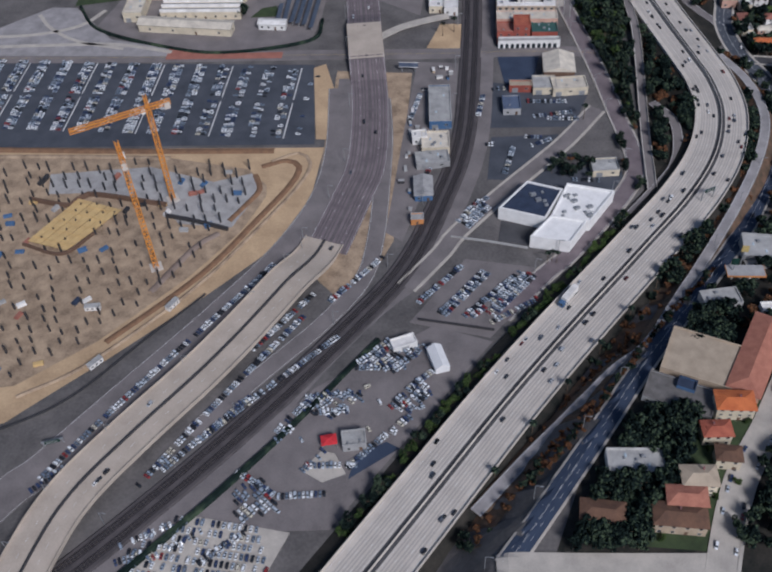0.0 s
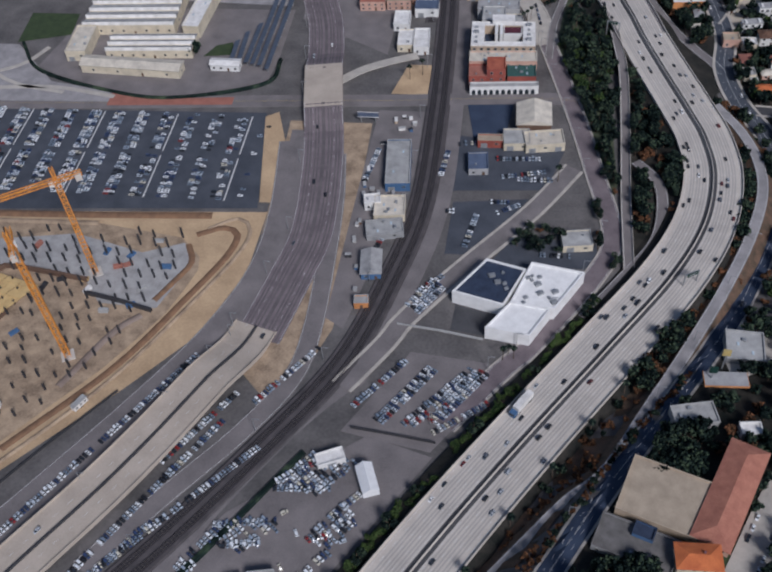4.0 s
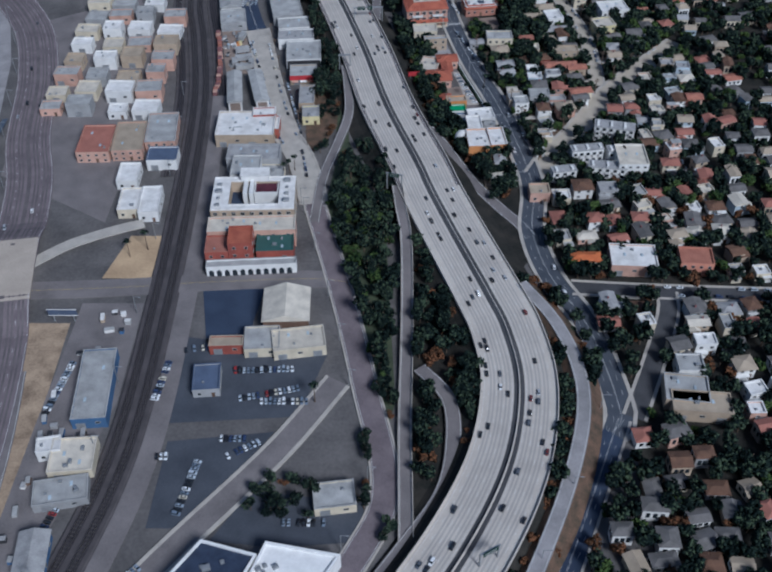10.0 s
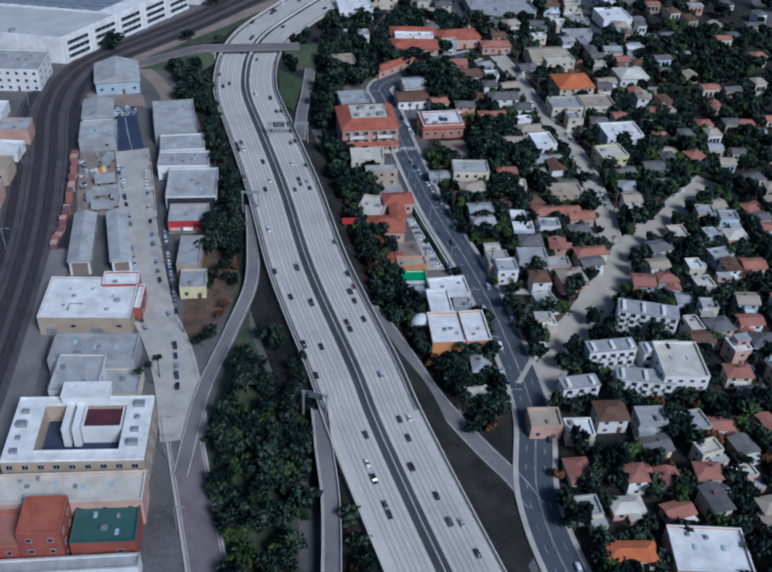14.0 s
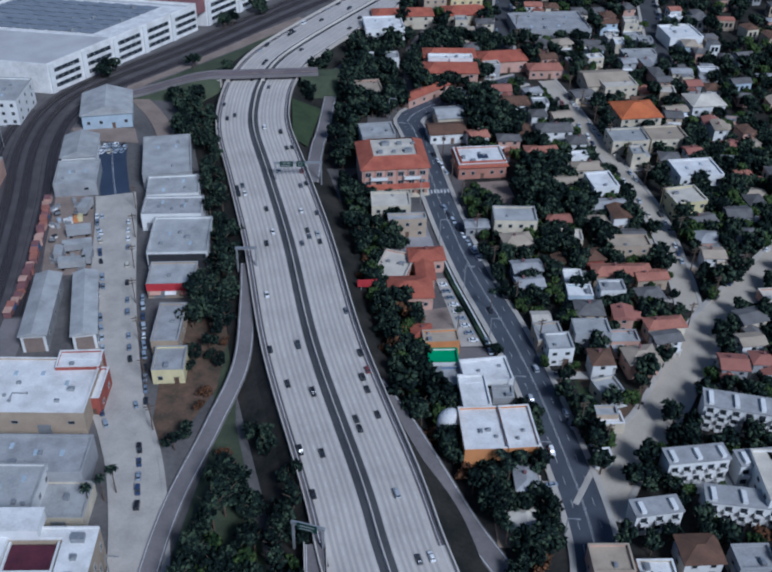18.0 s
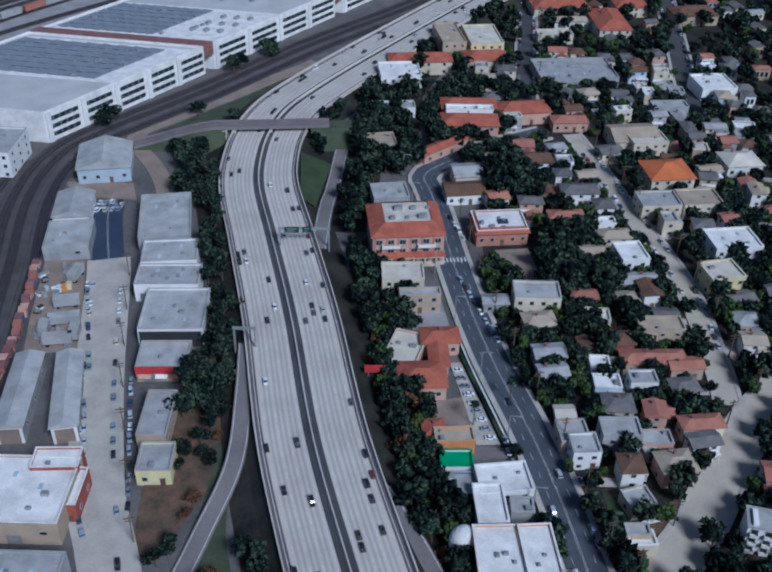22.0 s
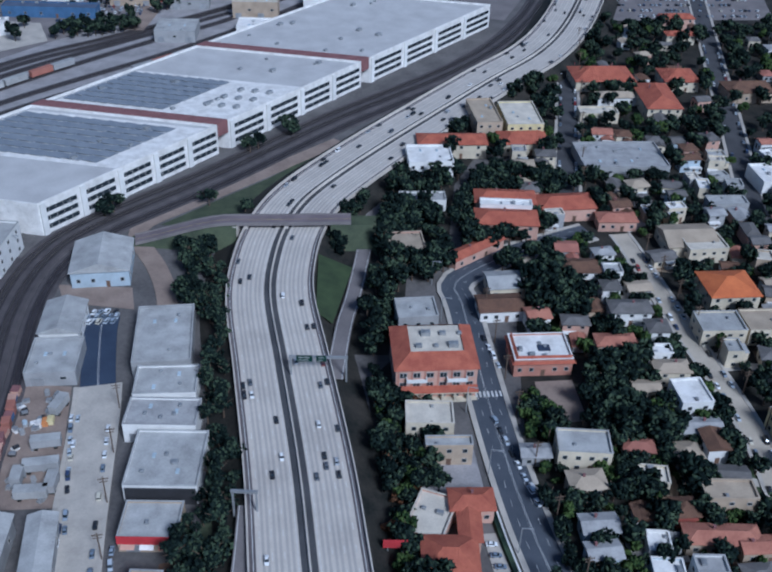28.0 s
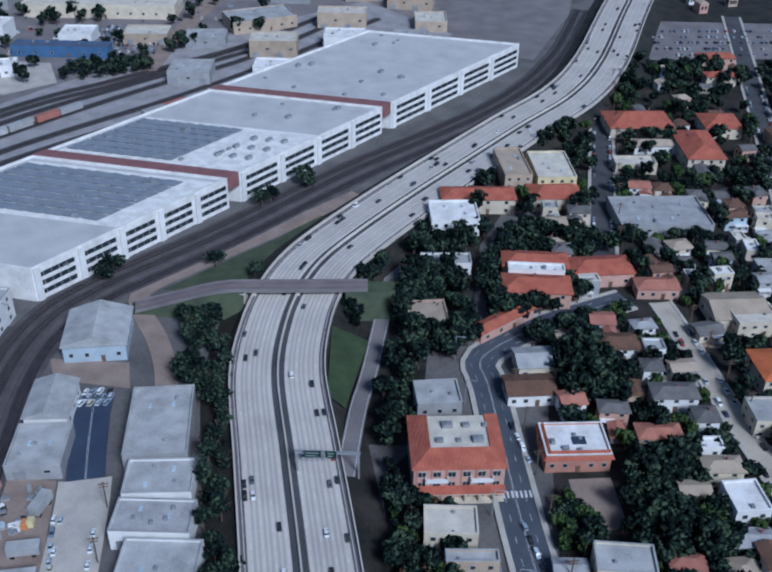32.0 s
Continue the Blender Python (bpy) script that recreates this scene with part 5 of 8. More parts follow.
# goods wagons on two of the sidings
for y_, lo, hi in ((YARD[1], 6, 13), (YARD[4], 14, 20), (YARD[2], 3, 8)):
    ll = curve(y_, 11.5)
    for i in range(lo, min(hi, len(ll) - 1)):
        d = (ll[i + 1] - ll[i]).normalized()
        m_ = ll[i].lerp(ll[i + 1], .5)
        wg = thing("goods_wagon", m_.x, m_.y, .35, math.degrees(math.atan2(d.y, d.x)), "grey and brown goods wagon on a siding", "wagon", "goods wagons")
        boxes("body", wg, [(-5.2, 5.2, -1.2, 1.2, .8, 3.0), (-5.3, 5.3, -1.3, 1.3, .6, .8)], M[RNG.choice(("brick_roof", "grey_wall", "brown_wall", "pale_roof"))])
        boxes("bogie", wg, [(-4.6, -3.0, -.8, .8, .0, .6)], M["dark_metal"])
        boxes("bogie", wg, [(3.0, 4.6, -.8, .8, .0, .6)], M["dark_metal"])



def full_window(par, w, h, x, y, z, rot=0):
    """A window whose frame carries its pane."""
    t = .12
    fr = put("window", data(("window_frame", w, h), lambda: quads([(-w / 2, w / 2, -.12, .02, 0, t), (-w / 2, w / 2, -.12, .02, h - t, h), (-w / 2, -w / 2 + t, -.12, .02, t, h - t), (w / 2 - t, w / 2, -.12, .02, t, h - t),
                                                                     (-.05, .05, -.1, .02, t, h - t)]), M["frame"]), par, x, y, z, rot)
    put("pane", data(("pane", w, h), lambda: quads([(-w / 2 + t, w / 2 - t, -.05, .01, t, h - t)]), M["glass"]), fr)


# ---- courtyard building ----
FOOT.append((-69, -144, 33, 24))
X0, Y0, W0, D0, H0 = -69.3, -143.6, 32.0, 20.5, 10.0
sq = thing("courtyard_building", X0, Y0, 0, 2, "cream office block with white roof round a sunken courtyard", "building")
ring = [(-W0 / 2, -W0 / 2 + 6.6, -D0 / 2, D0 / 2), (W0 / 2 - 6.2, W0 / 2, -D0 / 2, D0 / 2), (-W0 / 2 + 6.6, W0 / 2 - 6.2, -D0 / 2, -D0 / 2 + 3.2), (-W0 / 2 + 6.6, W0 / 2 - 6.2, D0 / 2 - 2.8, D0 / 2)]
for a, b, c, d in ring:
    boxes("wing", sq, [(a, b, c, d, -1, H0 - .3)], M["tan"])
    boxes("roof", sq, [(a, b, c, d, H0 - .3, H0)], M["white"])
    boxes("coping", sq, [(a + .1, b - .1, c + .1, c + .4, H0, H0 + .35)], M["white"])
    boxes("coping", sq, [(a + .1, b - .1, d - .4, d - .1, H0, H0 + .35)], M["white"])
boxes("courtyard_floor", sq, [(-W0 / 2 + 6.6, W0 / 2 - 6.2, -D0 / 2 + 3.2, D0 / 2 - 2.8, 4.4, 4.6)], M["avenue"])
for i in range(7):
    boxes("planter", sq, [(-8 + i * 2.4, -6.6 + i * 2.4, -5.5 + (i % 3) * .8, -4.2 + (i % 3) * .8, 4.6, 5.1)], M[("grass", "pale_roof", "slab")[i % 3]])
boxes("atrium_roof", sq, [(0.5, 9, 0.6, 6.6, 4.6, 9.4)], M["maroon"], "dark maroon atrium roof")
boxes("atrium_edge", sq, [(0.1, 0.5, 0.2, 7, 4.6, 9.9), (9, 9.4, 0.2, 7, 4.6, 9.9), (0.5, 9, 0.2, 0.6, 4.6, 9.9)], M["white_wall"])
for k in range(2):
    boxes("stair_tower", sq, [(-4.2 + k * 2.4, -2.6 + k * 2.4, -1.0, 7.4, 4.6, 10.6)], M["white_wall"])
boxes("penthouse", sq, [(-5.5, 5.5, 7.4, 12.5, H0, H0 + 2.6)], M["white_wall"])
boxes("penthouse_roof", sq, [(-5.7, 5.7, 7.2, 12.7, H0 + 2.6, H0 + 2.8)], M["white"])
for fl in range(3):
    for i in range(9):
        full_window(sq, 1.6, 1.6, -14.2 + i * 3.5, -D0 / 2, 1.0 + fl * 3.1)
for i in range(8):
    put("air_conditioner", unit_data(i % 3), sq, (-13.5, 12.8)[i % 2], -7.5 + i * 2.1, H0)
for i in range(8):
    full_window(sq, 1.3, 2.0, W0 / 2, -8.4 + i * 2.4, 2.0 + (i % 2) * 3.4, 90)

# ---- white agency building ----
FOOT.append((-55, -316, 52, 46))
wb = thing("white_office", -56, -316, 0, 0, "bright white L-shaped office with a dark blue roof well", "building")


def slab(name, pts, z0, z1, m, par, cx, cy, label=""):
    return prism(name, [(p[0] - cx, p[1] - cy) for p in pts], z0, z1, m, par, label)


WL = [(-80.5, -313), (-60, -318.5), (-52, -299), (-68, -294.5)]
WF = [(-66.5, -330), (-49.5, -332.5), (-42, -319), (-57.5, -316.5)]
WR = [(-57.5, -316.5), (-40.5, -318.8), (-29, -299), (-50, -295)]
for q, rf in ((WL, "navy"), (WF, "bright_white"), (WR, "bright_white")):
    slab("wall", q, -1, 6.2, M["bright_white"], wb, -56, -316)
    c = (sum(p[0] for p in q) / 4, sum(p[1] for p in q) / 4)
    inn = [(p[0] * .93 + c[0] * .07, p[1] * .93 + c[1] * .07) for p in q]
    slab("roof", inn, 6.2, 6.25, M[rf], wb, -56, -316)
    for i in range(4):
        p, n = q[i], q[(i + 1) % 4]
        pi, ni = inn[i], inn[(i + 1) % 4]
        slab("parapet", [p, n, ni, pi], 6.2, 7.0, M["bright_white"], wb, -56, -316)
for i in range(11):
    p = Vector((-57 + 6, -316 + 2)) + Vector((RNG.uniform(-9, 9), RNG.uniform(-9, 9)))
    put("air_conditioner", unit_data(i % 3), wb, p.x + 56 + 4, p.y + 316 + 6, 6.25, 30)
for i in range(6):
    put("air_conditioner", unit_data(i % 3), wb, -64 + 56 + RNG.uniform(-6, 5), -306 + 316 + RNG.uniform(-5, 5), 6.25, 20)
put("window_band", data(("band",), lambda: quads([(-7.2, 7.2, -0.08, 0.05, 1.6, 4.4)]), M["glass"]), wb, -45.9 + 56, -325.8 + 316, 0, 61)
tagged(ribbon("wall_garden", [(-101, -326), (-84, -328), (-67, -331)], [(-.2, 0), (-.2, 1.1), (.2, 1.1), (.2, 0)], gz(0), M["pale_roof"]), "low pale garden wall", "wall", kind="structure")
sheet("pavement_office_court", [(-80, -327), (-67, -329), (-60, -319), (-79, -314)], M["asphalt"], 0.14, "blue-black paved forecourt of the office", "pavement")

# ---- tile-roofed offices ----
FOOT.append((0, 14, 24, 22))
rb = thing("office_building", 0.6, 14.2, 0, 8, "three-storey pink stucco offices with a red tile roof", "building")
w, d, h = 20.5, 17.5, 9.6
boxes("wall", rb, [(-w / 2, w / 2, -d / 2, d / 2, -2, h)], M["pink_wall"])
for k in range(6):
    boxes("wall_panel", rb, [(-9.9 + k * 3.36, -9.4 + k * 3.36, -d / 2 - .1, -d / 2 - .02, 3.6, h - .3)], M["terracotta"])
mesh("tile_awning", [(-w / 2 - 1.6, -d / 2 - 2.0, 3.4), (w / 2 + .4, -d / 2 - 2.0, 3.4), (w / 2 + .2, -d / 2 - .02, 4.3), (-w / 2 - .2, -d / 2 - .02, 4.3)], [(0, 1, 2, 3)], M["red_tile"], rb, "red tile awning over the arcade")
v = [(-w / 2 - .6, -d / 2 - .6, h), (w / 2 + .6, -d / 2 - .6, h), (w / 2 + .6, d / 2 + .6, h), (-w / 2 - .6, d / 2 + .6, h), (-w / 2 + 4, -d / 2 + 4.4, h + 2.2), (w / 2 - 3, -d / 2 + 4.4, h + 2.2), (w / 2 - 3, d / 2 - 2, h + 2.2), (-w / 2 + 4, d / 2 - 2, h + 2.2)]
mesh("tile_roof", v, [(0, 1, 5, 4), (1, 2, 6, 5), (2, 3, 7, 6), (3, 0, 4, 7)], M["red_tile"], rb)
boxes("flat_roof", rb, [(-w / 2 + 4, w / 2 - 3, -d / 2 + 4.4, d / 2 - 2, h + 1.6, h + 1.8)], M["cream_roof"])
for i in range(6):
    put("air_conditioner", unit_data(i % 3), rb, -4 + i * 2.2, (-2, 3)[i % 2], h + 1.8)
for fl in range(3):
    for i in range(6):
        full_window(rb, 1.9, 1.7, -8.4 + i * 3.36, -d / 2, 0.7 + fl * 3.1)
    for i in range(4):
        full_window(rb, 1.9, 1.7, -w / 2, -6 + i * 4, 0.7 + fl * 3.1, -90)
        full_window(rb, 1.9, 1.7, w / 2, -6 + i * 4, 0.7 + fl * 3.1, 90)
for k, x in enumerate((-5.1, 5.1)):
    boxes("balcony", rb, [(x - 2.6, x + 2.6, -d / 2 - 1.3, -d / 2, 6.2, 6.4), (x - 2.6, x + 2.6, -d / 2 - 1.3, -d / 2 - 1.15, 6.4, 7.3), (x - 2.6, x - 2.4, -d / 2 - 1.3, -d / 2, 6.4, 7.3), (x + 2.4, x + 2.6, -d / 2 - 1.3, -d / 2, 6.4, 7.3)], M["white_wall"])
boxes("arcade", rb, [(-w / 2 - 1.4, w / 2 + .2, -d / 2 - 1.6, -d / 2, -1, 0.5), (-w / 2 - 1.4, w / 2 + .2, -d / 2 - 1.8, -d / 2, 2.9, 3.4)] + [(-w / 2 - 1.2 + i * 3.2, -w / 2 - .7 + i * 3.2, -d / 2 - 1.6, -d / 2 - 1.1, 0.5, 2.9) for i in range(7)], M["cream"])
FOOT.append((31, 18, 20, 14))
r2 = flat(28.9, 22.8, 15.5, 11.4, 8, 5, "terracotta", "white", 1, 6, "low offices with white roof and red tile edge", name="office_building")
boxes("roof_skylight", r2, [(-.6, 2.6, -1.6, .8, 5, 5.35)], M["navy"], "dark blue rooftop skylight")
v = [(-8.4, -6.4, 4.4), (8.4, -6.4, 4.4), (8.4, 6.1, 4.4), (-8.4, 6.1, 4.4), (-6.6, -4.5, 5.9), (7.6, -4.5, 5.9), (7.6, 5.7, 5.9), (-6.6, 5.7, 5.9)]
mesh("tile_skirt", v, [(0, 1, 5, 4), (3, 0, 4, 7)], M["red_tile"], r2)

# ---- long factory ----
U, V = Vector((0.560, 0.829)), Vector((-72, 9))
P0 = Vector((-123.7, 71.5))
FOOT += [(-110, 120, 70, 70), (-80, 165, 80, 80), (-30, 240, 80, 80), (-140, 110, 60, 60)]
fac = []
for n, (s0, s1, h) in enumerate(((0, 76.4, 10.6), (82, 159.5, 10.6), (165.5, 260, 10.6))):
    a, b = P0 + U * s0, P0 + U * s1
    f = thing("factory", a.x, a.y, 0, 0, "huge white factory hall with window bands and pale roof", "factory", group="factory halls")
    fac.append(f)
    q = [Vector((0, 0)), b - a, b - a + V, V]
    prism("wall", q, -1, h, M["white"], f)
    c = (q[0] + q[2]) / 2
    prism("roof", [p * .985 + c * .015 for p in q], h, h + 0.05, M["factory_roof"], f)
    for i in range(4):
        p, m_ = q[i], q[(i + 1) % 4]
        prism("parapet", [p, m_, m_ * .985 + c * .015, p * .985 + c * .015], h, h + 0.9, M["white"], f)
    L, ang = (b - a).length, math.degrees(math.atan2(U.y, U.x))
    nb = 5 if n == 0 else 4
    for k in range(nb):
        x0 = L * (k + 0.5) / nb
        pc = U * x0
        for fl in range(3):
            bw = L / nb * 0.87
            wbd = put("window_band", data(("window_band", n), lambda: quads([(-bw / 2, bw / 2, -0.12, 0.05, 0, 1.55)]), M["glass"]), f, pc.x, pc.y, 1.5 + fl * 2.95, ang)
            for i_ in range(4):
                put("mullion", data(("mullion",), lambda: quads([(-.07, .07, -0.18, -0.1, 0, 1.55)]), M["frame"]), wbd, -bw / 2 + (i_ + 1) * bw / 5)
        pp = U * (L * k / nb + 1.5)
        put("pier", data(("pier", n), lambda: quads([(-1.0, 1.0, -0.6, 0.1, -1, 11.0)]), M["white_wall"]), f, pp.x, pp.y, 0, ang)
    for i in range(14):
        p = q[0] + (b - a) * RNG.uniform(.05, .95) + V * RNG.uniform(.08, .92)
        put("roof_vent", unit_data(i % 3), f, p.x, p.y, h + 0.05, ang)
    if n < 2:
        fw_ = [q[1] + U * .1, q[1] + U * 5.3, q[2] + U * 5.3, q[2] + U * .1]
        prism("firewall", fw_, h - 4, h + 1.3, M["firewall"], f, "dull red fire wall between the halls")
    # solar panels on the roof, with pale lanes between
    if n < 2:
        s_lo, s_hi, v_lo = (0.46, 0.93, .15) if n == 0 else (0.06, 0.52, .40)
        ln0 = [(b - a) * s_ + V * t for s_, t in ((s_lo - .03, .03), (s_hi + .03, .03), (s_hi + .03, .97), (s_lo - .04, .97))]
        prism("roof_membrane", ln0, h + .05, h + .12, M["white"], f, "bright white roof membrane round the panels")
        for i in range(9):
            for j in range(7):
                t0, t1 = v_lo + i * (.96 - v_lo) / 9, v_lo + (i + 0.86) * (.96 - v_lo) / 9
                s0_, s1_ = s_lo + j * (s_hi - s_lo) / 7, s_lo + (j + .87) * (s_hi - s_lo) / 7
                pts = [(b - a) * s_ + V * t for s_, t in ((s0_, t0), (s1_, t0), (s1_, t1), (s0_, t1))]
                vv = [(p.x, p.y, h + (0.35 if k_ in (0, 1) else 0.8)) for k_, p in enumerate(pts)]
                vv += [(x, y_, z - 0.1) for x, y_, z in vv]
                mesh("solar_panel", vv, [(0, 1, 2, 3), (0, 4, 5, 1), (1, 5, 6, 2), (2, 6, 7, 3), (3, 7, 4, 0)], M["roof_solar"], f)
for i in range(9):
    put("roof_plant", unit_data(1), fac[1], *(U * (14 + (i % 3) * 9) + V * (0.10 + 0.08 * (i // 3))), 10.65, 56)
office = flat(-137, 55, 20, 18, 0, 9, "white_wall", "pale_roof", 3, 4, "white factory office end with long window bands")

# ---- blocks north of the freight yard ----
flat(-193.5, 274, 46, 8, 4, 5, "blue_wall", "blue_roof", 1, 3, "long low dark blue shed beside a street", name="long_shed")
flat(-196, 340, 80, 22, 5, 7, "cream", "cream_roof", 1, 6, "very long tan industrial building with a flat roof", name="long_shed", most=12)
flat(-110, 330, 34, 20, 30, 6, "tan", "pale_roof", 1, 4, "tan industrial shed with rooftop units", name="long_shed")
flat(-212, 246, 16, 10, 20, 5, "white_wall", "white", 1, 2, "bright white workshop beside the freight yard", name="long_shed")

# ---- building site ----
sheet("ground_site_floor", [(-350, -284), (-240, -280), (-200, -286), (-186, -300), (-196, -330), (-214, -368), (-236, -400), (-262, -422), (-345, -440)], M["dust"], 0.15, "trampled brown earth with concrete dust", "ground")
sheet("pavement_site_slab", [(-292, -309), (-296, -295), (-248, -287), (-215, -296), (-198, -289), (-191, -300), (-200, -326), (-225, -325), (-235, -313), (-272, -307)], M["slab"], 0.22, "pale unfinished concrete slab", "slab")
sheet("pavement_site_slab_west", [(-312, -320), (-297, -316), (-293, -342), (-264, -352), (-245, -341), (-234, -338), (-223, -352), (-223, -364), (-250, -372), (-312, -372)], M["dust"], 0.21, "mottled earth and concrete under columns", "slab")
sheet("path_site_track", [(-192, -282), (-180, -274), (-169, -278), (-169, -292), (-184, -320), (-206, -364), (-238, -408), (-262, -430), (-266, -424), (-240, -398), (-212, -358), (-194, -326), (-188, -304)], M["dirt"], 0.24, "pale dirt track round the building site", "path")
tagged(ribbon("fence_site", [(-300, -462), (-262, -443), (-240, -426), (-220, -395), (-202, -368)], [(-.12, 0), (-.12, 1.1), (.12, 1.1), (.12, 0)], gz(0.1), M["dark_metal"]),
       "dark mesh fence along the building site", "fence", kind="structure")
for pts_, w_, m_ in (([(-194, -284), (-183, -279), (-176, -283), (-178, -296), (-190, -322), (-208, -358), (-236, -398)], 1.6, "bank"), ([(-202, -322), (-196, -310), (-192, -300), (-196, -290)], 1.4, "bank"),
                     ([(-190, -280), (-178, -273), (-171, -280), (-174, -296), (-188, -326), (-210, -368), (-240, -410), (-262, -428)], 1.0, "dust"), ([(-340, -279), (-260, -276), (-190, -272)], 2.0, "bank"),
                     ([(-226, -368), (-214, -340), (-205, -330)], 1.6, "pink_dirt"), ([(-330, -284), (-300, -282), (-240, -280)], 1.4, "dust")):
    tagged(ribbon("earth_bank", pts_, [(-w_, 0), (-w_ * .3, .5), (w_ * .4, .45), (w_, 0)], gz(0.25), M[m_]), "low bank of orange-brown earth", "bank", kind="structure")
for q, hh, m_ in (([(-299, -314), (-278, -317), (-272, -309), (-233, -314)], 2.6, "brown_wall"), ([(-231, -321), (-216, -324), (-201, -328)], 2.2, "dark_metal"), ([(-292, -343), (-272, -348), (-262, -334)], 1.6, "brown_wall")):
    tagged(ribbon("shoring_wall", q, [(-.5, 0), (-.5, hh), (.5, hh), (.5, 0)], gz(0.1), M[m_]), "dark timber shoring wall of the excavation", "wall", kind="structure")
deck = thing("formwork_deck", -270, -331, 0, 0, "yellow timber formwork deck on the building site", "formwork")
DK = [(-290, -341.6), (-270, -346.4), (-252.5, -319.4), (-275.5, -313)]
for i in range(6):
    a, b = Vector(DK[0]).lerp(Vector(DK[1]), i / 6), Vector(DK[0]).lerp(Vector(DK[1]), (i + .9) / 6)
    d_, c = Vector(DK[3]).lerp(Vector(DK[2]), i / 6), Vector(DK[3]).lerp(Vector(DK[2]), (i + .9) / 6)
    prism("deck_panel", [(p.x + 270, p.y + 331) for p in (a, b, c, d_)], 1.7 + .12 * (i % 2), 2.0 + .12 * (i % 2), M["timber"], deck)
    for k in range(4):
        p = a.lerp(d_, (k + .3) / 4)
        boxes("prop", deck, [(p.x + 271 - .14, p.x + 271 + .14, p.y + 331 - .14, p.y + 331 + .14, 0, 1.7)], M["metal"])
for k in range(5):
    a, b = Vector(DK[0]).lerp(Vector(DK[3]), (k + .5) / 5), Vector(DK[1]).lerp(Vector(DK[2]), (k + .5) / 5)
    prism("beam", [(a.x + 270, a.y + 331), (b.x + 270, b.y + 331), (b.x + 270, b.y + 331.3), (a.x + 270, a.y + 331.3)], 2.14, 2.4, M["timber"], deck)


def column_data(k):
    hh = (3.0, 3.8, 4.8, 6.0)[k]
    return data(("site_column", k), lambda: quads([(-.33, .33, -.33, .33, 0, hh), (-.4, .4, -.4, .4, 0, .3), (-.38, .38, -.38, .38, hh * .62, hh * .66)] +
                                                  [(sx * .2 - .04, sx * .2 + .04, sy * .2 - .04, sy * .2 + .04, hh, hh + .8) for sx in (-1, 1) for sy in (-1, 1)]), M["dark_metal"])


def inside(p, poly):
    c = False
    for i in range(len(poly)):
        a, b = poly[i], poly[i - 1]
        if (a[1] > p[1]) != (b[1] > p[1]) and p[0] < (b[0] - a[0]) * (p[1] - a[1]) / (b[1] - a[1]) + a[0]:
            c = not c
    return c


SITE = [(-192, -286), (-198, -306), (-216, -358), (-244, -398), (-268, -420), (-325, -430), (-318, -290), (-250, -284)]
n_col = 0
for i in range(24):
    for j in range(26):
        p = (-330 + i * 6.2 + RNG.uniform(-.9, .9) + (j % 2) * 2, -286 - j * 6.0 + RNG.uniform(-.9, .9))
        upper = p[1] > -330
        if inside(p, SITE) and RNG.random() < (0.84 if upper else 0.62) and n_col < 295:
            n_col += 1
            on = inside(p, DK)
            c = put("rebar_column", column_data(0 if on else RNG.choice((2, 2, 3, 1)) if upper else RNG.choice((0, 1, 1, 2))), None, p[0], p[1], ground_z(*p) + (0 if not on else -0.5))
            tagged(c, "dark concrete column with bare reinforcing bars", "column", "columns of the building site")
for i in range(64):
    p = (RNG.uniform(-325, -194), RNG.uniform(-425, -286))
    if inside(p, SITE) and not inside(p, DK):
        k = thing("material_stack", p[0], p[1], ground_z(*p) + .1, RNG.uniform(0, 90), "stack of building material on the bare site", "stack", "material stacks")
        mm = RNG.choice(("timber", "metal", "brick_roof", "pale_roof", "white", "blue_wall", "dark_metal", "navy"))
        for z in range(RNG.randrange(2, 4)):
            boxes("pallet", k, [(-2.0, 2.0, -.8 - .3 * (z == 0), .8, z * .55, z * .55 + .45), (-1.5, -1.3, -.8, .8, z * .55 + .45, z * .55 + .55), (1.3, 1.5, -.8, .8, z * .55 + .45, z * .55 + .55)], M[mm])


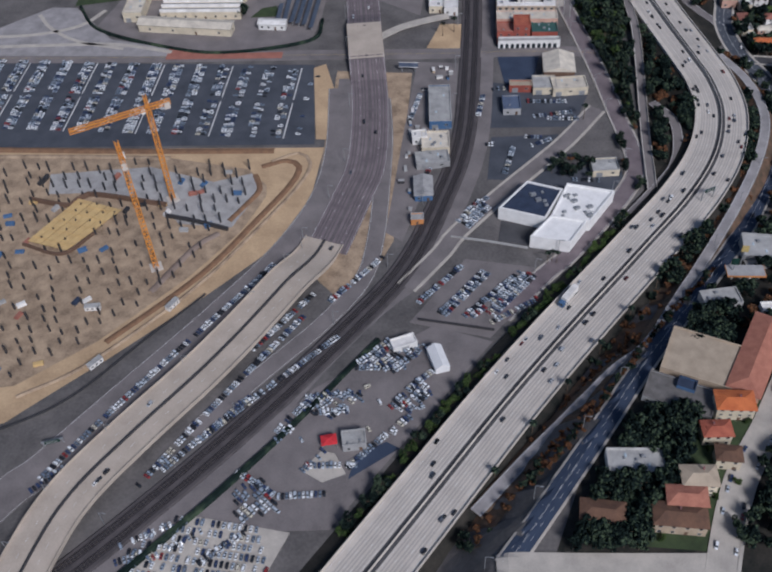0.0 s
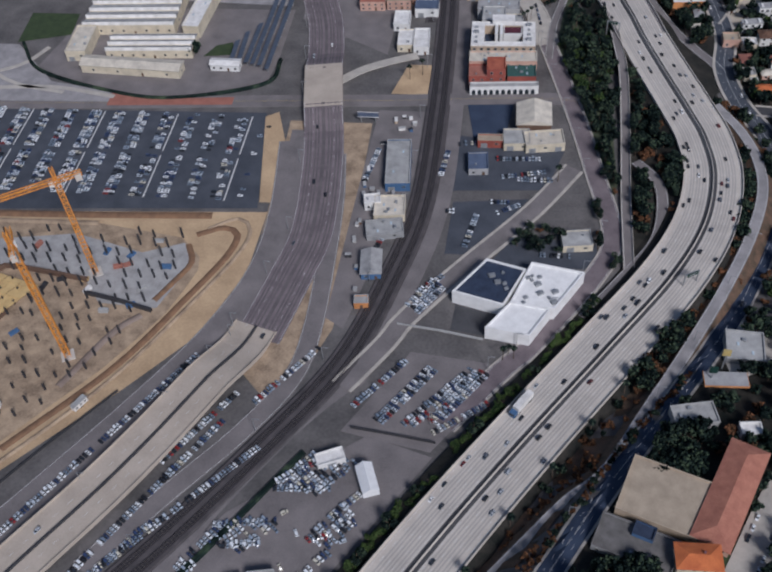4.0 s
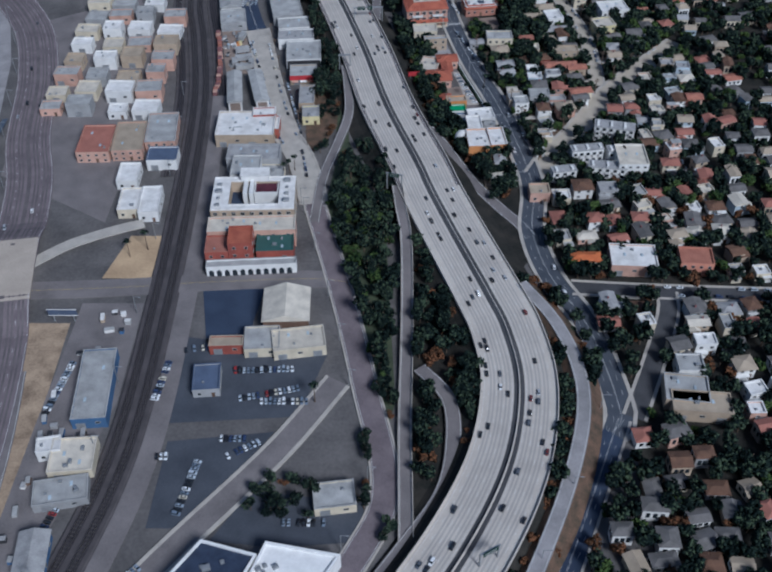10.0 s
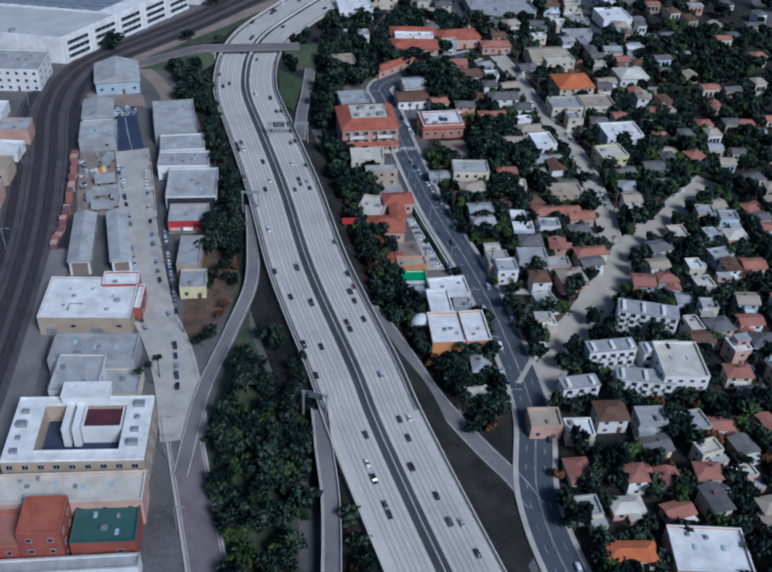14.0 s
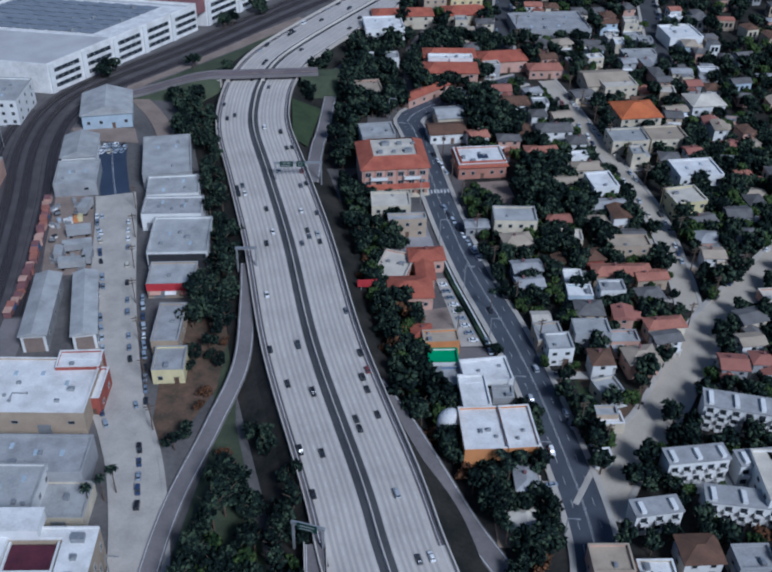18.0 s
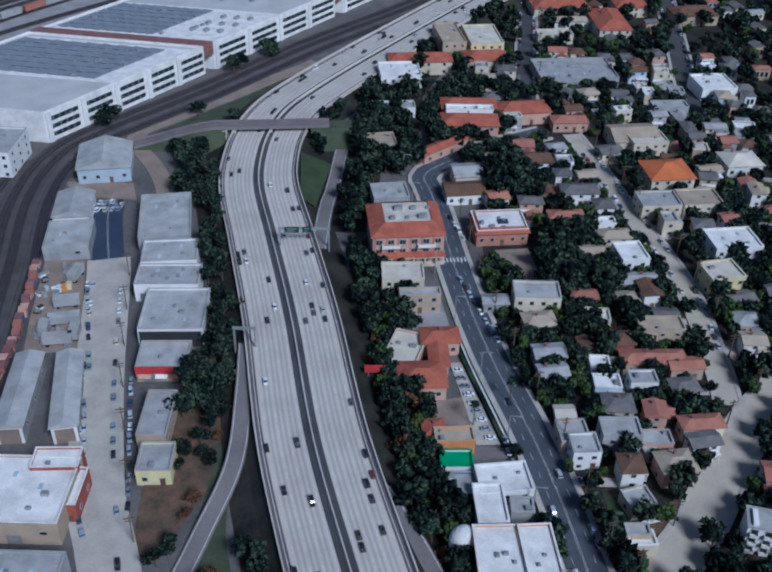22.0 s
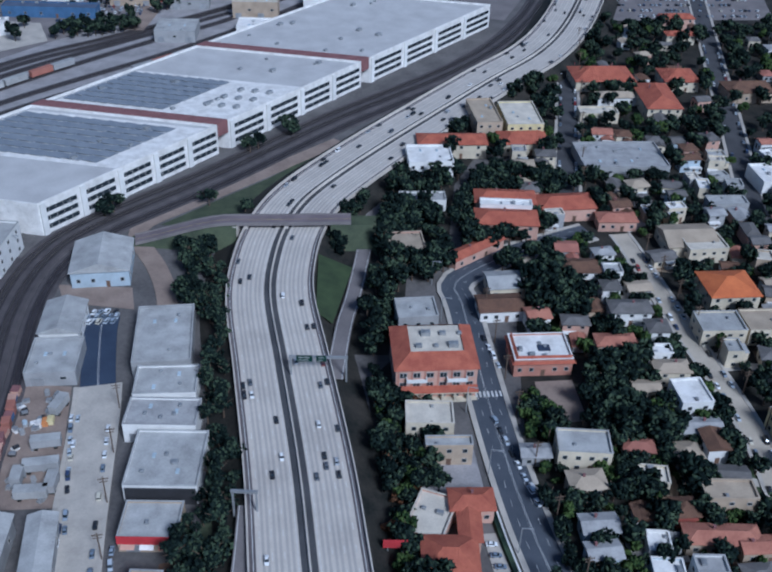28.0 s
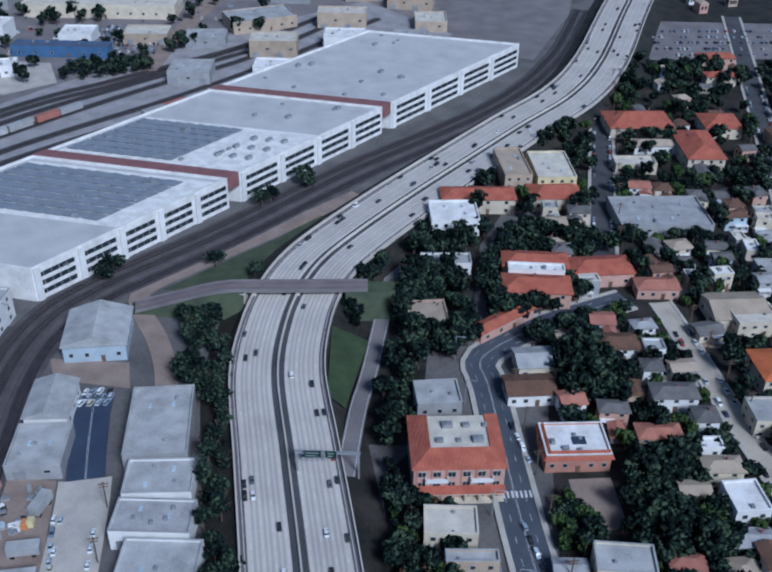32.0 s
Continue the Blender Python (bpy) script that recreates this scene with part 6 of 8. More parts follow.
def crane(x, y, h, jib, back, ang, label):
    """A tower crane: lattice mast, cab, jib and counter jib."""
    e = thing("tower_crane", x, y, ground_z(x, y), ang, label, "crane")

    def lattice(L, wd, st):
        bs = []
        for sx in (-1, 1):
            for sy in (-1, 1):
                bs.append((sx * wd - .16, sx * wd + .16, sy * wd - .16, sy * wd + .16, 0, L))
        z = 0
        while z < L - .1:
            bs += [(-wd, wd, -wd - .1, -wd + .1, z, z + .2), (-wd, wd, wd - .1, wd + .1, z, z + .2), (-wd - .1, -wd + .1, -wd, wd, z, z + .2), (wd - .1, wd + .1, -wd, wd, z, z + .2)]
            z += st
        v_, f_ = quads(bs)
        z, sgn = 0, 1
        while z < L - st * .5:
            for side in range(4):
                c, s_ = (1, 0, -1, 0)[side], (0, 1, 0, -1)[side]
                p0, p1 = (-wd * sgn, -wd, z + .1), (wd * sgn, -wd, min(L, z + st) + .1)
                k = len(v_)
                for px, py, pz in (p0, p1):
                    for dz in (-.13, .13):
                        v_.append((px * c - py * s_, px * s_ + py * c, pz + dz))
                f_.append((k, k + 2, k + 3, k + 1))
            z, sgn = z + st, -sgn
        return v_, f_
    v_, f_ = lattice(h, 1.0, 2.2)
    mesh("mast", v_, f_, M["crane"], e)
    v_, f_ = lattice(jib, 0.8, 2.4)
    mesh("jib", [(z, x_, y_ + h + 1.2) for x_, y_, z in v_], f_, M["crane"], e)
    v_, f_ = lattice(back, 0.8, 2.4)
    mesh("counter_jib", [(-z, x_, y_ + h + 1.2) for x_, y_, z in v_], f_, M["crane"], e)
    v_, f_ = lattice(6.0, 0.6, 2.0)
    mesh("tower_top", [(x_, y_, z + h + 1.6) for x_, y_, z in v_], f_, M["crane"], e)
    boxes("counterweight", e, [(-back + .5, -back + 3, -1.1, 1.1, h - 1.8, h + 1.2)], M["concrete"])
    boxes("cab", e, [(1.2, 3.0, -1.6, 0.2, h - 1.4, h + 0.6)], M["white_wall"])
    boxes("base", e, [(-2.6, 2.6, -2.6, 2.6, -.5, 0.8)], M["concrete"])
    return e


crane(-227.6, -353, 62, 9, 6, 118, "orange tower crane standing in the building site")
crane(-231.5, -309, 52, 34, 10, 212, "orange tower crane with a long jib over the car park")

# ---- carports, gantries, poles ----
for x, L0, L1 in ((-207.5, 0, 18), (-203.5, -1, 26), (-199.5, -1, 34), (-195.8, -2, 62), (-192, -3, 74), (-187.5, -6, 80)):
    pv = thing("solar_carport", x, -163.5, 0, 2 if x < -200 else -1, "long dark blue solar carport on steel posts", "carport", "solar carports")
    mesh("panel", [(-1.3, L0, 3.2), (1.3, L0, 3.7), (1.3, L1, 3.7), (-1.3, L1, 3.2), (-1.3, L0, 3.05), (1.3, L0, 3.55), (1.3, L1, 3.55), (-1.3, L1, 3.05)],
         [(0, 1, 2, 3), (7, 6, 5, 4), (0, 4, 5, 1), (1, 5, 6, 2), (2, 6, 7, 3), (3, 7, 4, 0)], M["solar"], pv)
    for k in range(max(2, int((L1 - L0) / 8))):
        boxes("post", pv, [(-.15, .15, L0 + 2 + k * 7.5, L0 + 2.3 + k * 7.5, 0, 3.4)], M["metal"])
HEDGE = [(-328, -149), (-314, -169), (-295, -179), (-265, -188), (-239, -192), (-210, -187), (-185, -176), (-183, -157)]
sheet("pavement_depot_yard", [(-312, -168), (-295, -178), (-265, -187), (-239, -191), (-210, -186), (-186, -175), (-184, -157), (-184, -112), (-300, -112)], M["old_asphalt"], 0.10, "worn depot yard ringed by a hedge")
tagged(ribbon("hedge", HEDGE, [(-1.0, 0), (-.8, 1.3), (.6, 1.5), (1.0, 0)], gz(0), M["leaf"]), "dark clipped hedge round the depot yard", "hedge", kind="structure")
sheet("ground_field", [(-334, -120), (-306, -120), (-304, -140), (-332, -148)], M["grass"], 0.16, "green field beside the depot", "ground")
sheet("ground_depot_lawn", [(-225, -156), (-220, -146), (-212, -143), (-208, -154)], M["grass"], 0.16, "bright green lawn of the depot", "ground")


def gantry(x, y, z, ang, span, label, panels):
    e = thing("sign_gantry", x, y, z, ang, label, "road sign")
    for s in (0, span):
        boxes("post", e, [(s - .22, s + .22, -.22, .22, -2, 6.2)], M["metal"])
    boxes("beam", e, [(-.4, span + .4, -.3, .3, 5.5, 6.1)], M["metal"])
    for a, b in panels:
        sp = boxes("sign_panel", e, [(a, b, -.55, -.42, 4.7, 6.6)], M["sign_green"])
        for k in range(2):
            boxes("lettering_bar", sp, [(a + .5, b - .9 + .4 * k, -.6, -.56, 5.15 + k * .8, 5.32 + k * .8)], M["grey_roof"])


gantry(-35.0, 6, 4.5, 4, 14, "dark green overhead signs across the carriageway", [(1.5, 5.5), (6.5, 9.0)])
gantry(9, -301, 4.6, 30, 6, "green overhead direction sign beside the freeway", [(0.6, 5.4)])
gantry(-243, -449, 3.0, 20, 7, "green overhead sign above the frontage road", [(0.8, 6.2)])
gantry(-40.5, -40, 4.5, 2, 5, "pale steel gantry beam at the ramp", [])
gantry(-17.5, -131, 4.5, -15, 6, "overhead sign where the ramp joins", [(1, 5)])
rs = thing("billboard", -5.5, -45.5, ground_z(-5, -45), 4, "red billboard beside the freeway", "billboard")
boxes("panel", rs, [(-2.6, 2.6, -.15, .15, 2.6, 4.8)], M["red_wall"])
for x in (-1.6, 1.6):
    boxes("post", rs, [(x - .12, x + .12, -.1, .1, -1, 2.6)], M["metal"])
bb = thing("billboard", -130, -204, 0, 0, "long dark blue billboard beside the tracks", "billboard")
boxes("panel", bb, [(-5, 5, -.2, .2, 3.2, 6.0)], M["blue_roof"])
boxes("border", bb, [(-5.2, 5.2, -.26, -.18, 5.9, 6.2), (-5.2, 5.2, -.26, -.18, 3.0, 3.3)], M["white"])
for x in (-3.5, 3.5):
    boxes("post", bb, [(x - .18, x + .18, -.1, .1, -1, 3.2)], M["metal"])
for x, y, c, lab in ((19, -343, "yellow_line", "yellow and orange filling station sign on a tall pole"), (13.5, -352, "sign_green", "green filling station sign on a tall pole")):
    ps = thing("pole_sign", x, y, ground_z(x, y), 0, lab, "sign")
    boxes("pole", ps, [(-.2, .2, -.2, .2, -1, 8)], M["metal"])
    boxes("sign_box", ps, [(-1.4, 1.4, -.35, .35, 8, 11)], M[c])
tagged(ribbon("fence_lot", [(-111.5, -376.2), (-96, -378), (-80.5, -380)], [(-.15, 0), (-.15, 1.3), (.15, 1.3), (.15, 0)], gz(0.1), M["dark_metal"]), "dark mesh fence closing the car park", "fence", kind="structure")
tn = thing("tent", -101.8, -398.5, ground_z(-101.8, -398.5), 22, "white canvas tent in the car yard", "tent")
v = [(-4, -5, 0), (4, -5, 0), (4, 5, 0), (-4, 5, 0), (-4, -5, 4.5), (4, -5, 4.5), (4, 5, 4.5), (-4, 5, 4.5), (0, -5, 7), (0, 5, 7)]
v = [(p[0] * .72, p[1] * 1.1, p[2] * .8) for p in v]
mesh("wall", v, [(0, 1, 5, 4), (1, 2, 6, 5), (2, 3, 7, 6), (3, 0, 4, 7), (4, 5, 8), (6, 7, 9)], M["canvas"], tn)
mesh("roof", [(p[0] * 1.04, p[1] * 1.03, p[2]) for p in v[4:]], [(0, 4, 5, 3), (1, 2, 5, 4)], M["canvas"], tn)
um = thing("canopy", -138.6, -440, ground_z(-138.6, -440), 15, "bright red canopy on posts in the car yard", "canopy")
mesh("cover", [(-2.9, -2.3, 3), (2.9, -2.3, 3), (2.9, 2.3, 3), (-2.9, 2.3, 3), (0, 0, 4)], [(0, 1, 4), (1, 2, 4), (2, 3, 4), (3, 0, 4)], M["red"], um)
for sx in (-2.6, 2.6):
    for sy in (-2.0, 2.0):
        boxes("post", um, [(sx - .1, sx + .1, sy - .1, sy + .1, 0, 3)], M["metal"])
flat(-129.6, -439, 8.6, 6.4, 12, 3.8, "grey_wall", "pale_roof", 1, 2, "low car sales office with a pale roof")
flat(-116, -391, 10, 5, 25, 3.2, "white_wall", "white", 1, 0, "long white sales cabin")
do = thing("dome_tank", 14.5, -97, 0, 0, "white domed water tank behind the market", "tank")
bm = bmesh.new()
bmesh.ops.create_uvsphere(bm, u_segments=20, v_segments=10, radius=3.2)
bmesh.ops.translate(bm, verts=bm.verts, vec=(0, 0, 4.0))
for q in bm.verts:
    q.co.z = max(q.co.z, 3.6) if q.co.z > 3.6 else -1.0
part("shell", bm, M["white"], do)


def lamp_data():
    return data(("street_lamp",), lambda: quads([(-.1, .1, -.1, .1, -1, 8.2), (-.07, 2.2, -.07, .07, 8.1, 8.25), (1.6, 2.5, -.16, .16, 7.98, 8.12)]), M["metal"])


for line, step, off in ((HAN, 26, 5.2), (PAC, 34, 10.5), ([(-75, -490), (-43, -436), (2, -358), (45, -274), (58, -243)], 30, 6.5), ([(42, -127), (32, -65), (16, 1), (6, 57)], 22, 6.4), (RAIL[:14], 40, 7.4), (FLY, 40, 9.5)):
    for q in curve(line, step):
        x = q.x - off
        tagged(put("street_lamp", lamp_data(), None, x, q.y, ground_z(x, q.y)), "grey steel street lamp with a single arm", "street lamp", "street lamps")

# ---- containers and vans of the yards beside the railway ----
for i in range(64):
    x, y = RNG.uniform(-126, -104), RNG.uniform(-318, -200)
    if not any(abs(x - q[0]) < q[2] / 2 + 1.6 and abs(y - q[1]) < q[3] / 2 + 1.6 for q in FOOT) and inside((x, y), [(-125, -200), (-107, -200), (-108, -240), (-115, -290), (-122, -318), (-127, -316)]):
        k = thing("storage_container", x, y, .12, RNG.choice((5, 95)) + RNG.uniform(-8, 8), "small storage container in a cluttered yard", "container", "yard containers")
        L_, h_ = RNG.uniform(.8, 1.8), RNG.uniform(.8, 1.7)
        boxes("body", k, [(-L_, L_, -.7, .7, 0, h_)], M[RNG.choice(("white", "pale_roof", "grey_wall", "blue_wall", "dark_metal", "tan", "brown_wall"))])
        boxes("lid", k, [(-L_ - .05, L_ + .05, -.75, .75, h_, h_ + .1)], M[RNG.choice(("white", "pale_roof", "grey_roof", "dark_metal"))])

# ---- storage yard ----
YARD_POLY = [(-103, 0), (-91, 0), (-81, -38), (-93, -40)]
for i in range(60):
    p = (RNG.uniform(-104, -80), RNG.uniform(-40, 0))
    if inside(p, YARD_POLY) and p[0] > -99 - (p[1] + 20) * .28:
        k = thing("scrap_heap", p[0], p[1], .12, RNG.uniform(0, 180), "heap of scrap metal and crates in the yard", "scrap", "scrap heaps")
        for z in range(2):
            boxes("crate", k, [(-1.0 + z * .4, .9, -.6, .5 - z * .2, z * .5, z * .5 + .45), (-.3, .2, -.8, -.6, z * .5, z * .5 + .7)], M[RNG.choice(("metal", "grey_wall", "dark_metal", "pale_blue", "grey_wall", "white"))])
for q in curve([(-103.2, -3), (-100.6, -18), (-97.4, -42), (-97, -58)], 2.7):
    ct = thing("crate_stack", q.x + RNG.uniform(-.4, .4), q.y, .12, 8 + RNG.uniform(-8, 8), "dull red storage crates stacked beside the railway", "crates", "red crate stacks")
    hh = RNG.choice((1.2, 1.8, 2.4))
    boxes("crate", ct, [(-1.0, 1.0, -1.15, 1.15, 0, hh)], M[RNG.choice(("brick_roof", "firewall", "firewall", "pink_wall", "blue_wall"))])
    boxes("lid", ct, [(-1.05, 1.05, -1.2, 1.2, hh, hh + .12)], M[RNG.choice(("brick_roof", "firewall", "pink_wall"))])
for x, y, r, L in ((-89, -20.5, 14, 3.4), (-87.4, -28, 14, 4.0), (-86.6, -36.4, 10, 3.6), (-83.2, -33, 96, 2.6), (-91.4, -32, 98, 2.2), (-90.5, -7.5, 80, 3)):
    tl = thing("trailer", x, y, .3, r, "grey box trailer parked in the storage yard", "trailer", "yard trailers")
    boxes("body", tl, [(-L, L, -1.2, 1.2, .6, 2.8)], M[("pale_roof", "grey_wall", "grey_roof")[int(L * 10) % 3]])
    boxes("roof", tl, [(-L - .05, L + .05, -1.25, 1.25, 2.8, 2.9)], M["pale_roof"])
    for sx in (-L * .7, L * .6):
        boxes("wheel", tl, [(sx - .4, sx + .4, -1.15, 1.15, -.18, .6)], M["tyre"])
fl = thing("tarpaulin_pile", -92.5, -13, .12, 10, "pile of goods under white and orange tarpaulins", "tarpaulin")
for k, (mm, x0) in enumerate((("white", -1.8), ("orange_wall", -.4), ("yellow_wall", .8))):
    boxes("tarpaulin", fl, [(x0, x0 + 1.5, -1.6 + k * .5, 1.0 + k * .3, 0, .8 + .25 * k), (x0 + .3, x0 + 1.2, -1.2 + k * .5, .6 + k * .3, .8 + .25 * k, 1.2 + .25 * k)], M[mm])


def condo(x, y, w, d, rot, h, floors):
    """A terraced apartment block: grey roof, pale walls, recessed dark bays with white balconies."""
    FOOT.append((x, y, w, d + 3))
    e = thing("apartment_block", x, y, ground_z(x, y), rot, "pale grey apartment block with white balconies and grey roof", "apartments", "apartment blocks")
    boxes("wall", e, [(-w / 2, w / 2, -d / 2, d / 2, -1, h)], M["white_wall"])
    boxes("roof", e, [(-w / 2 - .2, w / 2 + .2, -d / 2 - .2, d / 2 + .2, h, h + .3)], M["grey_roof"])
    n, fh = max(3, int(w / 2.6)), h / floors
    for i in range(n):
        cx = -w / 2 + (i + .5) * w / n
        boxes("dormer", e, [(cx - .5, cx + .5, -d / 2 + .3, d / 2 - 1.2, h + .3, h + 1.0)], M["white_wall"]) if i % 2 == 0 else None
        for fl in range(floors):
            put("window", window_data(1.5, 1.5), e, cx, -d / 2, fl * fh + .5)
            put("balcony", data(("balcony",), lambda: quads([(-.85, .85, -.9, 0, -.1, .05), (-.85, .85, -.9, -.8, .05, .7), (-.85, -.77, -.8, 0, .05, .7), (.77, .85, -.8, 0, .05, .7)]), M["white"]), e, cx, -d / 2 - .02, fl * fh + .35)


condo(80.1, -92.1, 16.9, 5.5, -11.7, 7, 3)
condo(66.1, -107.1, 13.5, 4.4, 8.6, 6, 2)
condo(54.8, -120.7, 10, 4.2, 10.1, 5, 2)
condo(73.2, -117.9, 15.2, 4.8, -6.8, 5, 2)
condo(80, -107.5, 11, 4.4, 6.9, 6, 2)
sheet("pavement_condo", [(62, -101), (92, -100), (92, -112), (64, -113)], M["grey_roof"], 0.2, "grey paved court between apartment blocks")
flat(50.5, -94, 5.6, 4, 6, 3, "cream", "white", 1, 0, "small cream sales office with a white roof", name="kiosk")
flat(47, -105, 3.6, 3.2, 6, 3, "white_wall", "white", 1, 0, "tiny white kiosk at the street corner", name="kiosk")


def pole_data():
    return data(("utility_pole",), lambda: quads([(-.12, .12, -.12, .12, -1, 8.4), (-1.1, 1.1, -.07, .07, 7.6, 7.78), (-.9, .9, -.07, .07, 6.8, 6.95)] + [(x - .06, x + .06, -.06, .06, 7.78, 8.0) for x in (-1, -.4, .4, 1)]), M["bark"])


for line, off in (([(63, 80), (71, 42), (80, 1), (81, -32)], 3.4), ([(54, -101), (64, -88), (83, -57), (103, -34)], -5.4), ([(46, 124), (52, 188), (59, 269)], 5), ([(38, -94), (32, -65), (23, -33), (16, 1), (9, 45)], 6.2), ([(-58, -98), (-72, -52), (-82, -6)], 6)):
    for q in curve(line, 15):
        x = q.x + off
        tagged(put("utility_pole", pole_data(), None, x, q.y, ground_z(x, q.y), 15), "brown timber utility pole with two crossarms", "utility pole", "utility poles")

for x, y, r in ((-214, -376, 62), (-236, -410, 55), (-247, -380, 10), (-286, -400, 70)):
    tl = thing("site_trailer", x, y, ground_z(x, y) + .25, r, "white site trailer parked on bare earth", "trailer", "site trailers")
    boxes("body", tl, [(-3.2, 3.2, -1.1, 1.1, .5, 2.7)], M["white"])
    boxes("roof", tl, [(-3.3, 3.3, -1.2, 1.2, 2.7, 2.85)], M["pale_roof"])
    for sx in (-2, 0, 2):
        put("window", window_data(.9, .8), tl, sx, -1.1, 1.3)
    for sy in (-.9, .9):
        boxes("wheel", tl, [(-.5, .3, sy - .15, sy + .15, -.1, .5)], M["tyre"])


# ---- vehicles ----
def hull(sec):
    """A closed body lofted through sections (x, half width at the foot, half width at the top, z0, z1) along x."""
    v, f = [], []
    for x, a, b, z0, z1 in sec:
        v += [(x, -a, z0), (x, a, z0), (x, b, z1), (x, -b, z1)]
    n = len(sec)
    for i in range(n - 1):
        k = 4 * i
        for j in range(4):
            f.append((k + j, k + (j + 1) % 4, k + 4 + (j + 1) % 4, k + 4 + j))
    f += [(3, 2, 1, 0), tuple(4 * (n - 1) + j for j in range(4))]
    return v, [tuple(reversed(q)) for q in f]


SHAPES = {
    "car": ([(-2.1, .78, .7, .42, .85), (-1.9, .86, .8, .3, .98), (-.6, .88, .82, .28, .95), (.9, .88, .8, .28, .92), (1.95, .84, .7, .32, .76), (2.12, .72, .6, .4, .66)],
            [(-1.55, .78, .60, .95, 1.0), (-1.0, .79, .60, .95, 1.40), (.25, .79, .60, .92, 1.42), (1.0, .77, .66, .9, .95)],
            [(-1.05, .61, .58, 1.38, 1.44), (.28, .61, .58, 1.40, 1.46)], 1.32),
    "van": ([(-2.2, .85, .8, .45, 1.1), (-2.1, .92, .88, .32, 1.15), (.9, .92, .88, .3, 1.1), (2.0, .88, .78, .34, .95), (2.2, .78, .7, .42, .85)],
            [(-2.1, .86, .72, 1.1, 1.75), (-1.9, .86, .74, 1.1, 1.82), (.5, .86, .74, 1.08, 1.82), (1.25, .84, .74, 1.0, 1.15)],
            [(-2.05, .75, .72, 1.80, 1.88), (.55, .75, .72, 1.80, 1.88)], 1.42),
}
CS = 0.60


def wheel_data():
    def make():
        n, r, h = 10, .33, .11
        v = [(r * math.cos(2 * math.pi * i / n), s * h, r * math.sin(2 * math.pi * i / n)) for s in (-1, 1) for i in range(n)]
        f = [(i, (i + 1) % n, n + (i + 1) % n, n + i) for i in range(n)] + [tuple(range(n)), tuple(reversed(range(n, 2 * n)))]
        return v, f
    return data(("wheel",), make, M["tyre"])


def car(x, y, z, rot, kind="car", label="", group="parked cars", paint="paint"):
    body, cab, roof, ax = SHAPES[kind]

    def shell():
        v, f = hull(body)
        v2, f2 = hull(roof)
        f = f + [tuple(i + len(v) for i in q) for q in f2]
        v, ix = v + v2, [0] * len(f)
        for sx in (-ax, ax):
            for sy in (-.76, .76):
                k = len(v)
                v += [(sx + .33 * math.cos(j * .785), sy + e_ * .11, .33 + .33 * math.sin(j * .785)) for e_ in (-1, 1) for j in range(8)]
                nf = [(k + j, k + (j + 1) % 8, k + 8 + (j + 1) % 8, k + 8 + j) for j in range(8)] + [tuple(k + j for j in range(8)), tuple(k + 15 - j for j in range(8))]
                f, ix = f + nf, ix + [1] * len(nf)
        return v, f, ix
    ob = put(kind, data((kind, "body", paint), shell, M[paint], M["tyre"]), None, x, y, z, rot, (CS, CS, CS))
    tagged(ob, label or ("small van parked on asphalt" if kind == "van" else "saloon car parked on asphalt"), kind, group)
    put("cabin_glass", data((kind, "glass"), lambda: hull(cab), M["glass"]), ob)
    return ob


MANY_V, MANY_F, GLASS_V, GLASS_F = [], [], [], []


def many_car(x, y, z, rot, kind):
    body, cab, roof, ax = SHAPES[kind]
    m = pose(x, y, z, 0, 0, rot) @ Matrix.Diagonal((CS, CS, CS, 1))
    for (vs, fs), (V_, F_) in ((hull(body), (MANY_V, MANY_F)), (hull(cab), (GLASS_V, GLASS_F))):
        k = len(V_)
        V_ += [tuple(m @ Vector(q)) for q in vs]
        F_ += [tuple(i + k for i in q) for q in fs]
    # roof panel, held to the body by its rear pillars
    k, nb = len(MANY_V), 4 * len(body)
    vs, fs = hull(roof)
    MANY_V.extend(tuple(m @ Vector(q)) for q in vs)
    MANY_F.extend(tuple(i + k for i in q) for q in fs)
    MANY_F.extend(((k - nb + 6, k, k + 3), (k - nb + 7, k + 3, k)))


CR = random.Random(21)
ROWS_A = [(-112.4, -366.9, -95, -343.4), (-103.2, -372.4, -85.4, -345.2), (-101.2, -373.4, -83.2, -346.2), (-93, -373.4, -70.2, -345), (-90.8, -374.6, -68, -346.4), (-83.4, -370.8, -65.4, -344.8), (-81.4, -372, -63.4, -346), (-82.3, -376, -62, -360), (-204, -463, -158, -377), (-197, -456, -170, -419), (-187, -443, -142, -387), (-240, -463, -176, -347), (-242, -468, -223, -447), (-159, -437, -147, -418), (-146, -450, -127, -448), (-134, -401, -114, -387)]
ROWS_B = [(-134, -404, -113, -402), (-114, -415, -100, -399), (-151, -420, -129, -416), (-146, -427, -132, -424), (-170, -454, -154, -463), (-154, -463, -134, -460), (-132, -451, -118, -434), (-117, -422, -103, -414), (-204, -486, -186, -475), (-193, -490, -176, -477), (-176, -490, -162, -477), (-204, -492, -194, -487), (-68, -227, -47, -226)]
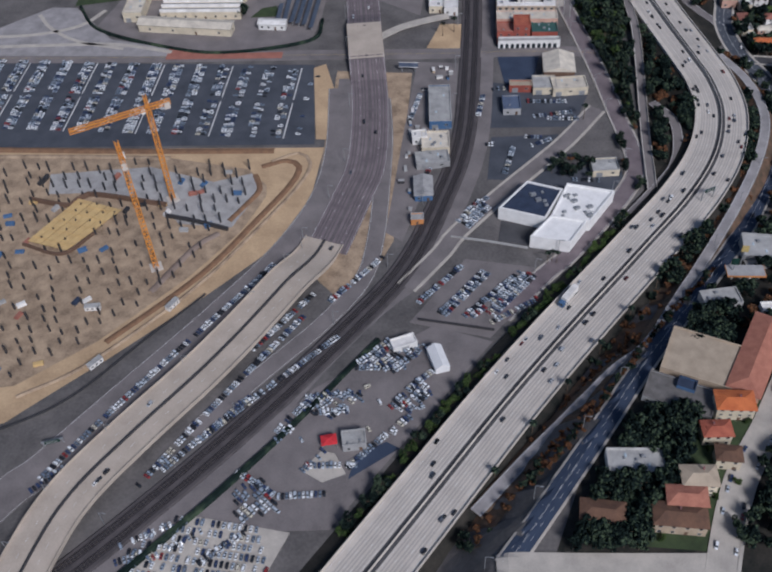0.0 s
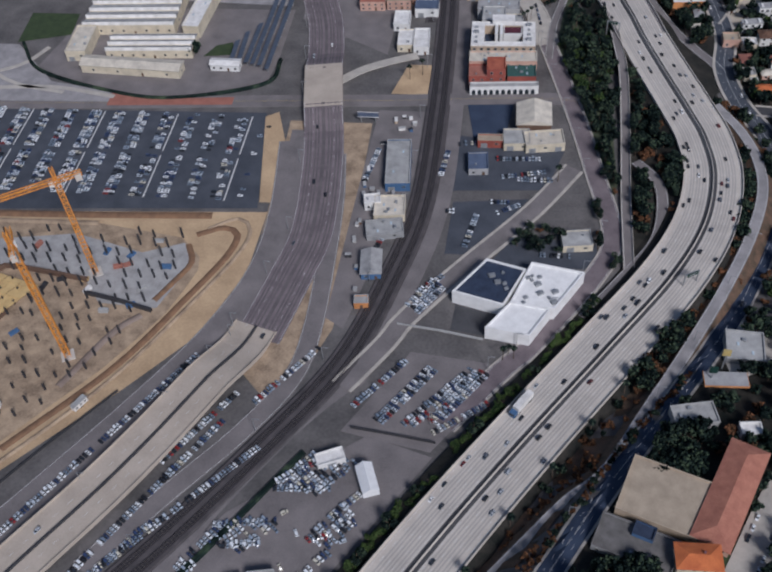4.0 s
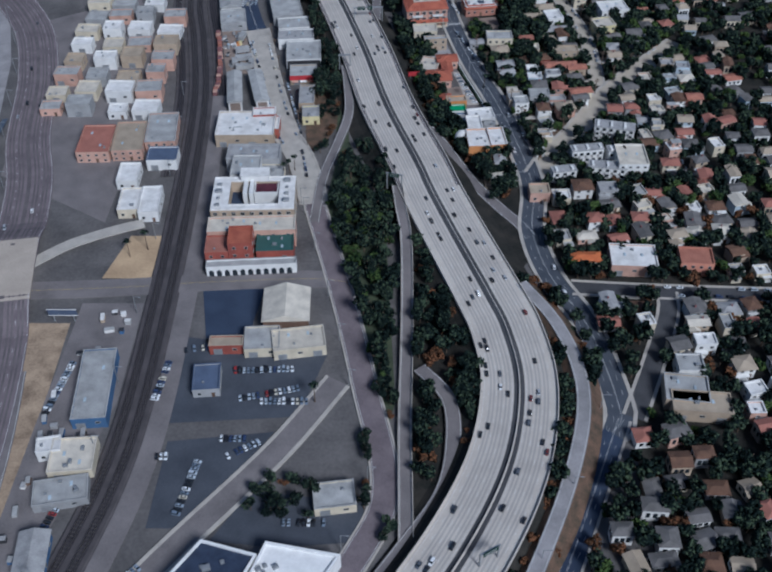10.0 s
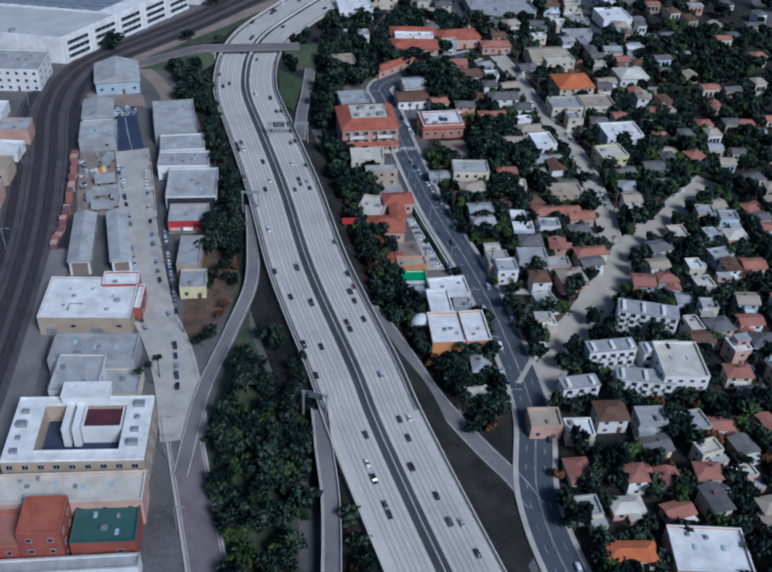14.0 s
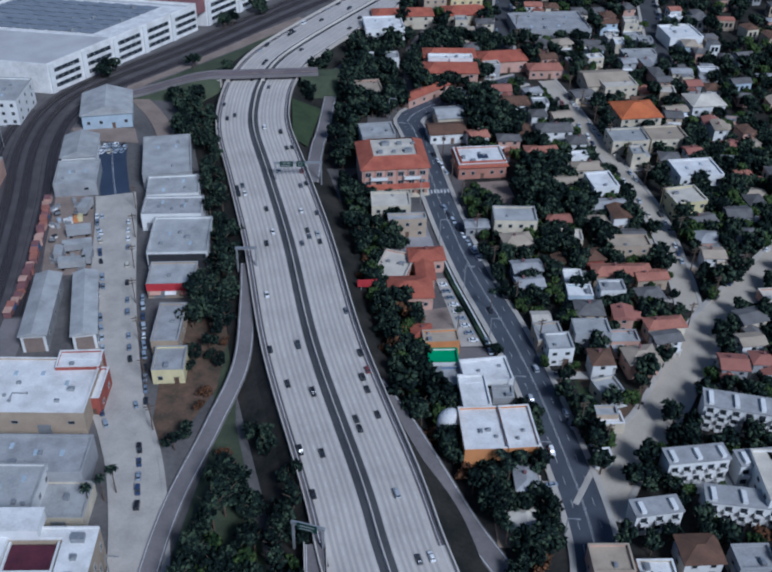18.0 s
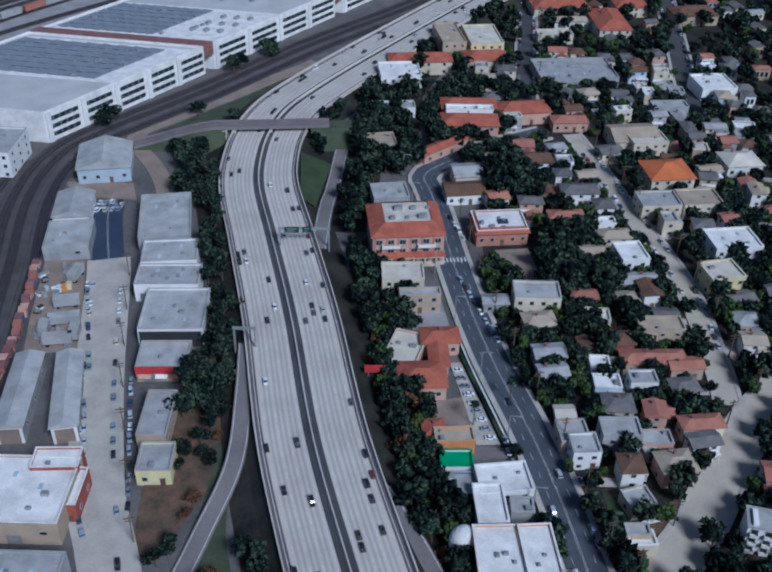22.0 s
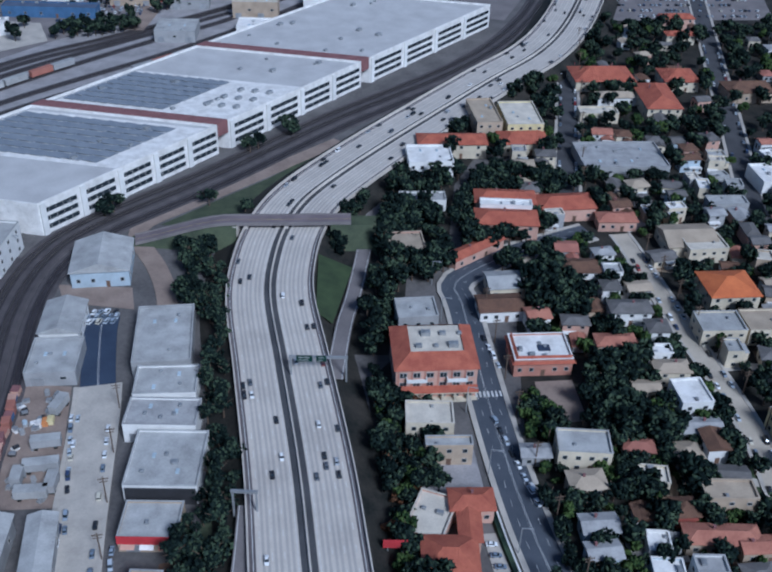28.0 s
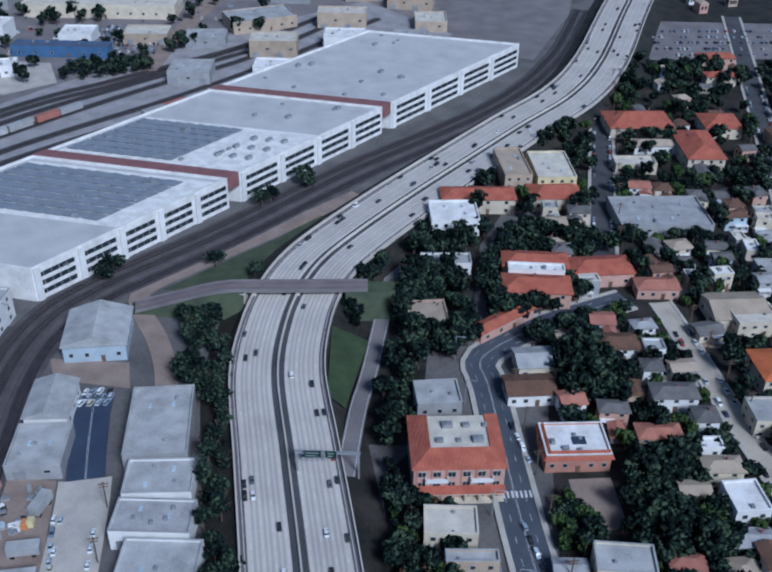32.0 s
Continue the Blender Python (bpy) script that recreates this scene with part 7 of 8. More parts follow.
ROWS_D = [(43, -92, 52, -90), (44, -95, 49, -94), (45, -99, 50, -97), (46, -102, 48, -101), (-88, -262, -82, -262), (-78, -283, -74, -262), (-66, -262, -56, -256), (-96, -318, -86, -303), (-98.4, -316.6, -88.4, -301.6), (-94, -320, -84, -305), (-119, -300, -112, -276), (-126, -246, -122, -222), (-60, -297, -50, -296), (-92, -240, -90, -222), (-58, -240, -42, -240), (-150, -370, -128, -338), (-176, -398, -156, -364)]
ROWS_C = [(-65, -239, -44, -234), (-86, -218, -70, -215), (-95, -310, -85, -299), (-69, -255, -59, -255), (-47, -285, -33, -285), (-74, -57, -64, -91), (-65, -48, -55, -91), (-54, -102, -50, -124), (-87, -9, -75, -49), (41, -88, 43, -98), (23, -55, 28, -81), (16, 0, 27, -33), (14, 33, 20, 14)]

n_car = 0
for row_set in (ROWS_C, ROWS_A, ROWS_B, ROWS_D):
    for x0, y0, x1, y1 in row_set:
        a, b = Vector((x0, y0)), Vector((x1, y1))
        L = (b - a).length
        ang = math.degrees(math.atan2(b.y - a.y, b.x - a.x))
        street_side = row_set is ROWS_C and abs(ang) > 55
        gap = 4.0 if street_side else 1.45
        for i in range(int(L / gap)):
            if CR.random() < 0.08:
                continue
            p = a.lerp(b, (i + .5) * gap / L)
            rot = ang + (0 if street_side else 90) + CR.uniform(-5, 5) + CR.choice((0, 180))
            kd = "van" if CR.random() < 0.25 else "car"
            z = ground_z(p.x, p.y) + (0.40 if street_side else 0.2)
            if n_car < 90:
                car(p.x, p.y, z, rot, kd)
                n_car += 1
            else:
                many_car(p.x, p.y, z, rot, kd)
# packed rows of the pale lot beside the railway
for k in range(7):
    for i in range(26):
        p = (-206 + i * 1.9 + k * 1.5, -473 - k * 3.6 - i * .12)
        if CR.random() < .8 and inside(p, [(-211, -496), (-187, -471), (-146, -475), (-152, -494)]):
            many_car(p[0], p[1], ground_z(*p) + .2, 86 + CR.uniform(-6, 6), CR.choice(("car", "car", "van")))
# dense rows of the large car park
for i in range(15):
    x0 = -179 - i * 12.6
    fill = 0.10 if i < 1 else 0.4 if i < 3 else 0.62 if i < 5 else 0.9
    for half in (0, 1):
        for k in range(20):
            for sx in (-1.45, 1.45):
                if CR.random() < fill:
                    many_car(x0 + sx + CR.uniform(-.2, .2), -261.5 + half * 31 + k * 1.4, .2, CR.choice((0, 180)) + CR.uniform(-4, 4), "car" if CR.random() < .7 else "van")
    if i % 3 == 1:
        for y0, y1 in ((-262.5, -234), (-231, -203.5)):
            tagged(mesh("lot_line", [(x0 + 3.9, y0, .17), (x0 + 4.5, y0, .17), (x0 + 4.5, y1, .17), (x0 + 3.9, y1, .17)], [(0, 1, 2, 3)], M["line"]), "broad white line painted on the dark car park", "line", kind="structure")
# packed clusters in the sales yards
for poly in ([(-134.4, -402.6), (-121.9, -387.1), (-107.5, -390.3), (-115.9, -405.1)], [(-150, -426.6), (-141.1, -415.4), (-127, -416.8), (-136.3, -429.1)], [(-120, -422.6), (-107.8, -407.2), (-103.7, -413.5), (-109, -424.1)],
             [(-160, -440), (-152, -430), (-149, -431), (-157, -441)], [(-149, -454), (-141, -441.5), (-139, -443), (-146, -455)], [(-170, -462), (-160, -456), (-152, -468), (-166, -474)], [(-119, -433), (-112, -424), (-108, -426), (-115, -436)]):
    c = sum((Vector(q) for q in poly), Vector((0, 0))) / 4
    for i in range(-12, 13):
        for j in range(-6, 7):
            p = c + Vector((.62, .785)) * i * 1.5 + Vector((.785, -.62)) * (j * 3.1 + CR.uniform(-.4, .4))
            if inside(p, poly) and CR.random() < .86:
                many_car(p.x, p.y, ground_z(p.x, p.y) + .2, -38 + CR.uniform(-9, 9), CR.choice(("car", "van")))
for i in range(40):
    p = (CR.uniform(-160, -85), CR.uniform(-470, -384))
    if inside(p, [(-158, -450), (-148, -425), (-105, -386), (-90, -392), (-112, -432), (-126, -450)]) and not any(abs(p[0] - q[0]) < q[2] / 2 + 2 and abs(p[1] - q[1]) < q[3] / 2 + 2 for q in FOOT):
        many_car(p[0], p[1], ground_z(*p) + .2, CR.choice((28, 118, 208)) + CR.uniform(-8, 8), CR.choice(("car", "van")))
for i in range(14):
    many_car(-96 + i * .65 + CR.uniform(-.3, .3), 27.2 + (i % 3) * 2.3 + i * .12, .5, 80 + CR.uniform(-12, 12), CR.choice(("car", "van")))
for road_, off in (([(83, -57), (103, -34), (125, -10)], 4.2), ([(63, 80), (71, 42), (80, 1), (81, -32)], 2.0), ([(46, 124), (52, 188), (59, 269), (66, 360)], 3.0), ([(113, 150), (119, 200), (128, 277)], 3.0), ([(80, -188), (130, -190), (190, -192)], 2.2),
                   ([(110, -150), (104, -110), (98, -76)], 2.2), ([(26, -405), (12.6, -432), (0, -455), (-8.7, -483)], 3.0), ([(-58, -98), (-63, -86), (-72, -52), (-82, -6)], 3.8)):
    rl = curve(road_, 4.4)
    for i in range(1, len(rl) - 1):
        for sd_ in (-1, 1):
            if CR.random() < .55:
                d = (rl[i + 1] - rl[i - 1]).normalized()
                p = rl[i] + Vector((d.y, -d.x)) * off * sd_
                many_car(p.x, p.y, ground_z(p.x, p.y) + .42, math.degrees(math.atan2(d.y, d.x)), CR.choice(("car", "car", "van")))
for k in range(5):
    for i in range(34):
        if CR.random() < .6:
            many_car(92 + i * 2.2, 312 + k * 9 + i * .3, ground_z(92, 312) + .25, 98 + CR.uniform(-5, 5), CR.choice(("car", "van")))
for k in range(9):
    for i in range(20):
        if CR.random() < .75:
            many_car(-196 + i * 2.1 + k * .6, 316 - k * 4.4, .15, 95 + CR.uniform(-5, 5), CR.choice(("car", "van")))
for i in range(200):
    x, y = CR.uniform(-300, -90), CR.uniform(240, 360)
    if inside((x, y), [(-300, 240), (-190, 250), (-140, 290), (-90, 360), (-300, 380)]) and not any(abs(x - q[0]) < q[2] / 2 + 2 and abs(y - q[1]) < q[3] / 2 + 2 for q in FOOT):
        many_car(x, y, .15, CR.choice((0, 90)) + CR.uniform(-6, 6), CR.choice(("car", "van", "van")))
pk = thing("parked_fleet", 0, 0, 0, 0, "hundreds of parked cars in mixed colours", "cars", kind="stuff")
for nm, vs, fs, mt in (("car_bodies", MANY_V, MANY_F, "paint_many"), ("car_glass", GLASS_V, GLASS_F, "glass")):
    mesh(nm, vs, fs, M[mt], pk)["kind"] = "stuff"
# traffic
line = curve(FREEWAY, 1.0)
for i in range(215):
    s = CR.choice((-1, 1))
    lane = CR.choice((3.6, 6.1, 8.6, 10.4)) * s
    k = CR.randrange(30, len(line) - 160)
    q, d = line[k], (line[k + 1] - line[k - 1]).normalized()
    r = Vector((d.y, -d.x))
    p = q + r * lane
    car(p.x, p.y, deck_z(p.x, p.y) + .03, math.degrees(math.atan2(d.y, d.x)) + (180 if s < 0 else 0), CR.choice(("car", "car", "van")), "car driving on the pale concrete freeway", "cars on the freeway", "traffic")
for line_, offs, n in ((PAC, (-6, -3, 3, 6), 12), (FLY, (-5, 4), 5), ([(-43, -436), (2, -358), (45, -274), (58, -243), (43, -180), (42, -127), (32, -65), (16, 1)], (-2.2, 2.2), 12)):
    ll = curve(line_, 2.0)
    for i in range(n):
        k = CR.randrange(1, len(ll) - 2)
        d = (ll[k + 1] - ll[k - 1]).normalized()
        o = CR.choice(offs)
        p = ll[k] + Vector((d.y, -d.x)) * o
        z = fly_z(p.x, p.y) if line_ is FLY else pac_z(p.x, p.y) if line_ is PAC else ground_z(p.x, p.y) + .42
        car(p.x, p.y, z + .02, math.degrees(math.atan2(d.y, d.x)) + (180 if o < 0 else 0), CR.choice(("car", "van")), "car driving along the road", "cars on the roads", "traffic")
tr = thing("lorry", -51.5, -364.5, deck_z(-51.5, -364.5) + .03, 237, "white box lorry with a dark blue cab", "lorry")
boxes("box", tr, [(-6, 3.2, -1.25, 1.25, 1.0, 3.9)], M["white"])
boxes("cab", tr, [(3.5, 5.6, -1.15, 1.15, .7, 2.9)], M["blue_wall"])
boxes("windscreen", tr, [(5.55, 5.66, -1.0, 1.0, 1.8, 2.7)], M["glass"])
for sx in (-5, -3.8, 2.2, 4.6):
    for sy in (-1.1, 1.1):
        put("wheel", wheel_data(), tr, sx, sy, .5, 0, (1.5, 1.5, 1.5))


# ---- houses of the slopes ----
ROADS = [curve(q, 6) for q in (
    [(-75, -490), (-60, -465), (-43, -436), (-23, -400), (2, -358), (26, -316), (45, -274), (58, -243), (53, -206), (43, -180), (39, -155), (42, -127), (38, -94), (32, -65), (23, -33), (16, 1), (9, 45), (6.5, 56), (11, 64), (23.5, 75.5), (36, 84), (50, 92.5)],
    [(44, -119), (54, -101), (64, -88), (83, -57), (103, -34), (125, -10)], [(60, 92), (63, 80), (71, 42), (80, 1), (81, -32), (80, -50)], [(44, 100), (46, 124), (52, 188), (59, 269), (66, 360)],
    [(108, 110), (113, 150), (119, 200), (128, 277), (140, 380)], [(50, -186), (80, -188), (130, -190), (240, -194)], [(62, -246), (72, -224), (82, -200), (84, -188)],
    [(40, -380), (26, -405), (12.6, -432), (0, -455), (-8.7, -483)], [(-74, 34), (-78, 46), (-84, 58), (-93, 72), (-94, 82), (-82, 97), (-62, 121)], [(-21, 97), (-18, 133), (-4, 160)], [(-24, 6), (-24, 32), (-23, 48), (-21, 97)], EXIT, [(-6, -226), (3, -239), (4, -256), (0, -275), (-12, -294), (-29, -318)], RAIL, HAN, PAC, FLY, VIA,
    [(-3, -84), (0.9, -91), (5.2, -98.7), (11.7, -111.5), (16.8, -122), (22.3, -132)], [(-46, -150), (-44, -121), (-39, -97), (-35, -77), (-36, -56), (-38, -38)])] + [FW]


def free(x, y, m, roads=True, fm=0.0):
    """Whether a spot keeps m metres off the roads and fm off the buildings."""
    if roads and any((q.x - x) ** 2 + (q.y - y) ** 2 < m * m for r in ROADS[:-1] for q in r):
        return False
    if any((q.x - x) ** 2 + (q.y - y) ** 2 < (m + 9) ** 2 for q in FW):
        return False
    return not any(abs(x - q[0]) < q[2] / 2 + fm and abs(y - q[1]) < q[3] / 2 + fm for q in FOOT)


HR = random.Random(5)
WALLS = ("cream", "white_wall", "white_wall", "tan", "pink_wall", "grey_wall", "pale_blue", "cream")
ROOFS = ("grey_roof", "dark_roof", "tan_roof", "brown_roof", "cream_roof", "brick_roof", "white", "brown_roof", "dark_roof", "dark_roof", "brick_roof", "tan_roof", "dark_roof", "coral_tile")
WORD = {"cream": "cream", "white_wall": "white", "tan": "tan", "pink_wall": "pinkish", "grey_wall": "grey", "pale_blue": "pale blue", "grey_roof": "grey", "pale_roof": "pale grey", "tan_roof": "tan",
        "brown_roof": "brown tile", "cream_roof": "cream", "dark_roof": "dark shingle", "brick_roof": "dull red", "coral_tile": "coral tile"}


OPEN = [[(82, 302), (172, 315), (180, 376), (90, 370)], [(25, 20), (42, 20), (44, -4), (26, -6)], [(27, 61), (36, 66), (46, 52), (44, 41), (36.7, 38), (29, 40)], [(39.7, 13.3), (51, 21), (58.5, 7), (59.6, -8), (45, -9.6)], [(44, -100), (92, -100), (92, -126), (46, -128)]]
FAR_KEYS = [*dict.fromkeys(WALLS + ROOFS), "glass"]
FHV, FHF, FHI = [], [], []


def far_house(x, y, w, d, rot, h, wall, roof):
    """A house too far off to pick apart: walls, roof with eaves and windows added to the joined rest."""
    FOOT.append((x, y, w, d))
    m = pose(x, y, ground_z(x, y), 0, 0, rot)
    a, b, o, r = w / 2, d / 2, .35, d * HR.uniform(.14, .24)
    k_ = a * .5 if HR.random() < .5 else a + o
    v, f = quads([(-a, a, -b, b, -3, h)] + [(q - .6, q + .6, -b - .05, -b + .02, h * .35, h * .75) for q in (-a * .55, 0, a * .55)] + [(-a - .05, -a + .02, q - .6, q + .6, h * .35, h * .75) for q in (-b * .4, b * .4)])
    ix = [FAR_KEYS.index(wall)] * 6 + [FAR_KEYS.index("glass")] * 30
    k = len(v)
    v += [(-a - o, -b - o, h), (a + o, -b - o, h), (a + o, b + o, h), (-a - o, b + o, h), (-k_, 0, h + r), (k_, 0, h + r)]
    f += [(k, k + 1, k + 5, k + 4), (k + 2, k + 3, k + 4, k + 5), (k + 1, k + 2, k + 5), (k + 3, k, k + 4), (k + 3, k + 2, k + 1, k)]
    ix += [FAR_KEYS.index(roof)] * 5
    n = len(FHV)
    FHV.extend(tuple(m @ Vector(q)) for q in v)
    FHF.extend(tuple(i + n for i in q) for q in f)
    FHI.extend(ix)


def fill_house(x, y, far):
    """A house of a slope: a main body with a lower wing, a raised part or a porch."""
    w, d = HR.uniform(4.8, 7.6), HR.uniform(4.0, 5.8)
    if any(inside((x, y), q) for q in OPEN):
        return
    if not free(x, y, 6.3, True, 3.7):
        return
    if -330 < y < -125 and any(abs(q.y - y) < 4 and x < q.x for q in ROADS[0]):
        return
    wall, roof = HR.choice(WALLS), HR.choice(ROOFS)
    rot, h = 8 + HR.uniform(-12, 12) + HR.choice((0, 0, 90)), HR.choice((3.0, 3.6, 4.8, 5.4))
    if far:
        if int(x * 7 + y * 13) % 9 < 3:
            return
        roof = "dark_roof" if roof in ("white", "cream_roof") else roof
        far_house(x, y, w, d, rot, h, wall, roof)
        return
    if -125 < y < 110 and x < 92 and len(LOTS) < 95:
        yard(x, y, w, d)
    level = roof == "white" or HR.random() < 0.16
    if level:
        e = flat(x, y, w, d, rot, h, wall, "white" if roof == "white" else HR.choice(("pale_roof", "cream_roof", "grey_roof")), 1 if h < 4 else 2, 1, f"{WORD[wall]} stucco house with a flat pale roof", name="house", cat="house", most=3)
    else:
        e = (hip if HR.random() < .5 else gable)(x, y, w, d, rot, h, wall, roof, 1 if h < 4 else 2, f"{WORD[wall]} stucco house with a {WORD[roof]} roof", most=3)
    side, ww = HR.choice((-1, 1)), HR.uniform(1.5, 2.3)
    pick = HR.random()
    if pick < .55:
        hh = h * HR.uniform(.62, .82)
        cx, y0, y1 = side * w * .26, -d / 2 - HR.uniform(1.4, 2.8), -d * .1
        boxes("wing", e, [(cx - ww, cx + ww, y0, y1, -3, hh)], M[wall])
        if level:
            boxes("wing_roof", e, [(cx - ww - .1, cx + ww + .1, y0 - .1, -d / 2, hh, hh + .22)], M["pale_roof"])
        else:
            v = [(cx - ww - .35, y0 - .35, hh - .1), (cx + ww + .35, y0 - .35, hh - .1), (cx + ww + .35, y1, hh - .1), (cx - ww - .35, y1, hh - .1), (cx, y0 - .35, hh + ww * .5), (cx, y1, hh + ww * .5)]
            mesh("wing_roof", v + [(cx - ww, y0, hh - .1), (cx + ww, y0, hh - .1), (cx, y0, hh + ww * .42)], [(0, 4, 5, 3), (1, 2, 5, 4), (6, 7, 8)], M[roof], e)
        put("window", window_data(1.5, 1.4), e, cx, y0, h * .28)
    elif pick < .8:
        cx, y0 = side * w * .22, -d / 2 - HR.uniform(1.2, 2.0)
        boxes("porch", e, [(cx - ww, cx + ww, y0, -d / 2, -1, .35), (cx - ww - .1, cx + ww + .1, y0 - .1, -d / 2, 2.2, 2.4)] + [(cx + k * (ww - .15) - .1, cx + k * (ww - .15) + .1, y0 + .1, y0 + .3, .35, 2.2) for k in (-1, 0, 1)], M["white_wall"])
    elif level:
        boxes("upper_room", e, [(side * w * .2 - ww, side * w * .2 + ww, -d * .1, d * .36, h - .2, h + 2.0)], M[wall])
        boxes("upper_roof", e, [(side * w * .2 - ww - .15, side * w * .2 + ww + .15, -d * .1 - .15, d * .36 + .15, h + 2.0, h + 2.2)], M["pale_roof"])
        put("window", window_data(1.5, 1.2), e, side * w * .2, -d * .1, h + .5)
    else:
        boxes("balcony", e, [(-ww, ww, -d / 2 - 1.2, -d / 2, h * .52, h * .52 + .15), (-ww, ww, -d / 2 - 1.2, -d / 2 - 1.1, h * .52 + .15, h * .52 + .9)], M["white_wall"])


LOTS = []
YR = random.Random(31)


def yard(x, y, w, d):
    """Drive to the street, a patch of yard and now and then a car for a house on the slope."""
    near = min((((q.x - x) ** 2 + (q.y - y) ** 2, q.x, q.y) for r in ROADS[:7] for q in r), default=None)
    z = ground_z(x, y)
    a, b, rot = w / 2 + YR.uniform(1.2, 2.6), d / 2 + YR.uniform(1.5, 3.2), YR.uniform(-6, 14)
    mt, word, kind = YR.choice((("pink_dirt", "bare pinkish earth", "ground_yard"), ("grass", "dull lawn", "ground_lawn"), ("pavement", "pale concrete", "pavement_yard"), ("red_scrub", "dry reddish scrub", "ground_yard"), ("gravel", "grey gravel", "pavement_yard"), ("dust", "trampled earth", "ground_yard")))
    m = pose(x, y, z, 0, 0, rot)
    u = YR.uniform(-1.5, 1.5)
    c = [m @ Vector(q) for q in ((-a + u, -b, 0), (a + u, -b, 0), (a + u, b, 0), (-a + u, b, 0))]
    k = .13 + .03 * len(LOTS) / 200
    tagged(prism(kind, [(q.x, q.y) for q in c], z - .6, z + k, M[mt]), f"small yard of {word} round a house", "yard", kind="structure")
    LOTS.append((x, y))
    dist = math.sqrt(near[0])
    if 8 < dist < 19:
        f = Vector((near[1] - x, near[2] - y)) / dist
        n, p0, p1 = Vector((-f.y, f.x)) * 1.3, Vector((x, y)) + Vector((-f.y, f.x)) * w * .2, Vector((near[1], near[2])) - f * 3.6
        tagged(prism("driveway", [tuple(q) for q in (p0 - n, p1 - n, p1 + n, p0 + n)], z - .6, z + k + .06, M["pavement"]), "short pale concrete driveway to a house", "driveway", kind="structure")
        e = p0 + (p1 - p0) * .8
        if dist > 11 and YR.random() < .55:
            car(e.x, e.y, z + k + .06, math.degrees(math.atan2(f.y, f.x)), "car", "small car parked on a house driveway")


for i in range(12):
    for j in range(52):
        x, y = 30 + i * 10.2 + HR.uniform(-2, 2), -320 + j * 9.4 + HR.uniform(-2, 2)
        if 26 < x - 0.02 * y:
            fill_house(x, y, x > 122 or y < -250)
# sheds and garages in the gaps between the houses
SHED = 0
for i in range(12):
    for j in range(26):
        x, y = 28 + i * 6.2 + YR.uniform(-2, 2), -112 + j * 8 + YR.uniform(-2, 2)
        if SHED < 44 and x - .02 * y > 27 and free(x, y, 7.5, True, 3.4) and not any(inside((x, y), q) for q in OPEN):
            SHED += 1
            wl, rf = YR.choice(WALLS), YR.choice(("grey_roof", "tan_roof", "brown_roof", "coral_tile", "cream_roof", "pale_roof"))
            gable(x, y, YR.uniform(4, 6), YR.uniform(3.4, 4.6), YR.choice((4, 94)) + YR.uniform(-6, 6), YR.uniform(2.2, 2.9), wl, rf, 1, f"small {WORD[wl]} garage with a {WORD[rf]} roof", name="garage", cat="garage", most=1, sides=False)
for i in range(9):
    for j in range(14):
        x, y = -2 + i * 18 + HR.uniform(-3, 3), 182 + j * 17 + HR.uniform(-3, 3)
        if x > fw_x(y) + 26:
            fill_house(x, y, True)
for i in range(5):
    for j in range(7):
        x, y = 20 + i * 14 + HR.uniform(-3, 3), -490 + j * 15 + HR.uniform(-3, 3)
        fill_house(x, y, True)
for i in range(6):
    for j in range(9):
        fill_house(160 + i * 16 + HR.uniform(-4, 4), -300 + j * 42 + HR.uniform(-9, 9), True)
for i in range(9):
    for j in range(24):
        fill_house(152 + i * 14 + HR.uniform(-6, 6), -70 + j * 15 + HR.uniform(-6, 6), True)
fh = mesh("far_houses", FHV, FHF, M["cream"])
fh.data.materials.clear()
for q in FAR_KEYS:
    fh.data.materials.append(M[q])
fh.data.polygons.foreach_set("material_index", FHI)
tagged(fh, "many small stucco houses on the far slopes", "houses", kind="stuff")
# low industry west of the railway
for i in range(4):
    for j in range(8):
        x, y = -168 + i * 14 + HR.uniform(-2, 2), -74 + j * 14 + HR.uniform(-2, 2)
        if free(x, y, 9, True, 6):
            a, b = HR.choice((("cream", "cream_roof", "cream"), ("white_wall", "white", "white"), ("pink_wall", "pale_roof", "pinkish"), ("grey_wall", "pale_roof", "grey"), ("tan", "tan_roof", "tan"))), HR.choice((3.6, 4.6, 6))
            flat(x, y, HR.uniform(8, 12), HR.uniform(7, 10), HR.uniform(-3, 5), b, a[0], a[1], 1, HR.randrange(3), f"low {a[2]} workshop in an industrial block", most=3)
for i in range(9):
    for j in range(5):
        x, y = -300 + i * 34 + HR.uniform(-7, 7), 255 + j * 42 + HR.uniform(-8, 8)
        if x < fw_x(y) - 50 and free(x, y, 9, True, 12):
            a = HR.choice((("white_wall", "white", "white"), ("grey_wall", "pale_roof", "grey"), ("tan", "cream_roof", "tan"), ("grey_wall", "grey_roof", "dark grey")))
            flat(x, y, HR.uniform(16, 26), HR.uniform(10, 20), HR.uniform(-3, 12), HR.choice((5, 7, 8)), a[0], a[1], 1, 2, f"large {a[2]} industrial shed", most=4)

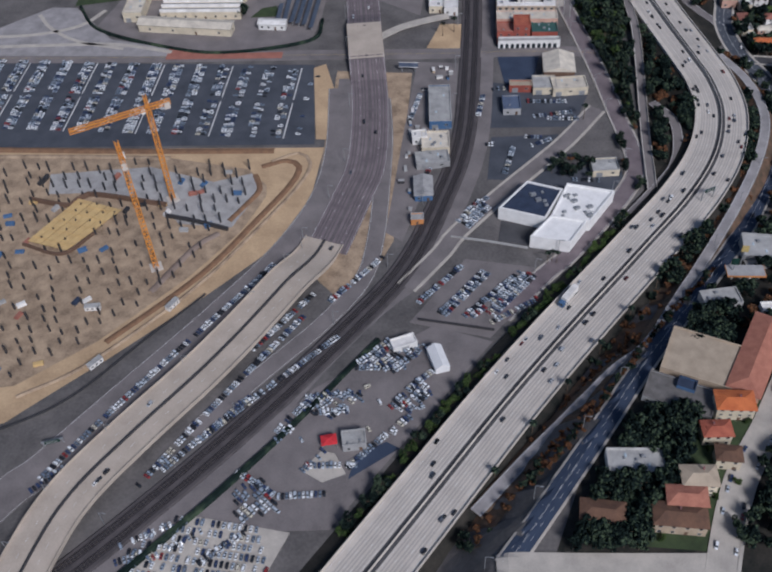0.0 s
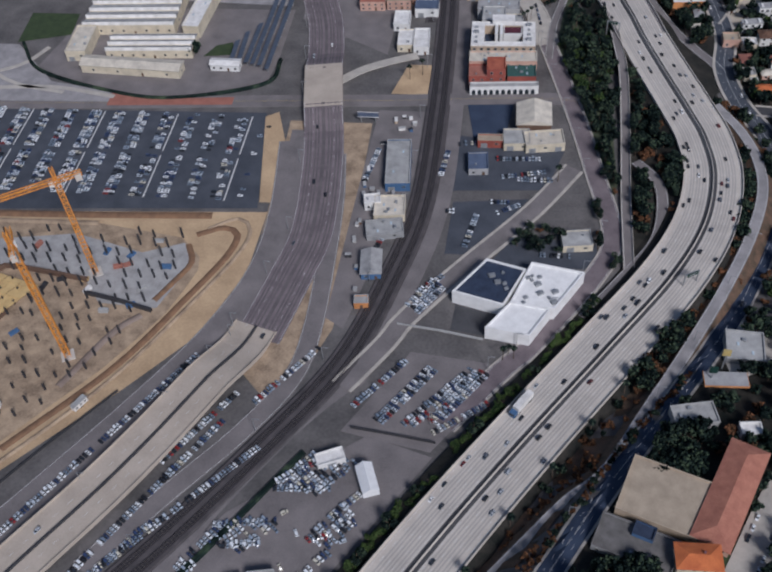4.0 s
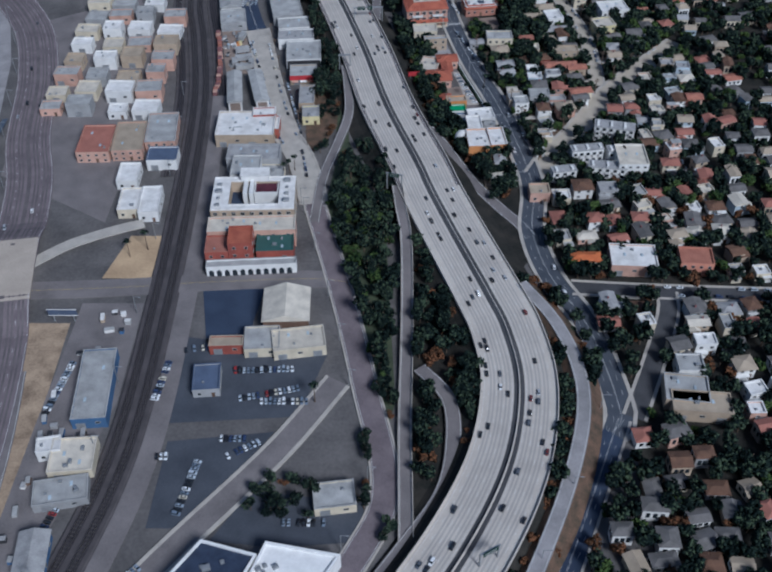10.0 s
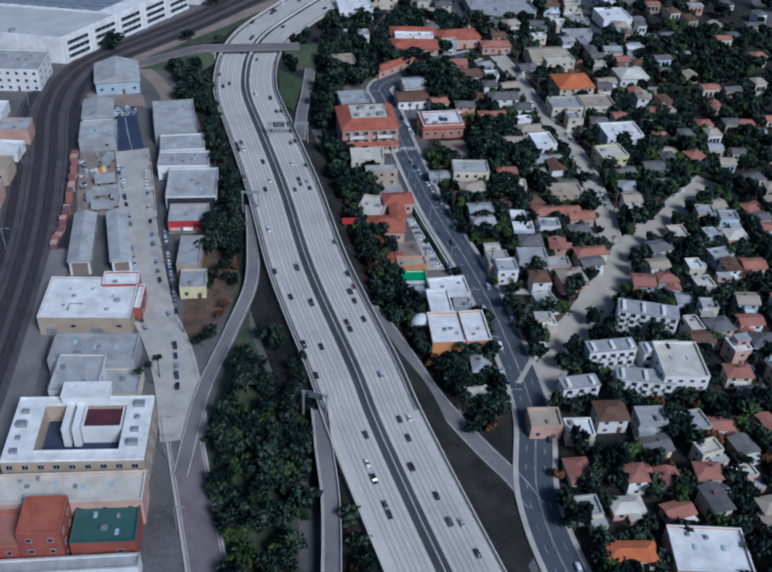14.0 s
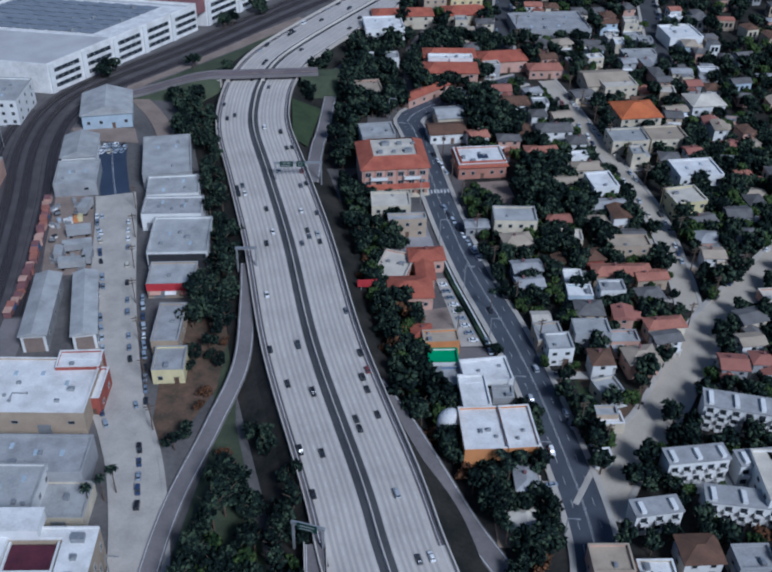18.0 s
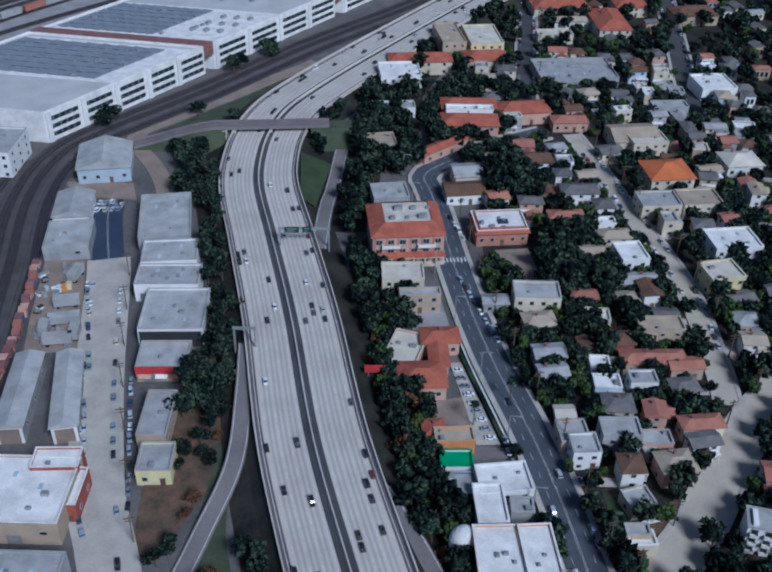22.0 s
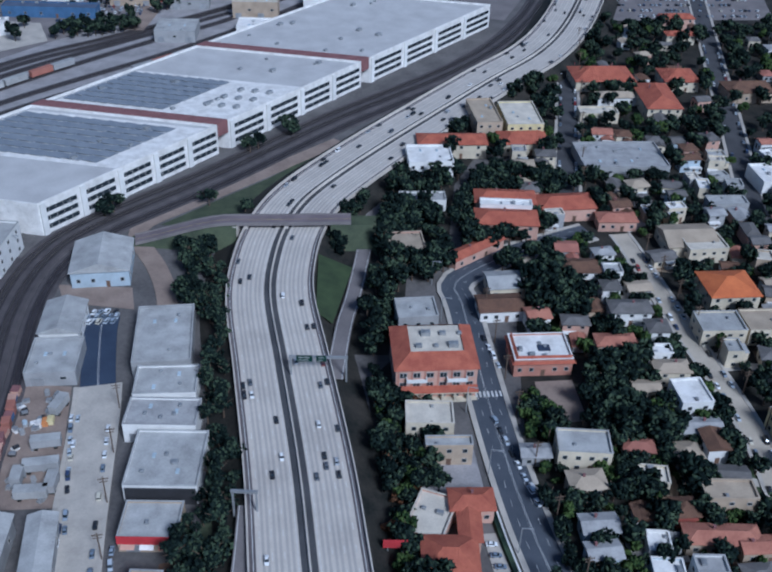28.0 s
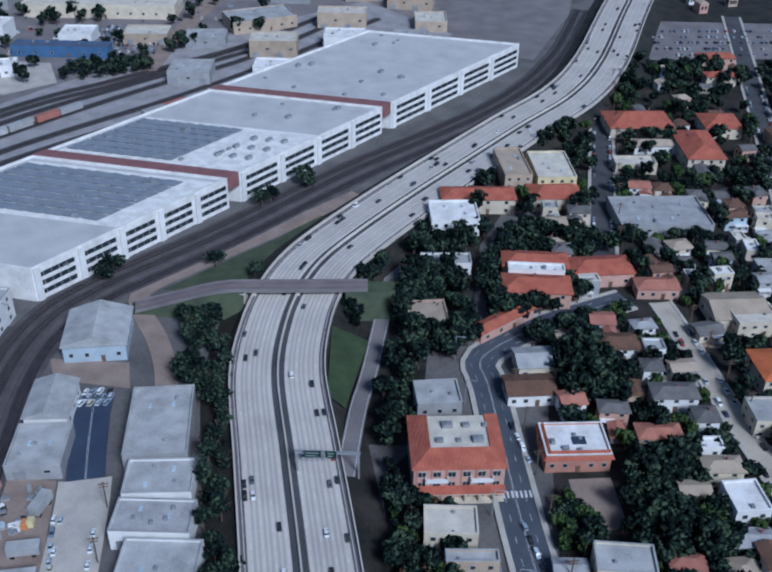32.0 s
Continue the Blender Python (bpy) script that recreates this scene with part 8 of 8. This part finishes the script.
# ---- trees ----
def crown_mesh(key, r, h, lobes, n, leaf, seed, mt, light=False):
    """A crown of small leaf clumps gathered in lobes, with gaps between."""
    def make():
        rg = random.Random(seed)
        v, f = [], []
        cs = [(Vector((rg.uniform(-r, r) * .62, rg.uniform(-r, r) * .62, h * rg.uniform(.45, .9))), r * rg.uniform(.38, .62)) for _ in range(lobes)]
        for _ in range(n):
            c, lr = rg.choice(cs)
            d = Vector((rg.gauss(0, 1), rg.gauss(0, 1), rg.gauss(0, 1))).normalized()
            p = c + Vector((d.x, d.y, d.z * .8)) * lr * rg.uniform(.55, 1.05)
            s = leaf * rg.uniform(.6, 1.3)
            q = Euler((rg.uniform(0, 6), rg.uniform(0, 6), rg.uniform(0, 6))).to_matrix()
            k = len(v)
            if light:
                v.extend(tuple(p + q @ Vector(a) * s) for a in ((1, 0, -.3), (-.5, .87, -.3), (-.5, -.87, -.3), (.1, .05, .8)))
                f += [(k, k + 1, k + 3), (k + 1, k + 2, k + 3), (k + 2, k, k + 3), (k + 2, k + 1, k)]
                continue
            for a in ((1, 0, .2), (-.3, .9, -.1), (-.8, -.5, .25), (.1, .1, .75), (.2, -.2, -.6)):
                v.append(tuple(p + q @ Vector(a) * s))
            f += [(k, k + 1, k + 3), (k + 1, k + 2, k + 3), (k + 2, k, k + 3), (k + 1, k, k + 4), (k + 2, k + 1, k + 4), (k, k + 2, k + 4)]
        return v, f
    return data(("crown", key), make, mt)


def trunk_mesh(key, h, r, seed):
    def make():
        rg = random.Random(seed)
        v, f = [], []

        def tube(p0, p1, r0, r1):
            k, n = len(v), 6
            ax = (p1 - p0).normalized()
            s = ax.orthogonal().normalized()
            t = ax.cross(s)
            for p, rr in ((p0, r0), (p1, r1)):
                for i in range(n):
                    a = 2 * math.pi * i / n
                    v.append(tuple(p + (s * math.cos(a) + t * math.sin(a)) * rr))
            f.extend((k + i, k + (i + 1) % n, k + n + (i + 1) % n, k + n + i) for i in range(n))
        top = Vector((0, 0, h * .5))
        tube(Vector((0, 0, -1)), top, r, r * .7)
        for i in range(5):
            a = i * 1.26 + rg.uniform(-.3, .3)
            e = top + Vector((math.cos(a), math.sin(a), 0)) * h * .26 + Vector((0, 0, h * rg.uniform(.15, .35)))
            tube(top, e, r * .55, r * .18)
        return v, f
    return data(("trunk", key), make, M["bark"])


KINDS = []
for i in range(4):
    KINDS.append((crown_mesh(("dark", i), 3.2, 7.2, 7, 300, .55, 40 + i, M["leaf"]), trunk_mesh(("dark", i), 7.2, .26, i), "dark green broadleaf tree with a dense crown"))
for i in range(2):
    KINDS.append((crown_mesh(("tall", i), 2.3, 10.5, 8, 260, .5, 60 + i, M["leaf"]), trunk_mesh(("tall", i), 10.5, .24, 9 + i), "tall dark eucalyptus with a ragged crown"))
for i in range(2):
    KINDS.append((crown_mesh(("green", i), 2.6, 5.4, 6, 240, .46, 70 + i, M["leaf_green"]), trunk_mesh(("green", i), 5.4, .2, 14 + i), "mid-green garden tree with a rounded crown"))
for i in range(2):
    KINDS.append((crown_mesh(("dry", i), 2.4, 4.4, 6, 220, .44, 80 + i, M["leaf_dry"]), trunk_mesh(("dry", i), 4.4, .18, 18 + i), "dry brownish tree with a thin crown"))


def palm_data(seed):
    def make():
        rg = random.Random(seed)
        v, f = [], []
        for i in range(22):
            a, up = i * 2.4, rg.uniform(-.5, .9)
            d = Vector((math.cos(a), math.sin(a), 0))
            s = Vector((-d.y, d.x, 0))
            pts = [Vector((0, 0, 9)), Vector((0, 0, 9)) + d * .9 + Vector((0, 0, .5 * up + .2)), Vector((0, 0, 9)) + d * 1.9 + Vector((0, 0, .6 * up - .5))]
            k = len(v)
            for p, w_ in zip(pts, (.06, .32, .03)):
                v += [tuple(p + s * w_), tuple(p - s * w_)]
            f += [(k, k + 1, k + 3, k + 2), (k + 2, k + 3, k + 5, k + 4)]
        return v, f
    return data(("palm_fronds", seed), make, M["leaf"])


def palm_trunk():
    def make():
        v, f, n = [], [], 7
        for z, r in ((-1, .24), (3, .17), (9.1, .13)):
            v.extend((r * math.cos(2 * math.pi * i / n), r * math.sin(2 * math.pi * i / n), z) for i in range(n))
        for j in range(2):
            f.extend((j * n + i, j * n + (i + 1) % n, (j + 1) * n + (i + 1) % n, (j + 1) * n + i) for i in range(n))
        return v, f
    return data(("palm_trunk",), make, M["bark"])


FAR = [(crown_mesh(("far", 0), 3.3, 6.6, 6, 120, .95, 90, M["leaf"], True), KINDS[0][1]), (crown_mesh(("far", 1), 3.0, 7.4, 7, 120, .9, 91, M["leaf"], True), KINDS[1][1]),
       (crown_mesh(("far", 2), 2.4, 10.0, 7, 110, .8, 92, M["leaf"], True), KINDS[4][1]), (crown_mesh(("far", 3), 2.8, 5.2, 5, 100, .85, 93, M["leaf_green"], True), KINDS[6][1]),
       (crown_mesh(("far", 4), 2.4, 4.2, 5, 90, .75, 94, M["leaf_dry"], True), KINDS[8][1])]
TR = random.Random(11)
WOOD = []


def tree(x, y, k, s, single=True):
    cr_, tk_, lab = KINDS[k]
    rot, sc = TR.uniform(0, 360), (s * TR.uniform(.9, 1.15), s * TR.uniform(.9, 1.15), s * TR.uniform(.85, 1.15))
    if not single:
        WOOD.append(((0, 1, 0, 1, 2, 2, 3, 3, 4, 4)[k], pose(x, y, ground_z(x, y), 0, 0, rot) @ Matrix.Diagonal((*sc, 1))))
        return
    e = thing("tree", x, y, ground_z(x, y), rot, lab, "tree", "trees")
    e.scale = sc
    put("trunk", tk_, e)
    put("crown", cr_, e)


def palm(x, y, s=1.0):
    e = thing("palm_tree", x, y, ground_z(x, y), TR.uniform(0, 360), "slender palm tree with a tuft of fronds", "palm", "palm trees")
    e.scale = (s, s, s)
    put("trunk", palm_trunk(), e)
    put("fronds", palm_data(TR.randrange(3)), e)


VILLAS = [(-8, -416), (18, -416), (10, -435), (3, -452), (-2, -466), (-8, -481), (-34, -481), (-20, -452), (-13, -434)]


def grove(poly, n, kinds, s0, s1, keep=3.0, single=True):
    """n trees scattered over a polygon."""
    xs, ys = [p[0] for p in poly], [p[1] for p in poly]
    done, tries = [], 0
    while len(done) < n and tries < n * 30:
        tries += 1
        p = (TR.uniform(min(xs), max(xs)), TR.uniform(min(ys), max(ys)))
        if inside(p, poly) and not inside(p, VILLAS) and all((p[0] - q[0]) ** 2 + (p[1] - q[1]) ** 2 > keep * keep for q in done):
            if any(abs(p[0] - q[0]) < q[2] / 2 + 1 and abs(p[1] - q[1]) < q[3] / 2 + 1 for q in FOOT) or any((q.x - p[0]) ** 2 + (q.y - p[1]) ** 2 < 13.6 ** 2 for q in FW) or \
                    any((q.x - p[0]) ** 2 + (q.y - p[1]) ** 2 < 4.5 ** 2 for r in ROADS[:-1] for q in r):
                continue
            done.append(p)
            tree(*p, TR.choice(kinds), TR.uniform(s0, s1), single)


# trees that stand alone or along the roads
grove([(-42, -92), (-20, -141), (-14, -174), (-17, -216), (-31, -178), (-42, -135)], 42, (0, 1, 2, 3, 4, 5, 6, 7), .65, 1.15, 3.4)
grove([(-33, -88), (-19, -112), (-15, -145), (-36, -145), (-37, -118)], 20, (0, 1, 2, 3, 4, 9), .7, 1.15, 3.2)
grove([(-64, 46), (-54, 46), (-42, -30), (-40, -66), (-52, -66), (-50, -38)], 40, (0, 1, 2, 3, 4, 5), .7, 1.15, 3.0)
grove([(-48, -68), (-36, -68), (-38, -110), (-46, -110)], 10, (8, 9, 3, 2), .5, .8, 3.4)
grove([(-24, -225), (-12, -225), (-14, -292), (-24, -288)], 14, (8, 9, 0, 4), .5, .9, 3.2)
grove([(2, -225), (14, -220), (10, -262), (0, -290), (-10, -300), (2, -262)], 16, (0, 1, 8, 9), .6, .95, 3.2)
for i, q in enumerate(FW):
    if -490 < q.y < -320 and TR.random() < .85:
        d = (FW[i + 1] - FW[i - 1]).normalized()
        o = TR.uniform(15.5, 18)
        tree(q.x - d.y * o, q.y + d.x * o, TR.choice((6, 7, 6, 0)), TR.uniform(.65, .95))
        if TR.random() < .6:
            o = TR.uniform(16, 18.5)
            tree(q.x - d.y * o + d.x * 2.4, q.y + d.x * o + d.y * 2.4, TR.choice((6, 7)), TR.uniform(.5, .8))
grove([(-32, 92), (-24, 92), (-20, 128), (-28, 112)], 9, (0, 1, 3), .8, 1.2, 3.4)
grove([(-80, 74), (-66, 66), (-60, 40), (-68, 32), (-73, 46)], 14, (0, 1, 2), .8, 1.2, 3.2)
grove([(-330, -100), (-300, -60), (-260, -20), (-340, -20)], 8, (0, 1, 6), .8, 1.2, 5)
grove([(-57, -283), (-36, -284), (-35, -272), (-54, -270)], 14, (0, 1, 3, 8), .5, .8, 2.6)
for x, y in ((-69.5, 136), (-71, 138), (-67, 139), (-108, 85), (-106, 88), (-81, 144), (-56, 153), (-58, 156), (-76, 96), (-63, 92), (-177, 254), (-150, 263), (-96, 299), (-100, 302), (-135, 293), (-140, 290), (-92, 296), (-230, -156), (-229, -153)):
    tree(x, y, TR.randrange(4), TR.uniform(.8, 1.2))
for q in curve([(54, -108), (68, -93), (88, -63), (107, -41), (125, -18)], 5):
    tree(q.x + TR.uniform(-1, 1), q.y, TR.choice((0, 1, 2, 6)), TR.uniform(.26, .4))
tagged(ribbon("hedge", curve([(14.2, -27.5), (17.3, -40), (20.2, -50), (24.8, -66)], 5), [(-.7, 0), (-.6, 1.1), (.5, 1.2), (.7, 0)], gz(0), M["leaf"]), "dark hedge between the avenue and the plaza", "hedge", kind="structure")
tagged(ribbon("garden_wall", curve([(15.2, -27.5), (18.3, -40), (21.2, -50), (25.8, -66)], 5), [(-.2, 0), (-.2, .8), (.2, .8), (.2, 0)], gz(0), M["white_wall"]), "low white wall along the avenue", "wall", kind="structure")
for i in range(9):
    car(14.9 + i * .86, -41 - i * 2.9, ground_z(15, -45) + .17, 6, "car", "car parked in the plaza lot")
for q in ((-12, -431), (-9, -443), (-15, -449), (-1, -455), (-9, -461), (-27, -477), (6, -431), (-4, -470)):
    tree(q[0], q[1], TR.choice((6, 7, 0)), TR.uniform(.35, .6))
# woods on the banks and between the houses
grove([(-33, 70), (-25, 68), (-24, 95), (-33, 92)], 14, (0, 1, 3), .5, .8, 2.2, False)
grove([(-18, 70), (-8, 70), (-8, 98), (-17, 98)], 26, (0, 1, 3), .7, 1.0, 2.2, False)
grove(OPEN[2], 28, (0, 1, 2, 3), .85, 1.25, 2.2, False)
grove(OPEN[3], 22, (0, 1, 2, 3), .8, 1.2, 2.2, False)
grove([(23.4, 3.2), (27, 5.9), (29, -6), (25, -7.6)], 10, (0, 6), .6, .9, 2, False)
grove([(-13.7, 67), (1, 73), (5.6, 68), (-0.5, 58), (-13, 57)], 16, (0, 1, 2), .8, 1.2, 2.2, False)
grove([(28, -78), (80, -60), (74, 6), (40, 2), (30, -20)], 110, (0, 1, 2, 3, 6, 7), .38, .7, 1.8, False)
grove([(84, -100), (130, -90), (130, 60), (88, 60)], 120, (0, 1, 2, 3, 6), .45, .85, 2.0, False)
grove(OPEN[4], 30, (0, 1, 3, 6), .5, .9, 3, False)
grove([(-186, 240), (-172, 258), (-150, 264), (-146, 258), (-172, 240)], 24, (0, 1, 3), .6, 1.0, 2.5, False)
grove([(160, -340), (320, -340), (340, 420), (200, 420)], 400, (0, 1, 2, 3), .8, 1.4, 5, False)
grove([(-54, -482), (-8, -480), (6, -440), (10, -420), (-6, -418), (-30, -432), (-40, -446)], 120, (0, 1, 2, 3), .6, 1.1, 2.0, False)
grove([(-20, -420), (10, -420), (12, -370), (4, -362), (-10, -384)], 40, (0, 1, 2), .6, 1.0, 2.0, False)
grove([(20, -109), (33, -107), (34, -126), (30, -134), (22, -122)], 40, (0, 1, 3, 4), .5, .9, 1.8, False)
grove([(-38, -130), (-16, -130), (-14, -262), (-20, -262), (-26, -225), (-36, -180)], 64, (0, 1, 2, 3, 4, 6, 7), .6, 1.1, 2.4, False)
grove([(-7, -150), (2, -162), (9, -190), (11, -230), (7, -262), (-4, -288), (-8, -280)], 70, (0, 1, 2, 3, 8), .55, 1.0, 2.2, False)
grove([(-300, 215), (-190, 235), (-100, 320), (-60, 400), (-300, 420)], 60, (0, 1, 3), .7, 1.2, 4, False)
grove([(-8, 30), (0, 0), (10, -60), (20, -100), (34, -128), (24, -140), (6, -100), (-6, -40), (-15, 10)], 125, (0, 1, 2, 3, 6, 8), .55, 1.0, 2.0, False)
grove([(30, -184), (44, -178), (40, -215), (50, -240), (36, -290), (10, -330), (4, -330), (28, -285), (38, -240)], 87, (0, 3, 8, 9), .5, .95, 1.9, False)
grove([(-2, -318), (12, -318), (-8, -352), (-20, -350)], 24, (0, 4, 5, 8), .8, 1.15, 1.9, False)
grove([(-30, -385), (-20, -385), (-64, -452), (-78, -452)], 60, (8, 9, 9, 8), .3, .55, 1.9, False)
grove([(10, 62), (34, 66), (44, 120), (20, 132), (6, 100)], 70, (0, 1, 2, 3), .7, 1.1, 2.2, False)
grove([(40, -30), (62, -40), (66, 20), (48, 40), (42, 10)], 46, (0, 1, 2, 3, 6), .7, 1.2, 2.2, False)
grove([(84, -20), (120, -30), (126, 30), (100, 40)], 70, (0, 1, 2, 6), .7, 1.1, 2.3, False)
grove([(28, -330), (190, -330), (190, -100), (46, -130)], 900, (0, 1, 2, 3, 0, 1, 6, 8), .6, 1.1, 2.1, False)
grove([(26, -110), (170, -110), (190, 130), (30, 130)], 820, (0, 1, 2, 3, 0, 1, 6, 7), .5, 1.0, 2.0, False)
grove([(10, 130), (180, 130), (196, 300), (60, 300)], 300, (0, 1, 2, 3, 3, 6), .6, 1.1, 2.9, False)
grove([(-30, -480), (60, -480), (60, -385), (0, -385)], 175, (0, 1, 2, 3), .6, 1.0, 2.3, False)
grove([(4, -385), (60, -385), (60, -330), (26, -325)], 63, (0, 1, 8), .6, 1.0, 2.3, False)
grove([(-19, 18), (-8, 22), (-10, 60), (2, 74), (0, 105), (14, 140), (28, 180), (0, 155), (-22, 120), (-28, 88), (-20, 76)], 58, (0, 1, 2, 3, 4), .7, 1.15, 2.6, False)
for q in curve([(-20, -326), (-44, -362), (-70, -402), (-96, -442)], 24):
    palm(q.x + 17, q.y - 9, .9)
for x, y in ((-57, -338), (-55, -339), (-59, -340), (-60, -121), (-58, -118), (-56, -116), (18, -60), (27, -52), (8, -95), (29, -10), (24, -128), (24.3, -110), (25.7, -113.4), (28.5, -110), (32, -109), (22.3, -114), (-108, -166), (-114, -170), (-40, -240)):
    palm(x, y, TR.uniform(.7, 1.0))


def joined(name, items, label):
    """Many trees as one mesh: (kind, matrix) pairs."""
    mats = [M["leaf"], M["leaf_green"], M["leaf_dry"], M["bark"]]
    raw = []
    for cr_, tk_ in FAR:
        for me in (cr_, tk_):
            me.calc_loop_triangles()
            co, tri = np.empty(len(me.vertices) * 3, np.float32), np.empty(len(me.loop_triangles) * 3, np.int32)
            me.vertices.foreach_get("co", co)
            me.loop_triangles.foreach_get("vertices", tri)
            raw.append((co.reshape(-1, 3), tri.reshape(-1, 3), mats.index(me.materials[0])))
    V, F, I, n = [], [], [], 0
    for k, m in items:
        a = np.array(m)
        for co, tri, ix in raw[2 * k:2 * k + 2]:
            V.append(co @ a[:3, :3].T + a[:3, 3])
            F.append(tri + n)
            I.append(np.full(len(tri), ix, np.int32))
            n += len(co)
    V, F, I = np.concatenate(V).astype(np.float32), np.concatenate(F).astype(np.int32), np.concatenate(I)
    me = bpy.data.meshes.new(name)
    me.vertices.add(len(V))
    me.vertices.foreach_set("co", V.ravel())
    me.loops.add(F.size)
    me.loops.foreach_set("vertex_index", F.ravel())
    me.polygons.add(len(F))
    me.polygons.foreach_set("loop_start", np.arange(0, F.size, 3, dtype=np.int32))
    for q in mats:
        me.materials.append(q)
    me.polygons.foreach_set("material_index", I)
    me.update(calc_edges=True)
    return tagged(new(name, me), label, "trees", kind="stuff")


for q in curve([(-68, -458), (-52, -438), (-36, -413), (-12, -374), (8, -346)], .9):
    tree(q.x + TR.uniform(-1.6, 1.6), q.y + TR.uniform(-1, 1), TR.choice((8, 9, 9, 3)), TR.uniform(.22, .45), False)
for i, q in enumerate(FW):
    if -470 < q.y < -200:
        d = (FW[i + 1] - FW[i - 1]).normalized()
        for _ in range(2):
            o = TR.uniform(15, 25)
            x, y = q.x + d.y * o, q.y - d.x * o
            if all((p.x - x) ** 2 + (p.y - y) ** 2 > 20 for r in ROADS[:-1] for p in r):
                tree(x, y, TR.choice((8, 9, 9, 0)), TR.uniform(.35, .7), False)
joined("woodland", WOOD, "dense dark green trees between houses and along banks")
